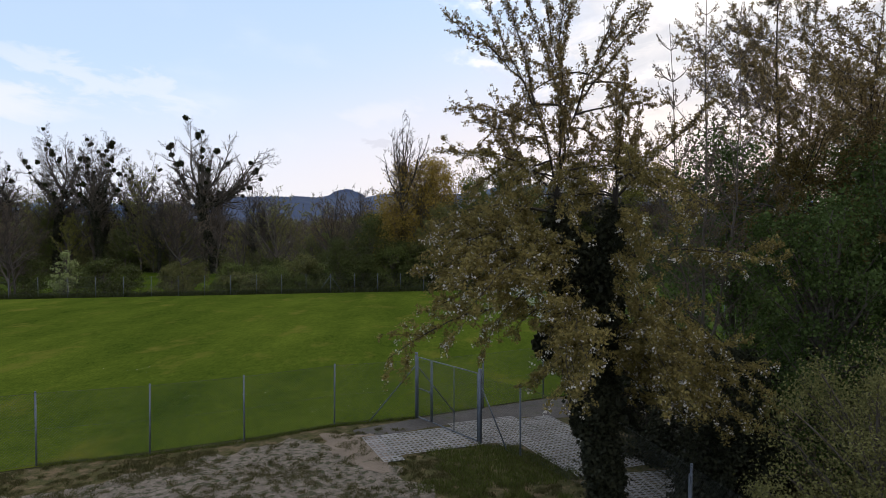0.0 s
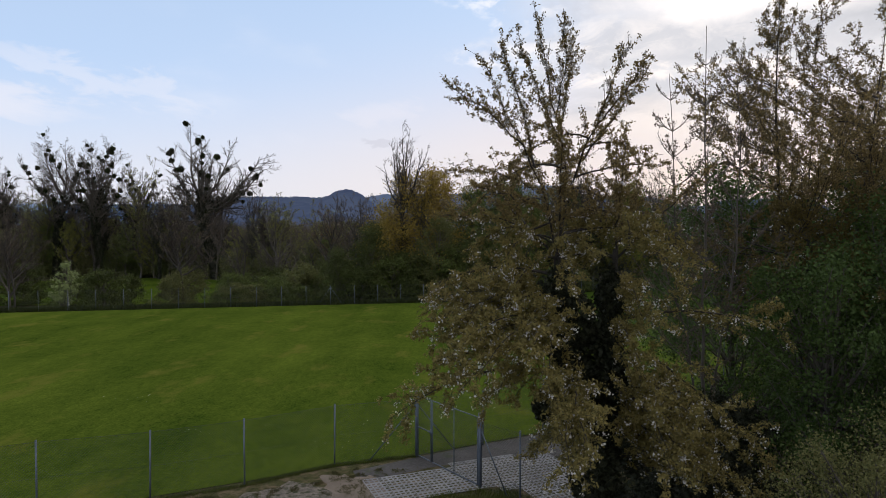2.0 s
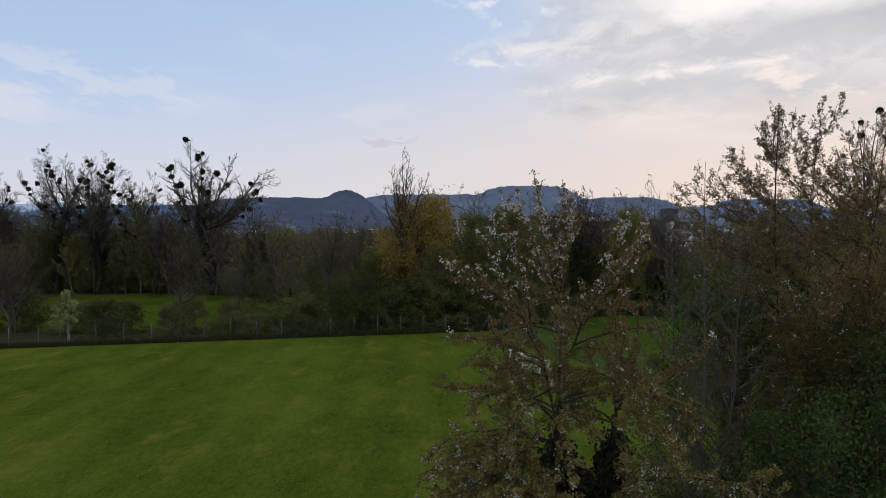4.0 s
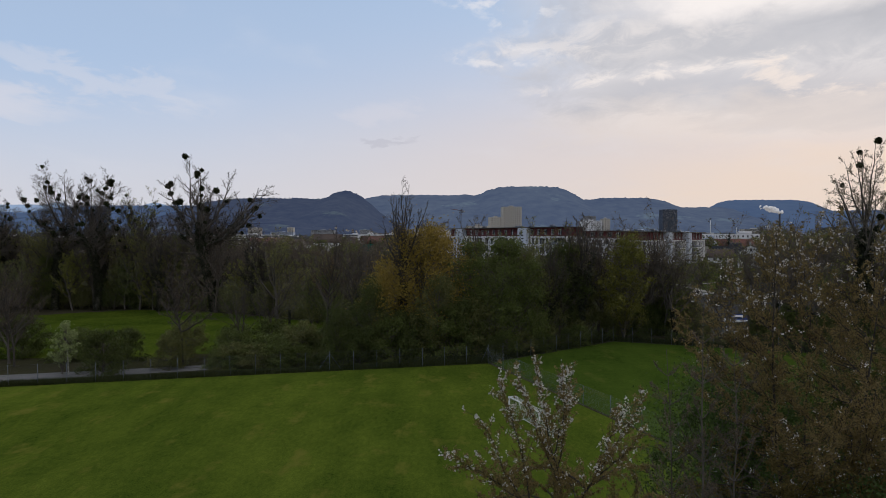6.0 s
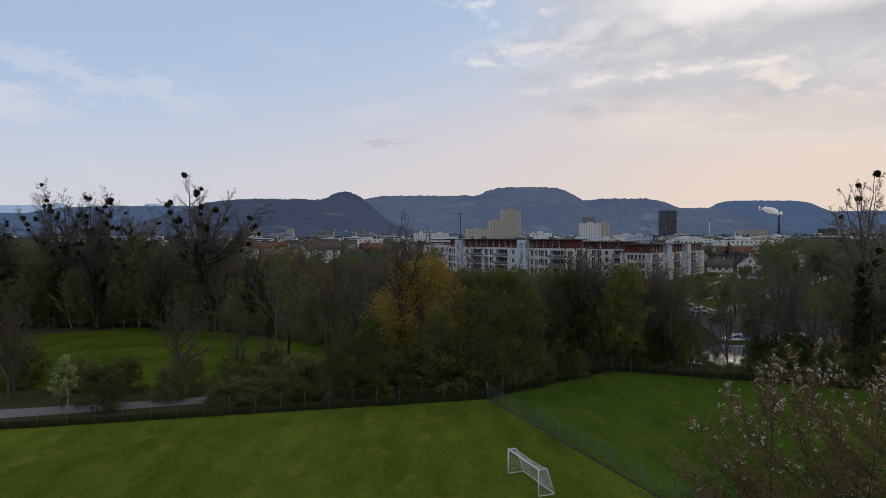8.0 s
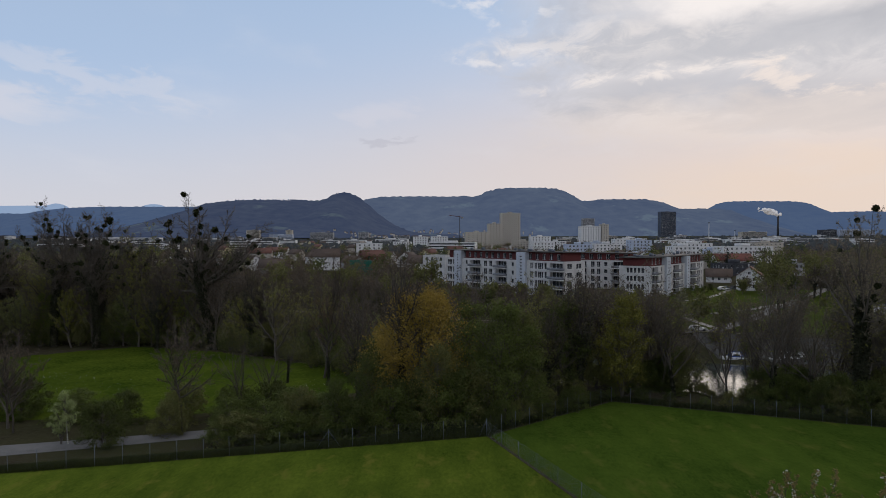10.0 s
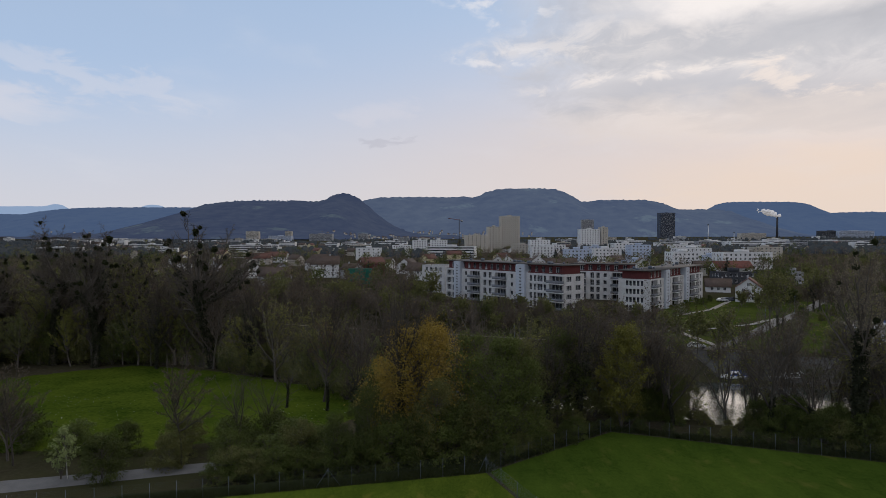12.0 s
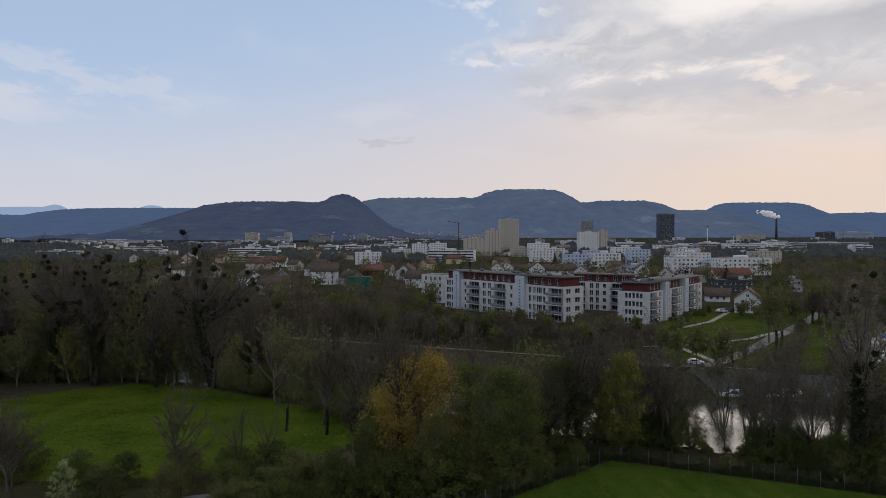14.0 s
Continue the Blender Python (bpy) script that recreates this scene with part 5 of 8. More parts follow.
def grove(kinds, n, x0, x1, y0, y1, h0, h1, name, keep):
    """Trees far off beyond the river: forking trunks, limbs and twigs with buds or leaves, joined."""
    wood, cards = Solid(), {k: [] for k in kinds}
    k = 0
    for _ in range(n * 6):
        x, y = rng.uniform(x0, x1), rng.uniform(y0, y1)
        if k >= n:
            break
        if not keep(x, y):
            continue
        k += 1
        z, h, kind = float(height(x, y)), rng.uniform(h0, h1), kinds[k % len(kinds)]
        base = np.array((x, y, z))
        wood.tube([base - (0, 0, 0.3), base + (0, 0, h * 0.65)], (0.016 * h, 0.05), 5, caps=False)
        lines = []
        for q in range(14):
            e, a = rng.uniform(-0.1, 1.4), 2.4 * q
            tip = base + np.array((0.34 * h * math.cos(e) * math.cos(a), 0.34 * h * math.cos(e) * math.sin(a), h * (0.58 + 0.4 * math.sin(e))))
            foot = base + (0, 0, h * rng.uniform(0.22, 0.6))
            line = np.array([foot, foot + (tip - foot) * 0.5 - (0, 0, 0.06 * h), tip]) + rng.normal(0, 0.012 * h, (3, 3))
            wood.tube(line, np.array((0.07, 0.05, 0.02)) * h / 12, 3, caps=False)
            for w in range(11):
                p = line[1] + (line[2] - line[1]) * rng.uniform(-0.4, 1)
                twig = np.array([p, p + rng.normal(0, 0.10 * h, 3) + (0, 0, 0.06 * h)])
                wood.tube(twig, (0.026, 0.012), 3, caps=False)
                lines.append(twig)
        cards[kind].append(along_lines(rng, lines, 2.2 if kind == "brown" else 6.0, 0.25))
    ob = tagged(new("far_trees", wood.mesh("far_wood", TWIG)), name + ", bare and leafing", "trees", kind="stuff")
    for kind in cards:
        leaves(rng, "crowns", np.vstack(cards[kind]), 0.20 if kind == "brown" else 0.30, {"olive": LEAF_OLIVE, "dark": LEAF_DARK, "brown": LEAF_BROWN}[kind], ob)["kind"] = "stuff"


settle(BARE[0], -16, 126, 40, 0.9, "wood")
settle(bare_tree(66, 22.3, "tall slim leafless tree with upright twigs and ivy", ivy=0.6, ivy_limbs=False, fork=0.42, lean=(0.04, 0.2), limbs=15, leaf=LEAF_BROWN, leaf_density=2.5, leaf_size=0.075, thin=0.012, counts=(10, 8, 5), twig=TWIG_DARK, share=0.30, ivy_density=120, crown=(0.70, 0.17, 0.30)), -4.8, 85.8, 0, 1.0, "wood")
settle(bare_tree(68, 16, "tree with orange-brown opening buds", fork=0.3, limbs=12, leaf=LEAF_RUST, leaf_density=8, leaf_size=0.085, thin=0.012, counts=(8, 7, 4), twig=TWIG_DARK, share=0.34, crown=(0.62, 0.24, 0.36)), -21, 118, 0, 1.0, "wood")
settle(BARE[1], -64, 148, 0, 0.95, "wood")
settle(BARE[2], -26, 138, 90, 0.95, "wood")
settle(BARE[3], -36, 142, 90, 0.9, "wood")
settle(YELLOW, -4.0, 87.5, 0, 0.96, "wood by the fence")
settle(GREEN[0], 6.5, 85.5, 0, 1.0, "wood by the fence")
settle(GREEN[1], -8.5, 82, 0, 0.72, "wood by the fence")
settle(GREEN[2], 13, 92, 0, 0.9, "wood by the fence")
for k in range(9):
    place(SHRUB[k % 3], -12 + 2.0 * k, 79.6 + 0.42 * k + 0.8 * math.sin(4 * k), 55 * k, 1.1 + 0.4 * math.sin(3 * k) ** 2, group="shrubs behind the fence")
settle(leafy_tree(96, 15.8, 3.5, LEAF_GOLD, "narrow tree in olive-gold young leaf", clumps=150, per_clump=130, size=0.12, base=0.18), 26.2, 94.5, 100, 1.0, "wood by the fence")
for k, (x, y, s) in enumerate(((-12.5, 80, 0.55), (-1, 82.5, 0.68), (10.5, 86.5, 0.95), (17, 95, 0.95), (22, 99, 0.9), (2.5, 91, 0.97), (-9, 92, 0.75))):
    place(GREEN[(1, 2, 0)[k % 3]], x, y, 70 * k, s, group="wood by the fence")
for x, y, turn, s in ((20.3, 95, 20, 0.98), (19.0, 97, 140, 0.9)):
    place(BARE[1], x, y, turn, s, group="wood by the fence")
for k, (x, y, s) in enumerate(((9, 90, 0.8), (15, 91, 0.75), (19, 99, 0.85), (24, 101, 0.8), (26, 104, 0.9), (22, 105, 0.95), (14, 99, 0.9), (-2, 98, 0.9), (4, 102, 0.95), (-12, 96, 0.8))):
    place(BARE[k % 4], x, y, 50 * k, s, group="wood by the fence")
for k in range(30):
    u = (k + 0.5) / 30
    x, y = (5.4 + 19 * 2 * u, 79.5 + 16.2 * 2 * u) if u < 0.5 else (24.3 + 50 * (2 * u - 1), 96.0 - 21.6 * (2 * u - 1))
    place(SHRUB[(1, 1, 0, 2)[k % 4]], x + 0.8 * math.sin(5 * k), y + 0.9 * math.sin(3 * k), 67 * k, 0.30 + 0.22 * math.sin(7 * k) ** 2 + (0.25 if u < 0.4 else 0.0), group="shrubs round the second field", squash=0.8)
on_bank = lambda x, y: -13 < across(x, y) - near_bank(x) < -2
for k in range(3):
    settle(UPRIGHT[k], (34, 44.6, 52)[k], (107.5, 101.6, 98.3)[k], 60 * k, 0.95, "riverside wood")
scatter(UPRIGHT, 62, 28, 80, 70, 112, 0.7, 1.1, "riverside wood", lambda x, y: on_bank(x, y) and not 47.5 < x < 55 and (not 0.345 < x / y < 0.47 or rng.uniform() < 0.11) and (x / y < 0.47 or rng.uniform() < 0.6))
scatter(UPRIGHT, 24, 80, 140, 40, 95, 0.7, 1.1, "riverside wood", on_bank)
scatter(GREEN, 5, 34, 120, 60, 112, 0.4, 0.65, "riverside wood", on_bank)
scatter(SHRUB, 18, 28, 40, 82, 112, 0.7, 1.2, "riverside shrubs", lambda x, y: on_bank(x, y) and x / y < 0.345)
scatter(SHRUB, 18, 38, 64, 72, 104, 0.5, 0.9, "riverside shrubs", lambda x, y: on_bank(x, y) and x / y > 0.47)
scatter(SHRUB, 12, 34, 50, 84, 112, 0.18, 0.34, "riverside shrubs", lambda x, y: on_bank(x, y) and 0.345 < x / y < 0.47)
scatter(SHRUB, 34, 58, 120, 45, 100, 0.6, 1.2, "riverside shrubs", on_bank)
scatter(UPRIGHT[:1], 4, 46, 66, 72, 100, 0.8, 1.1, "riverside wood", lambda x, y: on_bank(x, y) and 0.49 < x / y < 0.70)
scatter(SHRUB, 20, 46, 72, 70, 100, 0.7, 1.1, "riverside shrubs", lambda x, y: on_bank(x, y) and 0.49 < x / y < 0.72)
scatter(SHRUB, 8, 24, 36, 95, 112, 0.6, 1.0, "riverside shrubs", on_bank)
scatter(BARE, 26, 0, 62, 190, 262, 0.18, 0.30, "trees before the apartments", lambda x, y: 80 < across(x, y) < 103)
scatter(SHRUB, 26, 0, 66, 190, 262, 0.3, 0.55, "shrubs before the apartments", lambda x, y: 92 < across(x, y) < 103)
scatter(SHRUB, 16, 64, 104, 196, 250, 0.3, 0.5, "shrubs before the apartments", lambda x, y: -7.5 < (x - 69) * 0.79 - (y - 215) * 0.61 - 3 < 8)
grove(("brown", "brown", "olive"), 16, 62, 130, 130, 165, 6.4, 11.2, "trees on the far bank", lambda x, y: 49 < across(x, y) < 56)
scatter(BARE, 14, 74, 150, 165, 270, 0.45, 0.75, "trees by the river road", lambda x, y: 60 < across(x, y) < 150 and (x - 86) * 0.77 - (y - 178) * 0.64 > 4)
scatter(SHRUB, 26, 60, 130, 150, 250, 0.35, 0.6, "shrubs by the river road", lambda x, y: 57 < across(x, y) < 140 and (x - 86) * 0.77 - (y - 178) * 0.64 > 3.5)
undergrowth("leafy bushes at the foot of the far bank", 26, 40, 140, 120, 175, 2.2, 4.0, lambda x, y: 49 < across(x, y) < 57)
grove(("brown", "brown", "dark"), 22, 116, 160, 205, 262, 7.0, 12.5, "trees beside the houses", lambda x, y: x / y > 0.50)
grove(("brown", "olive"), 6, 104, 126, 225, 243, 4.0, 6.0, "garden trees", lambda x, y: True)
# belt behind the meadow, dense and dark
beyond_meadow = lambda x, y: across(x, y) < near_bank(x) + 6 and (y > 152 or (x > -30 and y > 122 - x * 0.35) or y > 104 - x * 0.86)
scatter(BARE + BARE[2:3], 70, -170, -4, 120, 178, 0.75, 1.12, "wood behind the meadow", beyond_meadow)
scatter([GREEN[2], GREEN[0], GREEN[2]], 26, -170, -8, 130, 178, 0.5, 0.85, "wood behind the meadow", beyond_meadow)
undergrowth("dark leafy undergrowth of the wood behind the meadow", 150, -160, -4, 112, 162, 4.0, 7.5, beyond_meadow)
scatter(BARE, 14, -120, -16, 150, 175, 1.1, 1.3, "wood behind the meadow", beyond_meadow)
WILLOW = [bare_tree(170 + k, 16, "willow in pale yellow-green young leaf", fork=0.2, limbs=14, leaf=(LEAF_FRESH, LEAF_WILLOW)[k], leaf_density=(24, 22)[k], leaf_size=0.135, thin=0.014, counts=(8, 7, 4), share=0.36, crown=(0.58, 0.30, 0.38)) for k in range(2)]
settle(WILLOW[0], -63, 151, 0, 0.85, "willows")
settle(WILLOW[1], -102, 150, 0, 0.9, "willows")
for k, (x, y, s) in enumerate(((-108, 148, 0.9), (-96, 149, 0.8), (-85, 151, 0.9), (-74, 153, 0.85), (-67, 152, 0.75), (-59, 153, 0.85), (-45, 148, 0.85), (-38, 144, 0.8), (-116, 146, 1.1), (-28, 139, 0.7), (-100, 137, 0.75), (-14, 132, 0.8), (-125, 150, 1.1), (-90, 160, 1.0))):
    place(WILLOW[k % 2], x, y, 47 * k, s, group="willows")
# far bank
grove(("brown", "brown", "brown", "olive"), 150, -200, 46, 165, 300, 7.0, 12.0, "far bank trees", lambda x, y: 62 < across(x, y) < 108 and x / y < 0.0)
grove(("brown", "brown", "olive"), 85, -8, 62, 170, 262, 5.4, 8.0, "trees before the apartments", lambda x, y: 62 < across(x, y) < 90)
grove(("dark", "olive"), 20, -190, 30, 180, 300, 6.0, 10.8, "green far bank trees", lambda x, y: 66 < across(x, y) < 112)
undergrowth("leafy bushes along the far bank", 60, -190, 60, 160, 300, 2.5, 5.0, lambda x, y: 61.5 < across(x, y) < 98)
# trees by the road and the boatyard across the river
grove(("brown", "brown", "olive"), 22, 80, 210, 110, 260, 9.6, 16.0, "trees by the boatyard", lambda x, y: 62 < across(x, y) < 190 and x / y > 0.50)
grove(("brown", "brown", "olive"), 20, 110, 330, 160, 420, 11.2, 17.6, "trees by the boatyard", lambda x, y: across(x, y) > 70 and x / y > 0.56)
# shrubs and small trees behind the far fence
settle(SHRUB[1], -41.6, 80.5, 0, 1.1, "shrubs behind the fence")
settle(SHRUB[2], -35, 84, 0, 0.95, "shrubs behind the fence")
settle(SHRUB[0], -27, 84, 0, 0.95, "shrubs behind the fence")
for k, (x, y, s) in enumerate(((-20, 76.5, 0.95), (-16.5, 78, 1.0), (-14, 80, 1.15), (-22, 84, 1.0), (-27, 86, 0.95), (-33, 84, 0.9), (-47, 84, 1.0), (-55, 86, 1.1), (-62, 84, 1.2), (-66, 74, 1.0), (-18, 83, 1.2), (-40, 83, 0.8))):
    place(SHRUB[(0, 2, 0, 1)[k % 4]], x * 1.08, y * 1.08, 50 * k, s * 1.25, group="shrubs behind the fence", squash=(0.75, 0.95, 0.65, 0.85)[k % 4])
settle(PALE[0], -66, 92, 0, 0.9, "small trees by the meadow")
for k in range(16):
    place(SHRUB[(0, 2, 0)[k % 3]], -27 + 1.15 * k + 0.4 * math.sin(7 * k), 79.4 + 0.40 * k + 1.6 * math.sin(3 * k), 37 * k, 0.75 + 0.3 * math.sin(5 * k) ** 2, group="shrubs behind the fence", squash=0.75)
ROUND = settle(bare_tree(67, 14, "round leafless tree with dense fine dark twigs", fork=0.32, limbs=13, leaf=LEAF_BROWN, leaf_density=7.0, leaf_size=0.08, thin=0.012, counts=(10, 8, 5), twig=TWIG_DARK, share=0.34, girth=0.6, crown=(0.62, 0.27, 0.36)), -33.6, 85, 40, 1.08, "small trees by the meadow")
place(ROUND, -55.5, 85, 100, 0.95, group="small trees by the meadow")
place(BARE[0], -57.5, 87, 10, 0.58, group="small trees by the meadow")
settle(PALE[1], -24.5, 92, 0, 0.8, "small trees by the meadow")
place(PALE[1], -28, 92, 120, 0.85, group="small trees by the meadow")
settle(IVY_STUMP, -19.3, 112, 0, 0.9, "ivy-clad trunks")
place(IVY_STUMP, -26.7, 114, 80, 0.75, group="ivy-clad trunks")
for k, (x, y, s) in enumerate(((88.5, 172, 1.1), (91.5, 175, 0.95), (94, 170, 0.8), (71, 158, 0.9))):
    place(IVY_STUMP, x, y, 75 * k, s, group="ivy-clad trunks")
for k, (x, y, s) in enumerate(((50.5, 86.5, 0.9), (52.5, 84.6, 0.8), (54.6, 83.6, 1.0), (57, 82, 0.9), (59.5, 80.5, 0.8))):
    place(SHRUB[(1, 2)[k % 2]], x, y, 60 * k, s, group="riverside shrubs")
birch = leafy_tree(110, 5.8, 1.35, LEAF_BIRCH, "young white-barked birch in pale green leaf", clumps=50, per_clump=90, size=0.085, base=0.22)
part("stem", Solid().tube(bend(np.random.default_rng(2), (0.75, 0, -0.2), (-0.03, 0, 1), 4.0, 8, 0.02, 0.0), np.linspace(0.075, 0.03, 9), 8, caps=False).mesh("stem", BIRCH_BARK), birch, "white birch stem with dark marks")
settle(birch, -46.6, 80.3, 0, 1.12)
settle(WHITE_BUSH, -90, 300, 0, 1.2, "garden shrubs")
place(WHITE_BUSH, 76, 206, 40, 0.7, group="garden shrubs")
place(WHITE_BUSH, 32, 200, 90, 0.8, group="garden shrubs")
settle(FIR, -150, 330, 0, 1.1, "garden firs")

# ---- fences, gate and goal ----


def post_mesh(tall, r=0.026):
    s = Solid().tube([(0, 0, -0.3), (0, 0, tall)], r, 8)
    s.tube([(0, 0, tall), (0, 0, tall + 0.03)], (r * 1.25, r * 0.8), 8)
    return s.mesh("post", STEEL)


def wire_net(a, b, tall, gap=0.08, r=0.0024, mat=None):
    """Chain link between two posts: wires slanting both ways, and a line wire at top, middle and foot."""
    a, b = np.array((*a, 0.0)), np.array((*b, 0.0))
    length = np.linalg.norm(b - a)
    d = (b - a) / length
    s = Solid()
    up = np.array((0, 0, 1.0))
    for sign in (1, -1):
        for q in np.arange(-tall, length, gap) if sign > 0 else np.arange(0, length + tall, gap):
            u0, u1 = q, q + sign * tall
            z0, z1 = 0.04, tall - 0.02
            lo, hi = (0, length)
            pts = []
            for u, z in ((u0, z0), (u1, z1)):
                pts.append((u, z))
            (ua, za), (ub, zb) = pts
            cut = []
            for u, z, ou, oz in ((ua, za, ub, zb), (ub, zb, ua, za)):
                if u < lo or u > hi:
                    e = lo if u < lo else hi
                    if ou == u:
                        continue
                    z = z + (oz - z) * (e - u) / (ou - u)
                    u = e
                cut.append((u, z))
            if len(cut) == 2 and abs(cut[0][0] - cut[1][0]) > 0.02 and lo <= cut[0][0] <= hi and lo <= cut[1][0] <= hi and z0 - 1e-6 <= min(cut[0][1], cut[1][1]) and max(cut[0][1], cut[1][1]) <= z1 + 1e-6:
                s.tube([a + d * cut[0][0] + up * cut[0][1], a + d * cut[1][0] + up * cut[1][1]], r, 3, caps=False)
    for z in (0.05, tall * 0.5, tall - 0.03):
        s.tube([a + up * z, b + up * z], r * 1.6, 3, caps=False)
    return s.mesh("wire_net", mat or WIRE)


def fence(label, points, tall, braces=(), group="", lean=0.0, gap=0.08, wire=0.0024, net=None):
    """Posts at the points with chain link between them; braces: (post index, direction along the run)."""
    t = thing("chain_link_fence", label, "fence", group=group)
    pm = post_mesh(tall)
    rng = np.random.default_rng(len(points))
    for p in points:
        m = pose(p[0], p[1], 0, rng.normal(0, lean), rng.normal(0, lean), 0)
        part("post", pm, t, m=m)
    for k, (a, b) in enumerate(zip(points, points[1:])):
        part("wire_net", wire_net(a, b, tall, gap, wire, net), t)
    for k, (dx, dy) in braces:
        p = points[k]
        s = Solid().tube([(p[0], p[1], tall * 0.92), (p[0] + dx, p[1] + dy, 0.02)], 0.02, 6)
        part("brace", s.mesh("brace", STEEL), t)
    return t


def between(a, b, n):
    return [tuple(np.array(a) + (np.array(b) - np.array(a)) * q / n) for q in range(n + 1)]


fence("grey steel posts with chain link along the playing field", [(-27.5, 9.0), (-24.7, 10.5), (-21.9, 12.0), (-19.1, 13.4), (-16.4, 14.8), (-13.6, 16.1)] + FENCE_L + [GATE_L],
      2.0, [(10, (-1.55, -0.45))], "field fences", 0.6)
fence("grey steel posts with chain link behind the lane", [GATE_L, (1.43, 23.4), (3.83, 25.0), (6.5, 26.2), (9.2, 27.2), (12, 28), (15, 28.8), (18.5, 29.6), (22, 30.2)],
      2.0, [(0, (1.3, 0.65))], "field fences", 0.5)
fence("grey steel posts with chain link beside the lane", [GATE_R, (2.17, 18.3), (3.9, 15.2), (4.5, 11.9), (5.0, 9.4), (5.6, 6.6)], 2.0, [(0, (0.75, -0.7)), (3, (-0.5, -1.2))], "field fences", 0.5)
fence("thin grey posts with chain link across the field", between((-72.5, 57.6), (-43, 64.9), 11) + between((-43, 64.9), CORNER, 19)[1:],
      2.1, [(23, (-1.3, -0.3)), (23, (1.3, 0.3)), (30, (-0.9, -0.2))], "far fences", 0.4, 0.2, 0.0028)
fence("thin grey posts with chain link dividing the two fields", between(CORNER, (22.2, 30.3), 12), 1.8, [(0, (0.7, 1.2))], "far fences", 0.4, 0.16, 0.0032, WIRE_PALE)
fence("thin grey posts with chain link round the second field", between(CORNER, (24.3, 93.0), 10) + between((24.3, 93.0), (75, 71.4), 21)[1:], 2.1, (), "far fences", 0.4, 0.2, 0.0028)


def bar(a, b, r=0.02, sides=6, mat=STEEL):
    return Solid().tube([a, b], r, sides).mesh("bar", mat)


def build_gate():
    t = thing("field_gate", "blue-grey steel double gate with chain link, closed", "gate")
    L, R = np.array((*GATE_L, 0.0)), np.array((*GATE_R, 0.0))
    d = (R - L) / np.linalg.norm(R - L)
    z = np.array((0, 0, 1.0))
    for p in (L, R + d * 0.02):
        part("gate_post", Solid().box(-0.04, 0.04, -0.04, 0.04, -0.3, 2.25).mesh("gate_post", STEEL), t, m=Matrix.Translation(p) @ Matrix.Rotation(math.atan2(d[1], d[0]), 4, "Z"))
    length = np.linalg.norm(R - L)
    for u0, u1, ties in ((0.10, 0.88, (1.05,)), (0.96, length - 0.10, ())):
        leaf = part("gate_leaf", bar(L + d * u0 + z * 0.08, L + d * u0 + z * 2.1), t)
        part("stile", bar(L + d * u1 + z * 0.08, L + d * u1 + z * 2.1, 0.024), leaf)
        for h in (0.08, 2.1, *ties):
            part("rail", bar(L + d * u0 + z * h, L + d * u1 + z * h), leaf)
        mid = (u0 + u1) / 2
        if u1 - u0 > 1.5:
            part("stile", bar(L + d * mid + z * 0.08, L + d * mid + z * 2.1, 0.018), leaf)
        a, b = L + d * u0, L + d * u1
        part("wire_net", wire_net(a[:2], b[:2], 2.05), leaf)
    part("lock_box", Solid().box(-0.05, 0.05, -0.03, 0.03, -0.1, 0.1).mesh("lock_box", STEEL), t, m=Matrix.Translation(L + d * 0.9 + z * 1.05))
    part("handle", bar(L + d * 0.84 + z * 1.05 + np.array((-0.03, -0.06, 0)), L + d * 0.72 + z * 1.05 + np.array((-0.03, -0.06, 0)), 0.012), t)
    return t


build_gate()


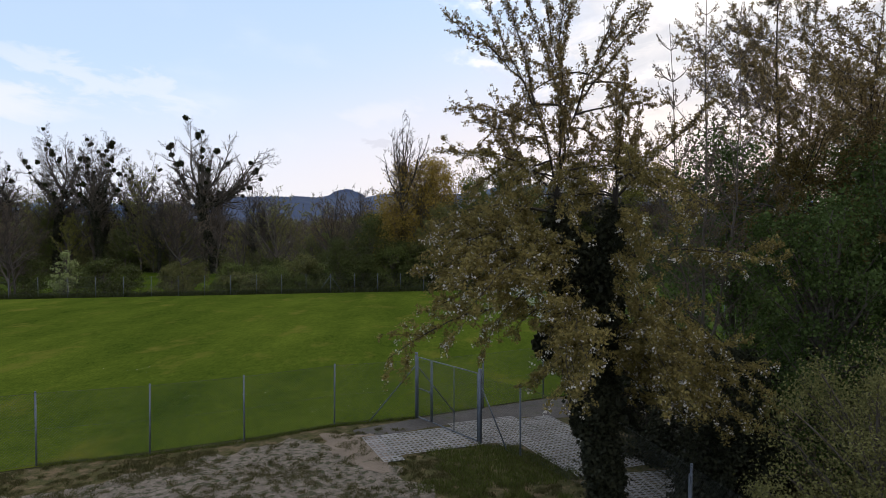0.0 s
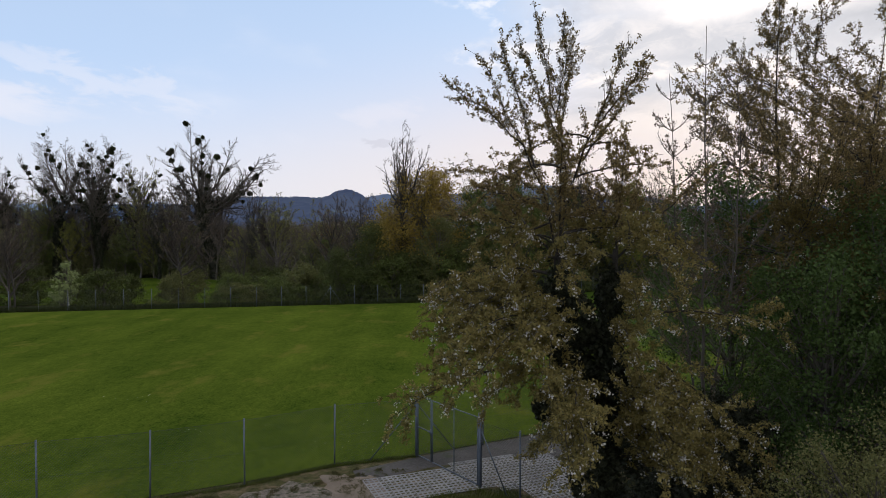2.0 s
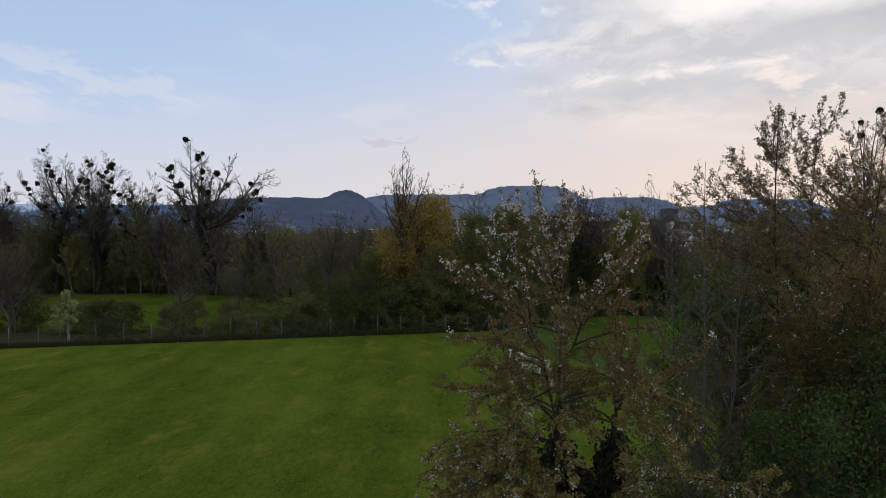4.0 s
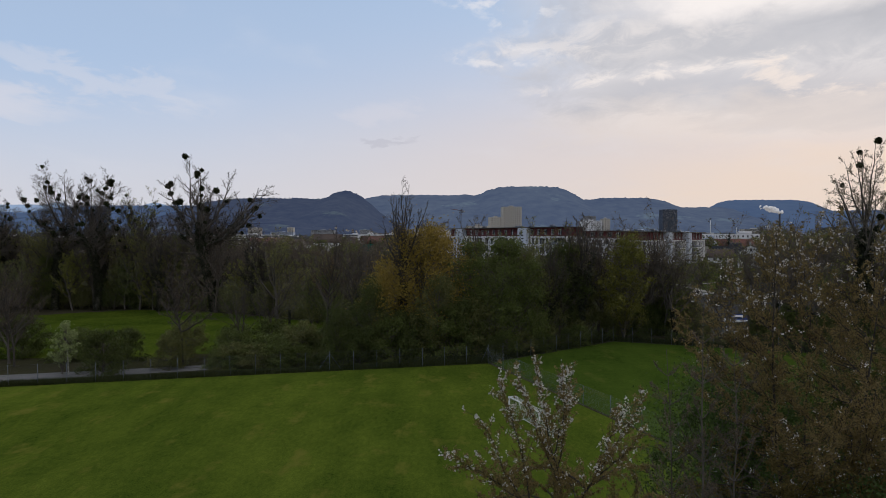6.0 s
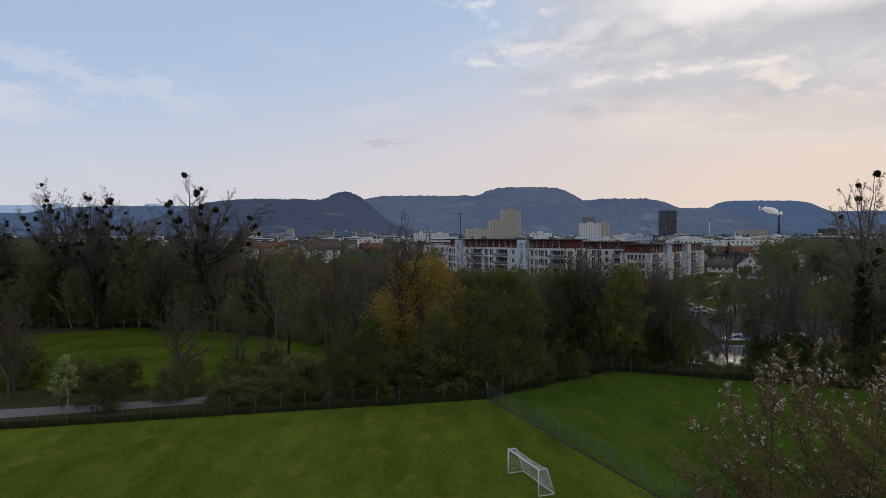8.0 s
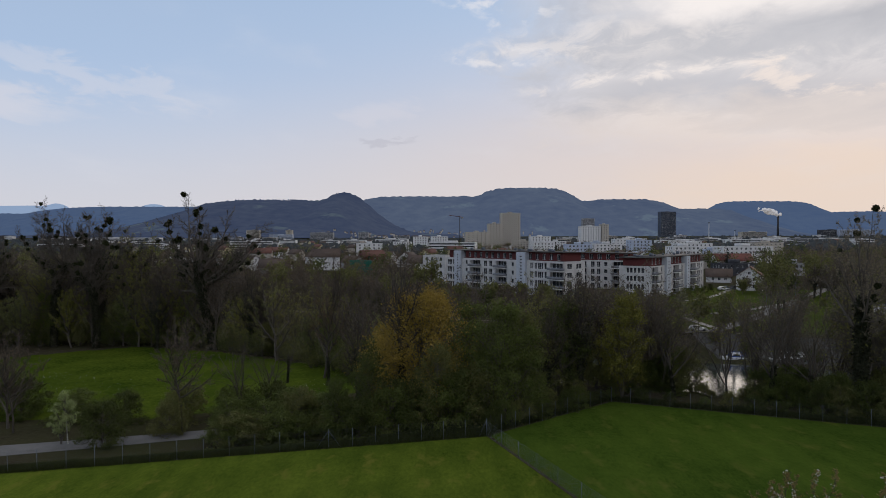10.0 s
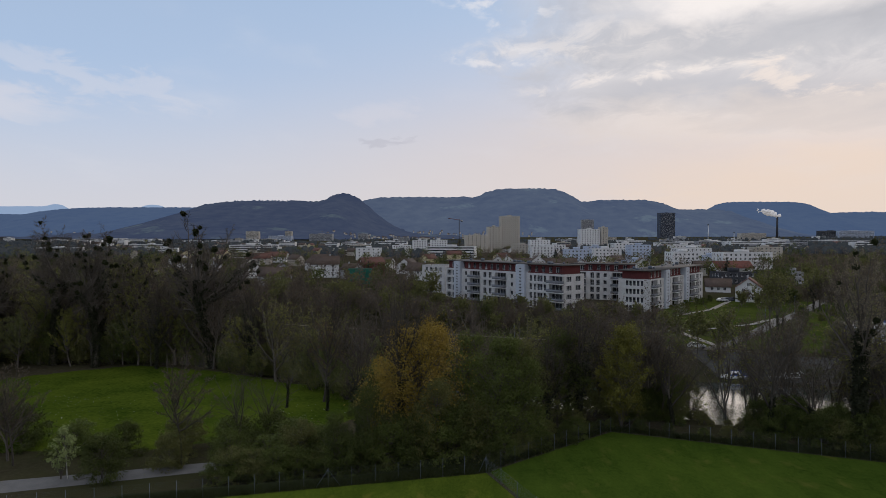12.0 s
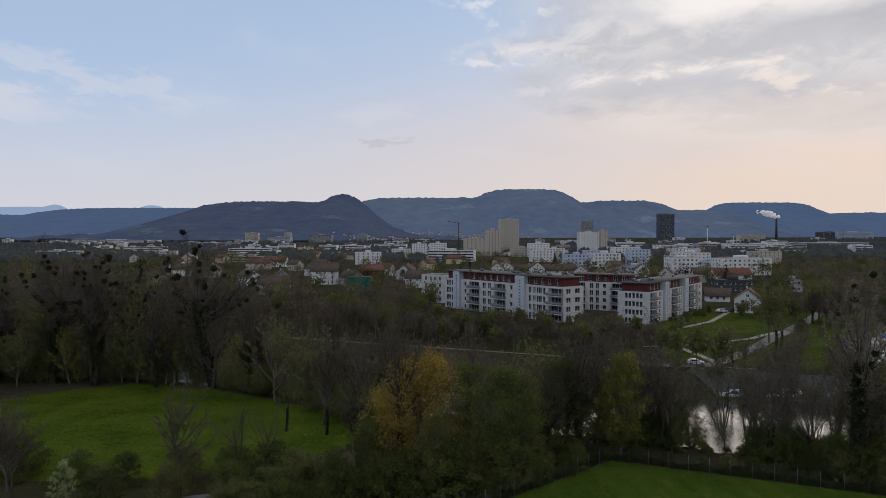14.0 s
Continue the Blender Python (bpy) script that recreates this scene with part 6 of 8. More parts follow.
def build_goal():
    t = thing("football_goal", "white football goal with a netted frame on the grass", "goal")
    A, B = np.array((5.37, 52.4, 0)), np.array((7.1, 47.7, 0))
    d = (B - A) / np.linalg.norm(B - A)
    back = np.array((-d[1], d[0], 0)) * 1.0
    if back[0] < 0:
        back = -back
    z = np.array((0, 0, 1.0))
    for p in (A, B):
        part("goal_post", bar(p, p + z * 2.0, 0.055, 8, WHITE_METAL), t)
        part("top_bar", bar(p + z * 2.0, p + z * 2.0 + back * 0.7, 0.03, 6, WHITE_METAL), t)
        part("back_stay", bar(p + z * 2.0 + back * 0.7, p + back * 1.35 + z * 0.04, 0.03, 6, WHITE_METAL), t)
        part("ground_bar", bar(p + z * 0.04, p + back * 1.35 + z * 0.04, 0.03, 6, WHITE_METAL), t)
    part("crossbar", bar(A + z * 2.0 - d * 0.05, B + z * 2.0 + d * 0.05, 0.055, 8, WHITE_METAL), t)
    part("ground_bar", bar(A + back * 1.35 + z * 0.04, B + back * 1.35 + z * 0.04, 0.03, 6, WHITE_METAL), t)
    s = Solid()
    w = np.linalg.norm(B - A)
    sag = lambda u: 0.18 * math.sin(math.pi * u / w)
    for u in np.arange(0, w + 0.01, 0.14):
        p = A + d * u
        s.tube([p + z * (2.0), p + z * (2.0 - sag(u) * 0.6) + back * 0.7, p + back * (1.15 - sag(u)) + z * 0.9, p + back * 1.33 + z * 0.05], 0.006, 3, caps=False)
    for q in np.linspace(0, 1, 18):
        pts = []
        for u in np.linspace(0, w, 12):
            p = A + d * u
            if q < 0.3:
                pts.append(p + z * (2.0 - sag(u) * 0.6 * q / 0.3) + back * 0.7 * q / 0.3)
            else:
                v = (q - 0.3) / 0.7
                pts.append(p + z * ((2.0 - sag(u) * 0.6) * (1 - v) + 0.05 * v) + back * (0.7 + 0.63 * v - sag(u) * math.sin(math.pi * v)))
        s.tube(pts, 0.006, 3, caps=False)
    for p in (A, B):
        for q in np.arange(0.1, 2.0, 0.14):
            s.tube([p + z * q, p + z * q + back * (0.7 + 0.65 * (2.0 - q) / 2.0)], 0.006, 3, caps=False)
        for q in np.arange(0.12, 1.3, 0.14):
            s.tube([p + back * q + z * 0.05, p + back * q + z * (2.0 if q < 0.7 else 2.0 - (q - 0.7) / 0.65 * 2.0)], 0.006, 3, caps=False)
    part("goal_net", s.mesh("goal_net", NET), t, "white cord net")
    return t


build_goal()

# ---- buildings ----


def facade(s, origin, along, inward, width, z0, z1, holes, slot=0, deep=0.22):
    """A wall face with openings: outer skin, and the reveals of each opening."""
    o, a, n, up = np.array(origin, float), np.array(along, float), np.array(inward, float), np.array((0, 0, 1.0))
    deep_usual = deep
    us = sorted({0.0, width, *[h[0] for h in holes], *[h[1] for h in holes]})
    zs = sorted({z0, z1, *[h[2] for h in holes], *[h[3] for h in holes]})
    P = lambda u, z, d=0.0: o + a * u + up * z + n * d
    for u0, u1 in zip(us, us[1:]):
        solid_from = None
        for q0, q1 in zip(zs, zs[1:]):
            mu, mz = (u0 + u1) / 2, (q0 + q1) / 2
            inside = any(h[0] < mu < h[1] and h[2] < mz < h[3] for h in holes)
            if not inside and solid_from is None:
                solid_from = q0
            if inside and solid_from is not None:
                s.quad(P(u0, solid_from), P(u1, solid_from), P(u1, q0), P(u0, q0), slot)
                solid_from = None
        if solid_from is not None:
            s.quad(P(u0, solid_from), P(u1, solid_from), P(u1, z1), P(u0, z1), slot)
    for u0, u1, q0, q1, *more in holes:
        deep = more[1] if len(more) > 1 else deep_usual
        for c in (((u0, q0), (u1, q0)), ((u1, q0), (u1, q1)), ((u1, q1), (u0, q1)), ((u0, q1), (u0, q0))):
            (ua, za), (ub, zb) = c
            s.quad(P(ua, za), P(ua, za, deep), P(ub, zb, deep), P(ub, zb), slot)


WINDOWS = {}


def window_mesh(w, h, panes, frame=RENDER_WHITE):
    key = (round(w, 2), round(h, 2), panes, frame.name)
    if key not in WINDOWS:
        # one piece: a frame grid whose panes are set back behind it
        t = min(0.07, w * 0.12)
        edges = [-w / 2]
        for k in range(panes):
            a = -w / 2 + (w - t) * k / panes
            edges += [a + t, a + (w - t) / panes]
        edges.append(w / 2)
        zs = [0, t, h - t, h]
        vid, v, f, slot = {}, [], [], []

        def at(x, y, z):
            key3 = (round(x, 4), round(y, 4), round(z, 4))
            if key3 not in vid:
                vid[key3] = len(v)
                v.append(key3)
            return vid[key3]

        for i in range(len(edges) - 1):
            for j in range(3):
                x0, x1, z0, z1 = edges[i], edges[i + 1], zs[j], zs[j + 1]
                if i % 2 and j == 1:
                    f.append((at(x0, 0.05, z0), at(x1, 0.05, z0), at(x1, 0.05, z1), at(x0, 0.05, z1)))
                    slot.append(1)
                    for (xa, za), (xb, zb) in (((x0, z0), (x1, z0)), ((x1, z0), (x1, z1)), ((x1, z1), (x0, z1)), ((x0, z1), (x0, z0))):
                        f.append((at(xa, 0, za), at(xb, 0, zb), at(xb, 0.05, zb), at(xa, 0.05, za)))
                        slot.append(0)
                else:
                    f.append((at(x0, 0, z0), at(x1, 0, z0), at(x1, 0, z1), at(x0, 0, z1)))
                    slot.append(0)
        WINDOWS[key] = mesh_of("window", v, f, [frame, GLASS], slot)
    return WINDOWS[key]


def put_window(parent, origin, along, inward, u0, u1, z0, z1, panes, deep=0.16, frame=RENDER_WHITE, name="window"):
    o, a, n = np.array(origin, float), np.array(along, float), np.array(inward, float)
    p = o + a * (u0 + u1) / 2 + n * deep
    ang = math.atan2(a[1], a[0])
    return part(name, window_mesh(u1 - u0, z1 - z0, panes, frame), parent, m=Matrix.Translation((p[0], p[1], z0)) @ Matrix.Rotation(ang, 4, "Z"))


def rows_of(cols, storeys, sh, sill, tall, z_first=0.0):
    """Window openings: cols of (middle, width, panes) on every storey."""
    return [(u - w / 2, u + w / 2, z_first + k * sh + sill, z_first + k * sh + sill + tall, p) for u, w, p in cols for k in range(storeys)]


def shell(t, L, W, tall, wall_mat, sides, base=-1.5, name="wall"):
    """Four walls with openings; sides: front, right, back, left lists of openings."""
    frames = [((-L / 2, -W / 2, 0), (1, 0, 0), (0, 1, 0), L), ((L / 2, -W / 2, 0), (0, 1, 0), (-1, 0, 0), W),
              ((L / 2, W / 2, 0), (-1, 0, 0), (0, -1, 0), L), ((-L / 2, W / 2, 0), (0, -1, 0), (1, 0, 0), W)]
    s = Solid()
    for (o, a, n, width), holes in zip(frames, sides):
        facade(s, o, a, n, width, base, tall, [h for h in holes])
        for h in holes:
            put_window(t, o, a, n, *h[:5], deep=h[5] - 0.06 if len(h) > 5 else 0.16)
    part(name, s.mesh("wall", wall_mat), t)


def even(n, width, w, panes=2, margin=1.2):
    if n <= 0:
        return []
    gap = (width - 2 * margin) / n
    return [(margin + gap * (k + 0.5), min(w, gap * 0.8), panes) for k in range(n)]


def at_place(x, y, turn, z=None):
    return Matrix.Translation((x, y, float(height(x, y)) if z is None else z)) @ Matrix.Rotation(radians(turn), 4, "Z")


def flat_block(label, x, y, turn, L, W, storeys, wall, cols=6, side_cols=3, sh=2.9, win=(1.4, 1.5), ribbon=False, roof_box=True, z=None, group="", name="apartment_block"):
    """A flat-roofed block with window rows, parapet and roof house."""
    t = thing(name, label, "building", at_place(x, y, turn, z), group)
    tall = storeys * sh + 0.5
    cf = [(L / 2, L - 1.6, max(4, cols))] if ribbon else even(cols, L, win[0])
    cs = even(side_cols, W, win[0])
    side = rows_of(cs, storeys, sh, 0.9, win[1])
    o = [rows_of(cf, storeys, sh, 0.9, win[1]), side if x < 0 else [], [], side if x >= 0 else []]
    shell(t, L, W, tall, wall, o)
    r = Solid().box(-L / 2 + 0.02, L / 2 - 0.02, -W / 2 + 0.02, W / 2 - 0.02, tall - 0.35, tall - 0.25)
    part("roof", r.mesh("roof", ROOF_FLAT), t)
    if roof_box:
        part("roof_house", Solid().box(-L * 0.12, L * 0.10, -W * 0.2, W * 0.2, tall - 0.25, tall + 1.8).mesh("roof_house", wall), t)
    return t


def gable_house(label, x, y, turn, L, W, storeys, wall, roof, cols=3, pitch=0.75, z=None, group="", gable_win=True, chimney=True):
    """A house with a saddle roof, its gables towards local x ends."""
    t = thing("house", label, "house", at_place(x, y, turn, z), group)
    sh = 2.7
    tall = storeys * sh
    side = even(cols, L, 1.1)
    ends = even(2 if cols else 1, W, 1.1)
    o = [rows_of(side, storeys, sh, 0.9, 1.3), rows_of(ends, storeys, sh, 0.9, 1.3), [] if abs(turn) < 45 else rows_of(side, storeys, sh, 0.9, 1.3), rows_of(ends, storeys, sh, 0.9, 1.3)]
    shell(t, L, W, tall, wall, o)
    rise = W / 2 * pitch
    for sx in (-1, 1):
        e = sx * L / 2
        g = Solid().add([(e, -W / 2, tall), (e, W / 2, tall), (e, 0, tall + rise), (e - sx * 0.2, 0, tall + rise)], [(0, 1, 2, 3)])
        part("gable", g.mesh("gable", wall), t)
    if gable_win:
        for sx, a, n in ((1, (0, 1, 0), (-1, 0, 0)), (-1, (0, -1, 0), (1, 0, 0))):
            put_window(t, (sx * (L / 2 + 0.06), -sx * 0.5, 0), a, n, 0, 1.0, tall + rise * 0.18, tall + rise * 0.18 + 1.1, 2, 0.0)
    over, th = 0.6, 0.18
    for sy, nm in ((-1, "roof_slope"), (1, "roof_slope")):
        x0, x1 = -L / 2 - over, L / 2 + over
        e = np.array((0, sy * (W / 2 + over), tall - over * pitch + 0.02))
        r = np.array((0, 0, tall + rise + 0.02))
        v = []
        for dz in (0, th):
            v += [(x0, e[1], e[2] + dz), (x1, e[1], e[2] + dz), (x1, r[1], r[2] + dz), (x0, r[1], r[2] + dz)]
        f = [(0, 1, 2, 3), (7, 6, 5, 4), (0, 4, 5, 1), (1, 5, 6, 2), (2, 6, 7, 3), (3, 7, 4, 0)]
        part(nm, Solid().add(v, f).mesh("roof", roof), t)
    if chimney:
        part("chimney", Solid().box(L * 0.15, L * 0.15 + 0.6, 0.3, 0.9, tall + rise * 0.5, tall + rise + 0.9).mesh("chimney", RENDER_GREY), t)
    return t


BALCONY = surface("balcony_panels", (0.14, 0.145, 0.16), (0.24, 0.245, 0.26), scale=0.6, fine=8, rough=0.5)


def balcony(t, u0, u1, z, front, rail=BALCONY):
    """A projecting balcony before a recessed glazed front."""
    b = part("balcony", Solid().box(u0, u1, front - 1.3, front, z - 0.18, z).mesh("slab", RENDER_WHITE), t)
    s = Solid().box(u0, u1, front - 1.3, front - 1.26, z + 0.12, z + 0.98)
    s.box(u0, u0 + 0.04, front - 1.26, front, z + 0.12, z + 0.98).box(u1 - 0.04, u1, front - 1.26, front, z + 0.12, z + 0.98)
    part("railing", s.mesh("railing", rail), b)
    part("handrail", Solid().box(u0 - 0.02, u1 + 0.02, front - 1.33, front - 1.25, z + 1.0, z + 1.05).mesh("handrail", STEEL), b)


def apartment(label, x, y, turn, L, W, bays, end_cols, storeys=4, sh=2.9, z=None, attic_inset=1.0):
    """A white apartment house with stair towers, balconies and a red set-back attic under a wide flat roof.
    bays: (kind, start, end) along the front; kinds: window, pair, small, balcony, tower."""
    t = thing("apartment_house", label, "building", at_place(x, y, turn, z))
    tall = storeys * sh + 0.2
    front, holes, y0 = -W / 2, [], -W / 2
    for kind, a, b in bays:
        m, w = (a + b) / 2, b - a
        for k in range(storeys):
            q = k * sh
            if kind == "window":
                holes += [(m - w * 0.42, m + w * 0.10, q + 0.25, q + 2.5, 3), (m + w * 0.20, m + w * 0.44, q + 0.25, q + 2.5, 1)]
            elif kind == "pair":
                holes += [(m - w * 0.38, m - w * 0.08, q + 0.25, q + 2.5, 2), (m + w * 0.10, m + w * 0.38, q + 0.25, q + 2.5, 2)]
            elif kind == "small":
                holes += [(m - 0.7, m + 0.7, q + 0.7, q + 2.3, 1)]
            elif kind == "balcony":
                holes += [(a + 0.2, b - 0.2, q + 0.06, q + 2.5, 4, 1.5)]
    ends = rows_of(end_cols, storeys, sh, 0.6, 1.8)
    shell(t, L, W, tall, RENDER_HOUSE, [holes, ends, [], ends])
    for kind, a, b in bays:
        a, b = a - L / 2, b - L / 2
        if kind == "balcony":
            for k in range(storeys):
                balcony(t, a, b, k * sh, y0)
        elif kind == "tower":
            h = tall + sh * 0.95
            s = Solid()
            slots = [(0.0 + (b - a) * 0.36, (b - a) * 0.64, 0.9 + q * 1.12, 1.45 + q * 1.12, 1) for q in range(int((h - 1.2) / 1.12))]
            facade(s, (a, y0 - 0.9, 0), (1, 0, 0), (0, 1, 0), b - a, -1.5, h, slots, deep=0.2)
            s.quad((a, y0 - 0.9, -1.5), (a, y0 - 0.9, h), (a, y0 + 2, h), (a, y0 + 2, -1.5))
            s.quad((b, y0 - 0.9, -1.5), (b, y0 + 2, -1.5), (b, y0 + 2, h), (b, y0 - 0.9, h))
            s.quad((a, y0 - 0.9, h), (b, y0 - 0.9, h), (b, y0 + 2, h), (a, y0 + 2, h))
            tw = part("stair_tower", s.mesh("stair_tower", RENDER_PALE), t, "pale bluish stair tower")
            for q in slots:
                put_window(tw, (a, y0 - 0.9, 0), (1, 0, 0), (0, 1, 0), *q)
    # attic
    i = attic_inset
    s = Solid()
    ah = [(u, u + 1.6, tall + 0.35, tall + 2.35, 2) for u in np.arange(2.2, L - 4.5, 3.4)]
    facade(s, (-L / 2 + i, y0 + i, 0), (1, 0, 0), (0, 1, 0), L - 2 * i, tall, tall + sh - 0.1, ah)
    facade(s, (L / 2 - i, y0 + i, 0), (0, 1, 0), (-1, 0, 0), W - 2 * i, tall, tall + sh - 0.1, [])
    facade(s, (L / 2 - i, -y0 - i, 0), (-1, 0, 0), (0, -1, 0), L - 2 * i, tall, tall + sh - 0.1, [])
    facade(s, (-L / 2 + i, -y0 - i, 0), (0, -1, 0), (1, 0, 0), W - 2 * i, tall, tall + sh - 0.1, [])
    attic = part("attic", s.mesh("attic", RENDER_RED), t, "dark red set-back attic storey")
    for h in ah:
        put_window(attic, (-L / 2 + i, y0 + i, 0), (1, 0, 0), (0, 1, 0), *h)
    part("terrace_floor", Solid().box(-L / 2 + 0.03, L / 2 - 0.03, y0 + 0.03, -y0 - 0.03, tall - 0.3, tall - 0.05).mesh("terrace_floor", ROOF_FLAT), t)
    part("roof", Solid().box(-L / 2 - 0.3, L / 2 + 0.3, y0 - 0.3, -y0 + 0.3, tall + sh - 0.1, tall + sh + 0.18).mesh("roof", ROOF_FLAT), t, "wide flat roof")
    rng = np.random.default_rng(int(L))
    for k in range(int(L / 6)):
        u, v, w = rng.uniform(-L / 2 + 2, L / 2 - 2), rng.uniform(-2, 3), rng.uniform(0.5, 1.3)
        part("roof_vent", Solid().box(u, u + w, v, v + w, tall + sh + 0.18, tall + sh + 0.18 + rng.uniform(0.4, 1.1)).mesh("roof_vent", STEEL), t)
    return t


def turn_of(ax, ay, bx, by):
    return math.degrees(math.atan2(by - ay, bx - ax))


BAYS_LONG = [("window", 0.5, 6), ("tower", 6.5, 10.5), ("small", 11.5, 15), ("balcony", 15.5, 22), ("pair", 23, 29.5), ("balcony", 30.5, 37),
             ("small", 38, 42), ("tower", 43, 47.5), ("pair", 48.5, 53), ("window", 52.5, 57.5), ("balcony", 58.5, 65.5)]
BAYS_SIDE = [("balcony", 0.5, 7), ("small", 8, 12), ("tower", 13, 17), ("small", 18, 21), ("balcony", 22, 29), ("pair", 30, 34),
             ("tower", 35, 39), ("balcony", 41, 49), ("window", 50, 55), ("small", 55, 58)]
BAYS_SHORT = [("balcony", 1, 6), ("pair", 7, 12), ("small", 12, 15), ("balcony", 16, 22)]


def along_front(ax, ay, bx, by, W):
    """Middle of a house of depth W whose front runs from a to b."""
    d = np.array((bx - ax, by - ay))
    L = float(np.linalg.norm(d))
    d /= L
    back = np.array((-d[1], d[0]))
    c = np.array((ax + bx, ay + by)) / 2 + back * W / 2
    return c[0], c[1], L, turn_of(ax, ay, bx, by)


x, y, L, a = along_front(2.3, 271, 40.7, 219, 11)
apartment("long white apartment house with balconies, stair towers and dark red attic", x, y, a, L, 11, BAYS_LONG, [(3.2, 3.0, 3), (8.0, 2.6, 2)], z=3.0, sh=3.0)
x, y, L, a = along_front(69.0, 215, 105.0, 262, 11)
apartment("white apartment house at an angle with balconies and dark red attic", x, y, a, L, 11, BAYS_SIDE, [(4.2, 1.0, 1), (5.5, 1.0, 1), (6.8, 1.0, 1), (3.0, 1.0, 1), (8.1, 1.0, 1)], z=2.6, sh=2.75)
x, y, L, a = along_front(52.5, 262, 73.0, 250, 11)
apartment("white apartment house with balconies between its neighbours", x, y, a, L, 11, BAYS_SHORT, [(3, 2, 2)], z=3.0, sh=2.8)
x, y, L, a = along_front(-8.0, 292, 2.0, 284, 10)
flat_block("white end wing of the apartment house", x, y, a, L, 10, 4, RENDER_HOUSE, 4, 2, 3.0, (1.3, 1.7), z=3.0, roof_box=False)
FLATS = [
    ("tall beige tower block of flats", 96.0, 905, 26.5, 16, 17, RENDER_BEIGE, 8),
    ("stepped beige block of flats", 74.0, 900, 18.6, 16, 12, RENDER_BEIGE, 4),
    ("lower beige block of flats", 49.0, 895, 30.8, 16, 8, RENDER_BEIGE, 5),
    ("white flat-roofed block of flats", 126.0, 830, 25.7, 14, 6, RENDER_WHITE, 6),
    ("low white block of flats", 141.0, 800, 23.4, 14, 4, RENDER_WHITE, 6),
    ("long low beige block of flats", 107.0, 845, 29.1, 12, 4, RENDER_BEIGE, 7),
    ("white slab block of flats", 228.0, 1000, 31.0, 14, 11, RENDER_WHITE, 7),
    ("beige end of the slab block", 250.0, 1000, 10.3, 14, 12, RENDER_BEIGE, 2),
    ("white flat-roofed block of flats", -25.0, 800, 17.9, 12, 6, RENDER_WHITE, 5),
    ("low white block of flats", -46.0, 780, 22.8, 12, 4, RENDER_WHITE, 7),
    ("white flat-roofed block of flats", -2.0, 860, 22.2, 12, 6, RENDER_WHITE, 6),
    ("white block with dark bands", -70.0, 640, 25.3, 12, 4, RENDER_WHITE, 5),
    ("white flat-roofed block of flats", 215.0, 460, 38.0, 14, 4, RENDER_WHITE, 10),
    ("white flat-roofed block of flats", 176.0, 470, 21.8, 12, 4, RENDER_WHITE, 6),
    ("pale blue block of flats", 200.0, 480, 14.0, 12, 3, RENDER_BLUE, 4),
    ("low white block of flats", 142.0, 470, 17.8, 12, 2, RENDER_BLUE, 6),
    ("pale blue block of flats", 118.0, 560, 22.0, 12, 4, RENDER_BLUE, 6),
    ("low white block of flats", 150.0, 590, 26.0, 12, 4, RENDER_WHITE, 7),
    ("pale blue block of flats", 186.0, 610, 20.0, 12, 5, RENDER_BLUE, 5),
    ("white flat-roofed block of flats", 232.0, 600, 34.0, 12, 4, RENDER_WHITE, 8),
    ("low white block of flats", 262.0, 560, 24.0, 12, 3, RENDER_BLUE, 6),
    ("white flat-roofed block of flats", 205.0, 720, 30.0, 12, 5, RENDER_WHITE, 7),
    ("low white block of flats", 285.0, 760, 36.0, 12, 4, RENDER_WHITE, 8),
    ("pale blue block of flats", 165.0, 690, 24.0, 12, 4, RENDER_BLUE, 6),
    ("low white block of flats", 108.0, 690, 24.0, 12, 4, RENDER_WHITE, 6),
    ("beige block of flats", 320.0, 640, 30.0, 12, 4, RENDER_BEIGE, 6),
    ("grey modern house with a glazed front", 150.0, 330, 19.9, 10, 2, DARK_CLAD, 6),
    ("grey flat-roofed garage building", 180.0, 330, 6.2, 8, 2, RENDER_GREY, 2),
]
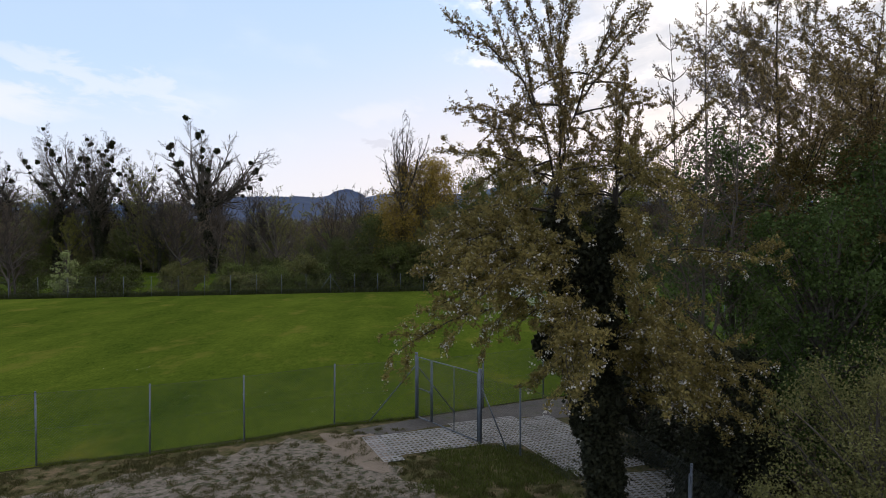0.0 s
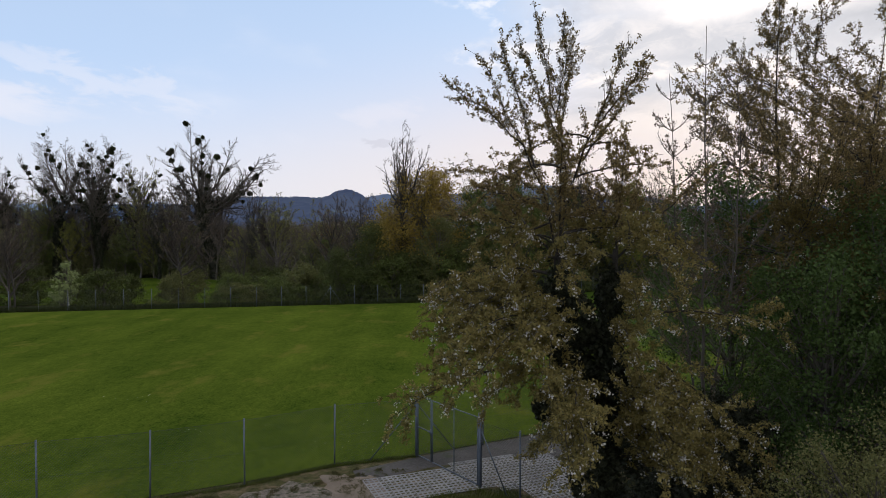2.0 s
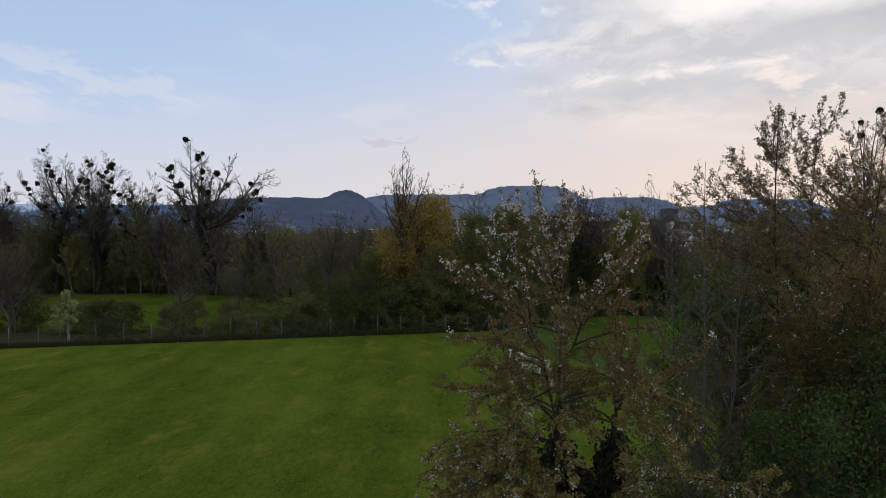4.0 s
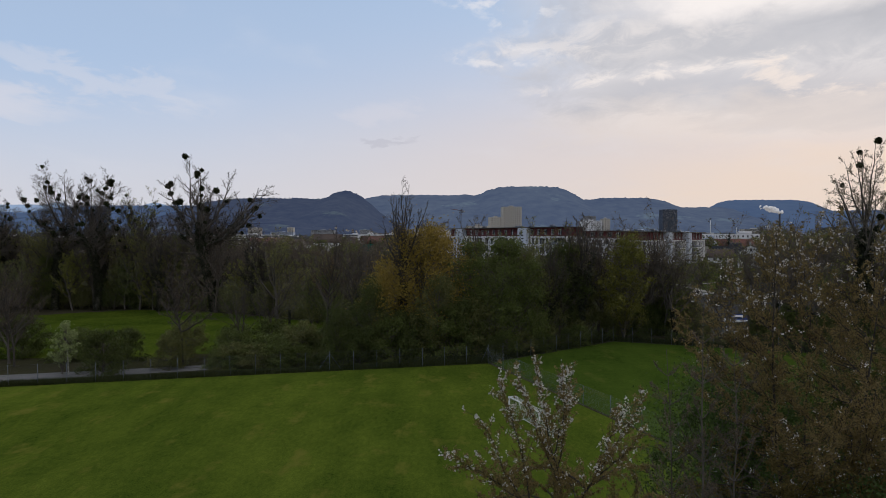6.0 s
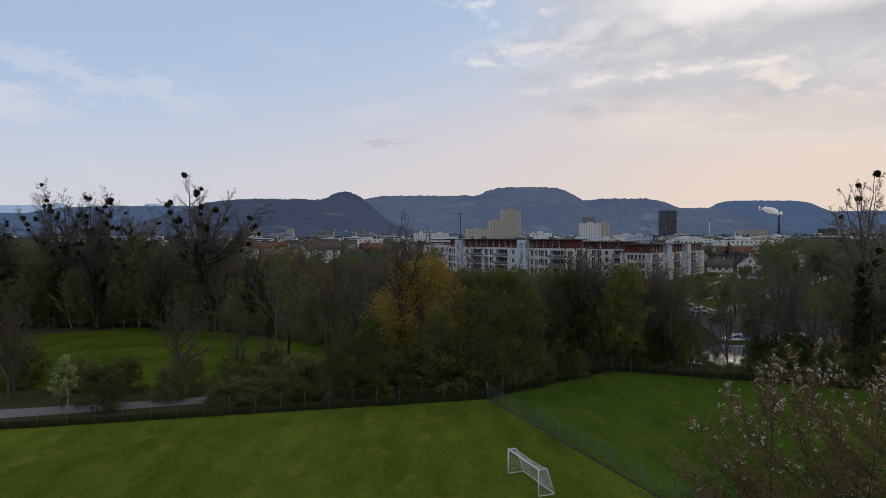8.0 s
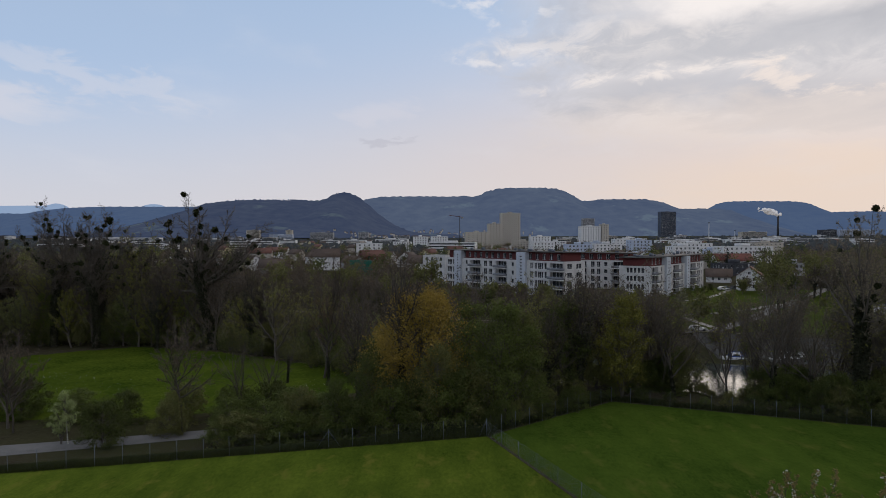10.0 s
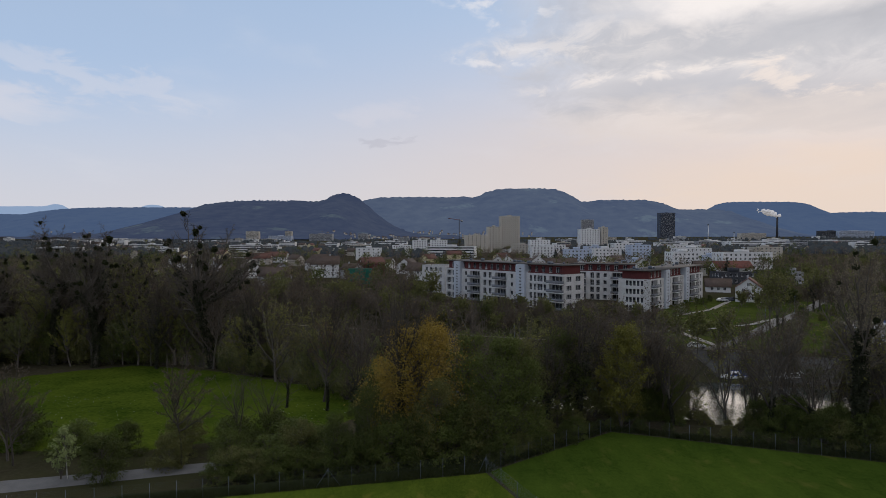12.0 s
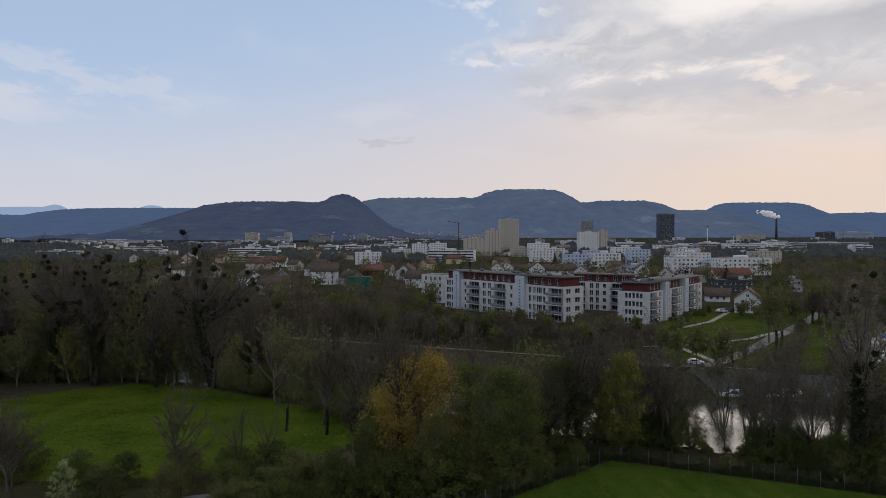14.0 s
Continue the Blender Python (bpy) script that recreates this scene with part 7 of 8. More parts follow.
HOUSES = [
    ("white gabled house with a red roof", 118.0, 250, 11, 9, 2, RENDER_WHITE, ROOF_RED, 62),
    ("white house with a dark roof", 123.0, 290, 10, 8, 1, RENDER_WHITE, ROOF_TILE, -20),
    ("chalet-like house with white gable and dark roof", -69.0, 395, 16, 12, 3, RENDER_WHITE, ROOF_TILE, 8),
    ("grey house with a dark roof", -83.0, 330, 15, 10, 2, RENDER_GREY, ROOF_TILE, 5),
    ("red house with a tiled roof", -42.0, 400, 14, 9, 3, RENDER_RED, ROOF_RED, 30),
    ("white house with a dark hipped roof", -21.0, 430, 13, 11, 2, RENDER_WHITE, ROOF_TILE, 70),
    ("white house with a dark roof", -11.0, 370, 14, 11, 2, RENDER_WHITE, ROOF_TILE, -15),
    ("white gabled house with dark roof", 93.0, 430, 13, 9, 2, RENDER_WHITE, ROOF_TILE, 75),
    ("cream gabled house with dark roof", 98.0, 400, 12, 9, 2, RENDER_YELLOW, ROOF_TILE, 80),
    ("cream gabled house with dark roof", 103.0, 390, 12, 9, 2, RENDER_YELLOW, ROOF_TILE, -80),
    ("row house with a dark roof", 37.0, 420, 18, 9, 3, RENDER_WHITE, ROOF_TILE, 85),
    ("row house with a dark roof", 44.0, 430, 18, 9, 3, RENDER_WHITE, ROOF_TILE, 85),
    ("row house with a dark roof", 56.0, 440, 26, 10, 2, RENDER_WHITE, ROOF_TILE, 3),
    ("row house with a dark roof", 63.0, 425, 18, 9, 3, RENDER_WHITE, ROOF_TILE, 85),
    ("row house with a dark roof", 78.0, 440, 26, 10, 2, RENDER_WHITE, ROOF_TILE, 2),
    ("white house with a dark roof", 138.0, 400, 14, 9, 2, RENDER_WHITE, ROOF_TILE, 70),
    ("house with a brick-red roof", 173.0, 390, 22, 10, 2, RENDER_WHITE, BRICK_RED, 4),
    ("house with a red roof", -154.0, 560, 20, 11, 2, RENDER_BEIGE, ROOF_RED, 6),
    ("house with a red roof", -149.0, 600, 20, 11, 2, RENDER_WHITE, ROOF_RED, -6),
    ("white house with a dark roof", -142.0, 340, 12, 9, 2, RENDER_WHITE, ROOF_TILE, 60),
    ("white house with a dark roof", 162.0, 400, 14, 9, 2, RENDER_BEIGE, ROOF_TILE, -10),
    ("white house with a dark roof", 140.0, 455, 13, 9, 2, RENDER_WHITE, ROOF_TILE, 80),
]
for label, x, y, L, W, storeys, wall, cols in FLATS:
    flat_block(label, x, y + W / 2, 4 if x < 150 else 8, L, W, storeys, wall, cols, 3, group="blocks of flats in town")
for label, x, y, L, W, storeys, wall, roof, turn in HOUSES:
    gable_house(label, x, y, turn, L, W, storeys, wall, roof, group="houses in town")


def crest_trees():
    """Single trees that stand against the sky along the hill's crest, joined."""
    rng = np.random.default_rng(53)
    xs, crest, dist, _ = RIDGES["backdrop_hill"]
    s = Solid()
    for k in range(46):
        x = rng.uniform(-1060, -690) if k < 36 else rng.uniform(-620, -400)
        z = 26 + float(np.interp(x, xs, crest))
        h, w = rng.uniform(7, 14), rng.uniform(2.0, 4.5)
        y = dist + rng.uniform(-14, 4)
        s.tube([(x, y, z - 12), (x, y, z + h * 0.4)], (0.9, 0.7), 4, caps=False)
        s.tube([(x, y, z + h * 0.1), (x + 0.5, y, z + h * 0.5), (x, y, z + h * 0.8), (x, y, z + h)], (w * 0.5, w * rng.uniform(0.8, 1.1), w * 0.8, 0.3), 6, caps=False)
    tagged(new("crest_trees", s.mesh("crest_trees", HILL_NEAR)), "single trees along the crest of the wooded hill", "trees", kind="stuff")


crest_trees()


def build_far_town():
    """Rows of low halls and houses on the plain, and small houses on the slopes."""
    rng = np.random.default_rng(77)
    for k in range(80):
        y = rng.uniform(700, 2300)
        x = rng.uniform(-0.62, 0.66) * y
        if abs(x / y - 0.12) < 0.10 and y < 900:
            continue
        L = rng.uniform(18, 60)
        st = int(rng.integers(2, 5))
        wall = (RENDER_WHITE, RENDER_BEIGE, RENDER_GREY, RENDER_WHITE)[int(rng.integers(0, 4))]
        flat_block("pale block far off in town", x, y, rng.uniform(-15, 15), L, 14, st, wall, 1, 0, ribbon=True, group="far blocks")
    for k in range(70):
        y = rng.uniform(480, 1500)
        x = rng.uniform(-0.55, 0.62) * y
        gable_house("small house far off in town", x, y, rng.uniform(0, 180), rng.uniform(10, 16), 9, 2, (RENDER_WHITE, RENDER_BEIGE, RENDER_YELLOW)[k % 3],
                    (ROOF_TILE, ROOF_TILE, ROOF_RED)[k % 3], 0, gable_win=False, chimney=False, group="far houses")


build_far_town()
# works halls and tall buildings on the far plain
for label, x, y, L, W, storeys, wall, ribbon in (
        ("dark glazed office tower, tall", 895, 2600, 58, 40, 33, TOWER_GLASS, True), ("grey slab tower of offices", 560, 2500, 46, 20, 24, RENDER_GREY, True),
        ("pale tower block on the plain", -640, 2250, 44, 20, 11, RENDER_BEIGE, False), ("pale tower block on the plain", -520, 2260, 22, 20, 11, RENDER_BEIGE, False),
        ("bluish works building on the plain", -545, 2250, 78, 30, 6, RENDER_BLUE, True), ("pale works building on the plain", -415, 2300, 80, 30, 8, RENDER_GREY, True),
        ("pale block on the plain", -270, 2300, 34, 20, 8, RENDER_GREY, True), ("long pale works hall on the plain", -1150, 2350, 300, 40, 3, RENDER_WHITE, True),
        ("dark works hall, low and wide", -1370, 2350, 90, 40, 5, DARK_CLAD, True), ("dark blue works hall on the plain", -1560, 2300, 60, 40, 6, DARK_CLAD, True),
        ("white office block on the plain", -1440, 2200, 26, 20, 5, RENDER_WHITE, True), ("long office block with a blue glass front", 1640, 2600, 140, 40, 9, RENDER_BLUE, True),
        ("dark office block beside another", 1560, 2620, 90, 40, 9, DARK_CLAD, True), ("pale office block on the plain", 950, 2000, 75, 30, 7, RENDER_BEIGE, True),
        ("long low pale hall", 335, 1000, 60, 30, 2, RENDER_WHITE, True), ("long low pale hall", 425, 1150, 90, 40, 3, RENDER_WHITE, True), ("long low grey hall in town", 500, 1050, 70, 30, 2, RENDER_GREY, True),
        ("long low pale hall", 610, 1250, 130, 40, 3, RENDER_WHITE, True), ("long low pale hall", 455, 900, 66, 30, 2, RENDER_WHITE, True), ("long low white hall", 830, 1400, 150, 40, 3, RENDER_WHITE, True), ("long low grey hall", 540, 1300, 120, 40, 3, RENDER_WHITE, True)):
    flat_block(label, x, y, 0, L, W, storeys, wall, 12, 2, 3.0, (3, 1.5), ribbon=ribbon, group="works and offices on the plain")


def build_chimney():
    x, y = 1285, 2500
    t = thing("works_chimney", "tall dark works chimney with drifting steam", "chimney", at_place(x, y, 0))
    part("stack", Solid().tube([(0, 0, -2), (0, 0, 80)], (4.5, 3.2), 12).mesh("stack", DARK_CLAD), t)
    part("rim", Solid().tube([(0, 0, 80), (0, 0, 82)], (3.6, 3.6), 12).mesh("rim", RENDER_GREY), t)
    rng = np.random.default_rng(3)
    bm = bmesh.new()
    for k in range(26):
        u = k / 25
        m = Matrix.Translation((-u * 75 + rng.normal(0, 2), rng.normal(0, 3), 84 + 22 * u ** 0.6 + rng.normal(0, 1.5 + 3 * u))) @ Matrix.Scale(3 + 7 * math.sin(math.pi * min(u + 0.15, 1)) * rng.uniform(0.6, 1), 4)
        bmesh.ops.create_icosphere(bm, subdivisions=2, radius=1, matrix=m)
    for v in bm.verts:
        v.co += Vector([noise.noise(v.co * 0.15 + Vector((k * 9, 0, 0))) for k in range(3)]) * 3.5
    me = bpy.data.meshes.new("steam")
    bm.to_mesh(me)
    bm.free()
    me.materials.append(STEAM)
    me.polygons.foreach_set("use_smooth", np.ones(len(me.polygons), dtype=bool))
    part("steam", me, t, "white steam drifting sideways")


build_chimney()
# sports hall with green sheeting
flat_block("low shed with green sheeting", -42, 345, 4, 12, 9, 3, GREEN_CLAD, 0, 0, 2.4, roof_box=False, name="shed")
def town_trees():
    """Garden and street trees between the houses: trunks with loose crowns of leaf clumps or twigs, joined."""
    rng = np.random.default_rng(19)
    wood, cards = Solid(), {"olive": [], "dark": [], "brown": []}
    for k in range(1500):
        y = 255 * 4.2 ** rng.uniform(0, 1)
        x = rng.uniform(-0.70, 0.75) * y
        if across(x, y) < 112 or (-0.03 < x / y < 0.47 and y < 325):
            continue
        z, h = float(height(x, y)), rng.uniform(6, 13)
        kind = ("olive", "brown", "brown", "brown", "dark", "brown")[k % 6]
        wood.tube([(x, y, z - 0.3), (x, y, z + h * 0.55)], (0.25, 0.10), 4, caps=False)
        for q in range(5):
            a, w = rng.uniform(0, 6.28), h * rng.uniform(0.15, 0.35)
            wood.tube([(x, y, z + h * rng.uniform(0.25, 0.5)), (x + w * math.cos(a), y + w * math.sin(a), z + h * rng.uniform(0.7, 0.98))], (0.10, 0.03), 3, caps=False)
        for q in range(9):
            c = np.array((x, y, z + h * rng.uniform(0.4, 0.9))) + rng.normal(0, h * 0.15, 3) * (1, 1, 0.4)
            cards[kind].append(ball_points(rng, 20 if kind != "brown" else 16, c, np.full(3, h * rng.uniform(0.10, 0.19))))
    ob = tagged(new("town_trees", wood.mesh("town_wood", TWIG)), "bare and leafing garden trees between the houses", "trees", kind="stuff")
    for kind, mat in (("olive", LEAF_OLIVE), ("dark", LEAF_DARK), ("brown", LEAF_BROWN)):
        leaves(rng, "crowns", np.vstack(cards[kind]), 0.45 if kind != "brown" else 0.30, mat, ob)["kind"] = "stuff"


rng = np.random.default_rng(41)
for k in range(0, 14, 2):
    y = rng.uniform(345, 480)
    gable_house(("white house with a dark tiled roof", "grey house with a dark tiled roof")[k // 2 % 2], (-0.40 + 0.026 * k + rng.uniform(0, 0.01)) * y, y, rng.uniform(0, 180), rng.uniform(10, 14), 9, 2, (RENDER_WHITE, RENDER_GREY)[k // 2 % 2], ROOF_TILE, 2, group="houses in town")
town_trees()
rng = np.random.default_rng(20)
for k in range(16):
    y = rng.uniform(300, 700)
    place(FIR, rng.uniform(-0.45, 0.45) * y, y, 40 * k, rng.uniform(0.6, 0.95), group="garden firs")


def hillside_houses():
    """A village on the slopes at the foot of the hills: little white houses with dark roofs, joined."""
    rng = np.random.default_rng(88)
    s = Solid()
    for name, mid, spread, n, top in (("backdrop_hill", -330, 200, 60, 0.10), ("backdrop_hill", -60, 60, 30, 0.2), ("backdrop_main", 60, 260, 60, 0.10), ("backdrop_left", -1700, 220, 60, 0.12)):
        xs, crest, dist, deep = RIDGES[name]
        for k in range(n):
            x, u = rng.normal(mid, spread), top * rng.uniform(0.1, 1) ** 1.5
            c = float(np.interp(x, xs, crest))
            y, z = dist - deep * (1 - u), 20 + (12 + c) * u ** 0.8
            w, d, h = rng.uniform(5, 9), 8, rng.uniform(3, 4.5)
            s.box(x - w / 2, x + w / 2, y - d, y, z - 16, z + h, 0)
            s.add([(x - w / 2 - 0.5, y - d - 0.5, z + h), (x + w / 2 + 0.5, y - d - 0.5, z + h), (x + w / 2 + 0.5, y - d / 2, z + h + 2.5), (x - w / 2 - 0.5, y - d / 2, z + h + 2.5)], [(0, 1, 2, 3)], 1)
    tagged(new("hillside_village", s.mesh("hillside_village", [RENDER_BEIGE, ROOF_TILE])), "small pale houses of a village on the hillside", "village", kind="stuff")


hillside_houses()


def far_woods():
    """Woods between the town's blocks: many small crowns in one sheet."""
    rng = np.random.default_rng(23)
    n = 5200
    y = 700 * (3.4 ** rng.uniform(0, 1, n))
    x = rng.uniform(-0.72, 0.75, n) * y
    keep = np.array([noise.noise((a * 0.006, b * 0.004, 2.0)) for a, b in zip(x, y)]) > -0.02
    x, y = x[keep], y[keep]
    z = height(x, y)
    vs, fs, k = [], [], 0
    for px, py, pz in zip(x, y, z):
        r, h = rng.uniform(3.0, 6.5), rng.uniform(5, 10)
        a = np.arange(6) * np.pi / 3 + rng.uniform(0, 1)
        rr = r * rng.uniform(0.7, 1.2, 6)
        ring0 = np.stack([px + rr * 0.7 * np.cos(a), py + rr * 0.7 * np.sin(a), np.full(6, pz)], 1)
        ring1 = np.stack([px + rr * np.cos(a), py + rr * np.sin(a), pz + h * rng.uniform(0.4, 0.65, 6)], 1)
        ring2 = np.stack([px + rr * 0.5 * np.cos(a), py + rr * 0.5 * np.sin(a), pz + h * rng.uniform(0.85, 1.1, 6)], 1)
        vs.append(np.vstack([ring0, ring1, ring2]))
        for b in (0, 6):
            fs += [(k + b + q, k + b + (q + 1) % 6, k + b + 6 + (q + 1) % 6, k + b + 6 + q) for q in range(6)]
        fs += [(k + 12, k + 13, k + 14, k + 15), (k + 12, k + 15, k + 16, k + 17)]
        k += 18
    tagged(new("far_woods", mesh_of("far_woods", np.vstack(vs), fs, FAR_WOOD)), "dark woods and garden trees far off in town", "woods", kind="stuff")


# airlight over the town's woods, put in as a weak blue glow
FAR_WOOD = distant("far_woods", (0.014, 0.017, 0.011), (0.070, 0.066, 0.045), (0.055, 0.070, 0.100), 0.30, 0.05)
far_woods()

# ---- the far bank: paths, lawns, boats, cars ----


def ribbon(name, label, category, points, width, mat, lift=0.05):
    """A path of even width that follows the land."""
    p = np.array(points, float)
    seg = np.r_[0, np.cumsum(np.linalg.norm(np.diff(p, axis=0), axis=1))]
    u = np.linspace(0, seg[-1], max(8, int(seg[-1] / 2.5)))
    c = np.stack([np.interp(u, seg, p[:, k]) for k in (0, 1)], 1)
    d = np.gradient(c, axis=0)
    d /= np.linalg.norm(d, axis=1, keepdims=True)
    n = np.stack([-d[:, 1], d[:, 0]], 1)
    v = []
    for a, b in zip(c, n):
        zs = [float(height(*(a + b * s))) for s in (-width / 2, 0, width / 2)]
        z = max(zs) + lift
        v += [(*(a - b * width / 2), z), (*(a + b * width / 2), z)]
    f = [(2 * i, 2 * i + 2, 2 * i + 3, 2 * i + 1) for i in range(len(c) - 1)]
    f = [q[::-1] for q in f]
    return tagged(new(name, mesh_of(name, v, f, mat)), label, category, kind="structure")


def slope(name, label, a, b, s0, s1, mat, lift=0.03):
    """A piece of the far bank's slope, following the land."""
    d = np.array((0.926, -0.377))
    us, ss = np.linspace(a, b, 30), np.linspace(s0, s1, 12)
    v = []
    for s in ss:
        for u in us:
            p = BANK_P + d * (u + 3 * math.sin(s * 0.3)) + BANK_N * s
            v.append((*p, float(height(*p)) + lift))
    f = [(j * 30 + i, j * 30 + i + 1, (j + 1) * 30 + i + 1, (j + 1) * 30 + i) for j in range(11) for i in range(29)]
    return tagged(new(name, mesh_of(name, v, f, mat)), label, "lawn", kind="structure")


ROAD_GREY = surface("worn_grey_road", (0.105, 0.10, 0.095), (0.185, 0.178, 0.168), scale=0.2, fine=18, bump=0.01)
LAWN_BANK = surface("bank_grass", (0.030, 0.046, 0.010), (0.080, 0.098, 0.022), scale=0.15, fine=14, bump=0.04, spots=(0.07, 0.07, 0.03), spot_scale=0.08, spec=0.0)
slope("bank_lawn", "green lawn sloping down from the apartment houses", 2, 75, 63, 99, LAWN_BANK)
slope("house_lawn", "green lawn round the apartment houses", -6, 78, 99, 165, LAWN_BANK, 0.04)
slope("yard_lawn", "green lawn beyond the boatyard", 88, 150, 100, 180, LAWN_WORN)
slope("embankment", "grey stone revetment sloping to the water", 14, 46, 48.5, 57, surface("revetment_stone", (0.045, 0.045, 0.042), (0.125, 0.122, 0.115), scale=0.8, fine=6, bump=0.08), 0.06)
ribbon("quay_road", "pale grey road along the far bank", "road", [(44, 166), (58, 161.5), (69, 163.5), (86, 178), (105, 198), (128, 226), (160, 268), (180, 310)], 3.6, ROAD_GREY)
ribbon("lawn_path", "pale footpath across the lawn", "path", [(57, 183), (72, 183), (90, 188), (104, 199)], 1.8, PATHWAY, 0.08)
ribbon("lawn_path_branch", "pale footpath down to the river road", "path", [(66, 183), (68, 174), (70, 165)], 2.0, PATHWAY, 0.09)
ribbon("house_path", "pale footpath beside the apartment house", "path", [(74, 205), (92, 222), (112, 252)], 1.8, PATHWAY, 0.07)
sheet("boatyard", "pale gravelled boatyard", "ground", [(99, 144), (112, 139), (150, 160), (142, 200), (116, 190)], 0, PATHWAY, follow=True, lift=0.25)


def hull_mesh(L, B, H, mat, stripe):
    """A boat's hull lofted from sections, bow at +x, with deck."""
    s = Solid()
    n, rings = 12, []
    for i in range(n + 1):
        u = i / n
        w = B / 2 * (1 - max(0, (u - 0.45) / 0.55) ** 2.2) * (0.85 + 0.15 * min(1, u * 4))
        keel = -0.35 * H * (1 - max(0, (u - 0.6) / 0.4) ** 2)
        top = H * (0.75 + 0.25 * u * u)
        x = -L / 2 + L * u
        rings.append([(x, -w, top), (x, -w * 0.92, top * 0.45), (x, -w * 0.55, 0.0), (x, 0, keel), (x, w * 0.55, 0.0), (x, w * 0.92, top * 0.45), (x, w, top)])
    v = np.array(rings).reshape(-1, 3)
    f = [(i * 7 + j, i * 7 + j + 1, (i + 1) * 7 + j + 1, (i + 1) * 7 + j) for i in range(n) for j in range(6)]
    f += [(i * 7, (i + 1) * 7, (i + 1) * 7 + 6, i * 7 + 6) for i in range(n)]
    f += [(0, 6, 5, 1), (1, 5, 4, 2), (2, 4, 3, 3)][:2]
    return s.add(v, f).mesh("hull", mat)


def cabin_mesh(x0, x1, w, z0, z1, rake=0.4):
    v = [(x0, -w, z0), (x1, -w, z0), (x1, w, z0), (x0, w, z0), (x0 + rake * 0.4, -w * 0.8, z1), (x1 - rake, -w * 0.8, z1), (x1 - rake, w * 0.8, z1), (x0 + rake * 0.4, w * 0.8, z1)]
    f = [(0, 1, 5, 4), (1, 2, 6, 5), (2, 3, 7, 6), (3, 0, 4, 7), (4, 5, 6, 7)]
    return Solid().add(v, f).mesh("cabin", BOAT_WHITE)


def boat(label, x, y, z, turn, L, mast=0.0, tarp=None, cabin=True, group="boats"):
    B, H = L * 0.32, L * 0.13 + 0.35
    t = thing("boat", label, "boat", Matrix.Translation((x, y, z)) @ Matrix.Rotation(radians(turn), 4, "Z"), group)
    part("hull", hull_mesh(L, B, H, BOAT_WHITE, None), t)
    if cabin:
        c = part("cabin", cabin_mesh(-L * 0.22, L * 0.22, B * 0.36, H * 0.75, H * 0.75 + 0.9 + L * 0.03), t)
        part("cabin_window", Solid().box(-L * 0.15, L * 0.10, -B * 0.355, B * 0.355, H * 0.75 + 0.35, H * 0.75 + 0.7).mesh("cabin_window", GLASS), c)
    if tarp:
        v = [(-L * 0.45, -B * 0.46, H * 0.8), (L * 0.25, -B * 0.46, H * 0.85), (L * 0.25, B * 0.46, H * 0.85), (-L * 0.45, B * 0.46, H * 0.8), (-L * 0.42, 0, H + 0.9), (L * 0.2, 0, H + 1.0)]
        f = [(0, 1, 5, 4), (2, 3, 4, 5), (1, 2, 5, 5), (3, 0, 4, 4)][:2]
        part("cover", Solid().add(v, f).mesh("cover", tarp), t, "taut boat cover")
    if mast:
        part("mast", Solid().tube([(0, 0, H * 0.7), (0, 0, H + mast)], 0.05, 6).mesh("mast", STEEL), t)
        part("boom", Solid().tube([(0, 0, H + 0.9), (-L * 0.35, 0, H + 0.95)], 0.06, 6).mesh("boom", TARP_BLUE), t)
    return t


boat("small white sailing boat with a blue cover, moored", 67.5, 150.0, -4.95, 175, 6.0, 6.0, TARP_BLUE)
boat("long white cabin cruiser moored at the jetty", 79.5, 147.5, -4.95, -12, 10.5)
boat("small white open motorboat at the jetty", 73.5, 149.6, -4.95, -12, 5.0, cabin=False)
for k in range(15):
    x, y = 104 + 5.0 * (k % 5) + 0.6 * k / 3, 148 + 2.4 * (k % 5) + 11.0 * (k // 5)
    boat(("white motorboat laid up ashore in the boatyard", "boat under a blue cover in the boatyard", "white boat under a grey cover ashore")[k % 3], x, y, float(height(x, y)) + 0.75, 65 + 9 * (k % 4), 5.5 + (k % 3) * 0.9, 0, (None, TARP_BLUE, RENDER_GREY)[k % 3], k % 3 == 0, "boats ashore")


def jetty():
    t = thing("jetty", "dark floating jetty along the far bank", "jetty", Matrix.Translation((75, 150.6, -4.95)) @ Matrix.Rotation(radians(-14), 4, "Z"))
    part("deck", Solid().box(-12, 14, -0.6, 0.9, 0.25, 0.4).mesh("deck", BARK), t)
    for k in range(7):
        part("float", Solid().box(-11.5 + 4 * k, -9.5 + 4 * k, -0.5, 0.8, -0.3, 0.25).mesh("float", DARK_CLAD), t)
    for k in range(4):
        part("mooring_pile", Solid().tube([(-11 + 8 * k, 1.1, -1.5), (-11 + 8 * k, 1.1, 2.2)], 0.11, 8).mesh("pile", BARK), t)


jetty()


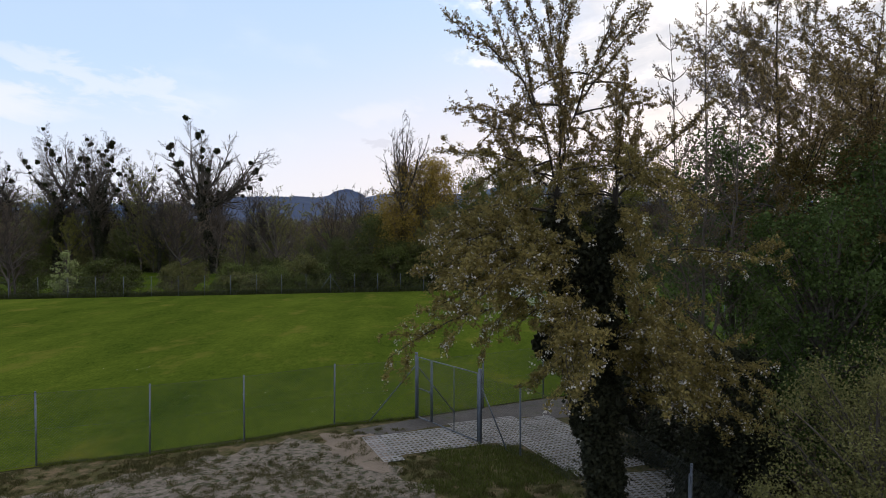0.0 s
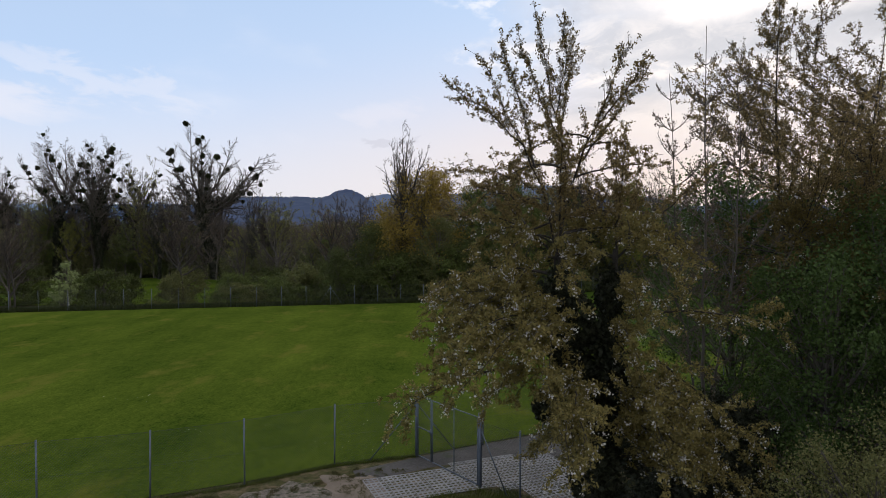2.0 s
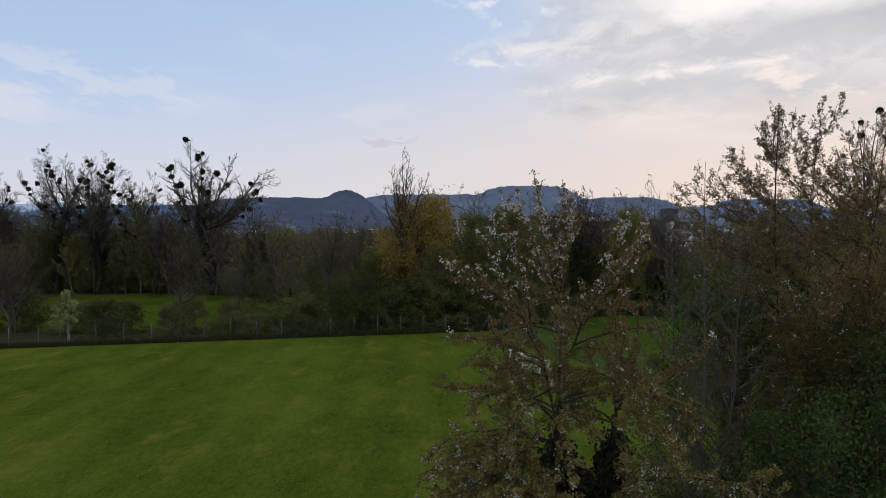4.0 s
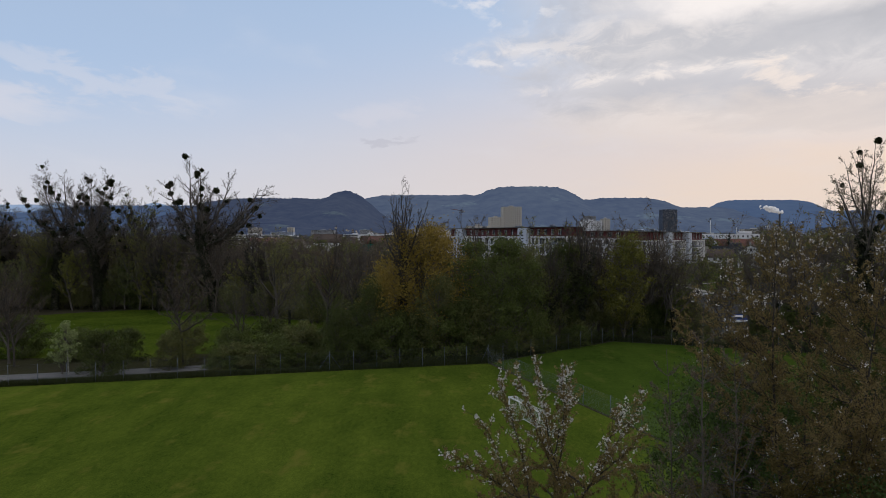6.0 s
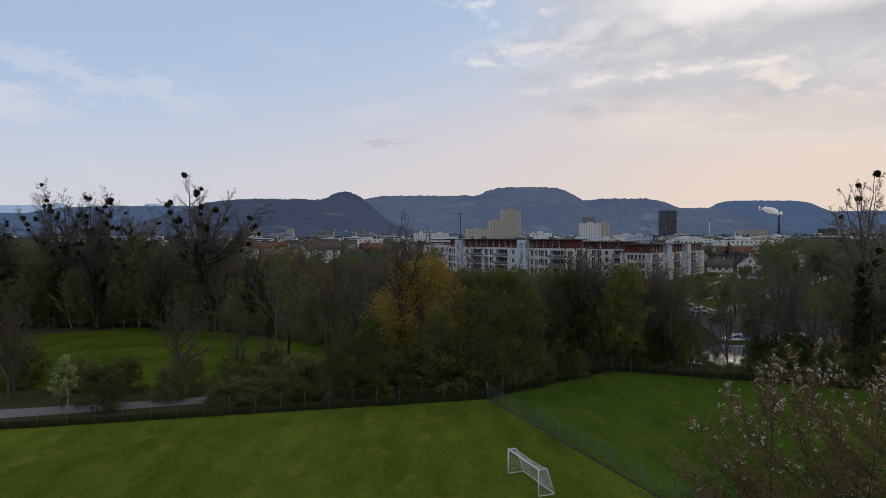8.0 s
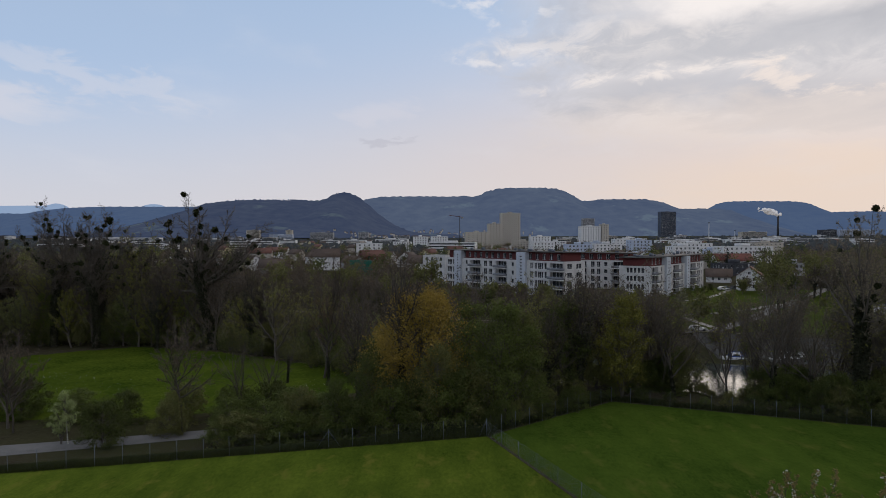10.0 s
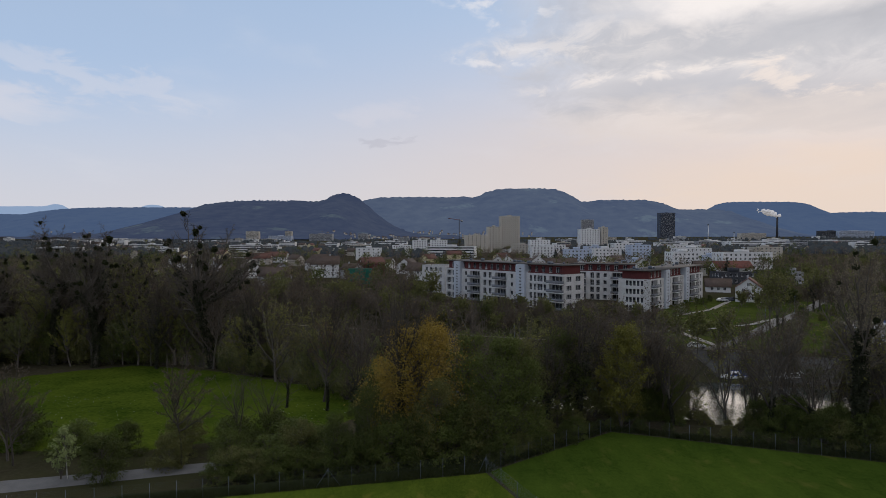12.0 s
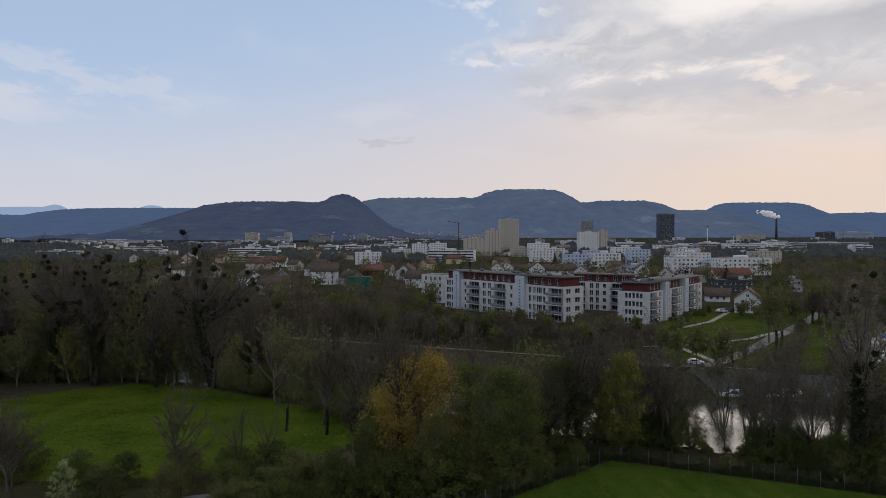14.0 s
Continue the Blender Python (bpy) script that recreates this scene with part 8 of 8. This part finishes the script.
def car(label, x, y, turn, paint):
    t = thing("car", label, "car", Matrix.Translation((x, y, float(height(x, y)) + 0.06)) @ Matrix.Rotation(radians(turn), 4, "Z"), "parked cars")
    prof = [(-2.1, 0.35), (2.1, 0.35), (2.15, 0.65), (1.9, 0.82), (0.95, 0.92), (0.35, 1.42), (-1.2, 1.46), (-1.9, 1.0), (-2.1, 0.8)]
    v = [(x2, sy * (0.85 if z2 < 1.0 else 0.68), z2) for sy in (-1, 1) for x2, z2 in prof]
    n = len(prof)
    f = [(i, (i + 1) % n, n + (i + 1) % n, n + i) for i in range(n)]
    f += [(8, 3, 2, 0)[::1], (0, 2, 1, 1)][:1]
    s = Solid().add(v, f)
    for o in (0, n):
        s.add([v[o + i] for i in range(n)], [(0, 1, 2, 8), (2, 3, 7, 8), (3, 4, 6, 7), (4, 5, 6, 6)][:3] + [(4, 5, 6, 4)][:0])
        s.add([v[o + 4], v[o + 5], v[o + 6], v[o + 6]], [(0, 1, 2, 3)])
    body = part("body", s.mesh("body", paint), t)
    part("side_window", Solid().box(-1.25, 0.45, -0.775, 0.775, 0.98, 1.34).mesh("side_window", GLASS), body)
    for wx in (-1.3, 1.35):
        for wy in (-0.8, 0.8):
            part("wheel", Solid().tube([(wx, wy - 0.1, 0.31), (wx, wy + 0.1, 0.31)], 0.31, 10).mesh("wheel", DARK_CLAD), t)


for k, (x, y, turn) in enumerate(((106.5, 247, 15), (109.5, 249.5, 15), (113, 251, 15), (64, 163, -10), (150, 262, 50))):
    car(("white car parked on the drive", "silver-grey car parked on the drive", "dark car parked on the drive", "white car on the river road", "pale car on the river road")[k], x, y, turn, (BOAT_WHITE, STEEL, DARK_CLAD, BOAT_WHITE, RENDER_GREY)[k])


def crane():
    t = thing("tower_crane", "tall tower crane over the town", "crane", at_place(26, 900, 0))
    part("mast", Solid().tube([(0, 0, 0), (0, 0, 46)], 0.5, 4).mesh("mast", DARK_CLAD), t)
    part("jib", Solid().tube([(4, 0, 44), (-15, 0, 47)], 0.35, 4).mesh("jib", BRICK_RED), t)
    part("counterweight", Solid().box(2, 5, -1, 1, 42.4, 44).mesh("counterweight", CONCRETE), t)


crane()


def pole(label, name, x, y, tall, r, mat):
    t = thing(name, label, "mast", at_place(x, y, 0))
    part("shaft", Solid().tube([(0, 0, -0.3), (0, 0, tall)], (r, r * 0.6), 8).mesh("shaft", mat), t)
    part("head", Solid().box(-r * 1.5, r * 1.5, -r * 1.5, r * 1.5, tall, tall + r * 3).mesh("head", STEEL), t)


pole("tall slim pale mast over the works", "mast", 613, 1500, 44, 1.1, RENDER_WHITE)
pole("slim pale mast over the works", "mast", 650, 1450, 26, 0.8, RENDER_WHITE)
for x, y in ((74, 165.5), (94, 189), (116, 214), (140, 243), (48, 163.5), (20, 176)):
    pole("grey street lamp by the path", "street_lamp", x, y, 5.0, 0.09, STEEL)
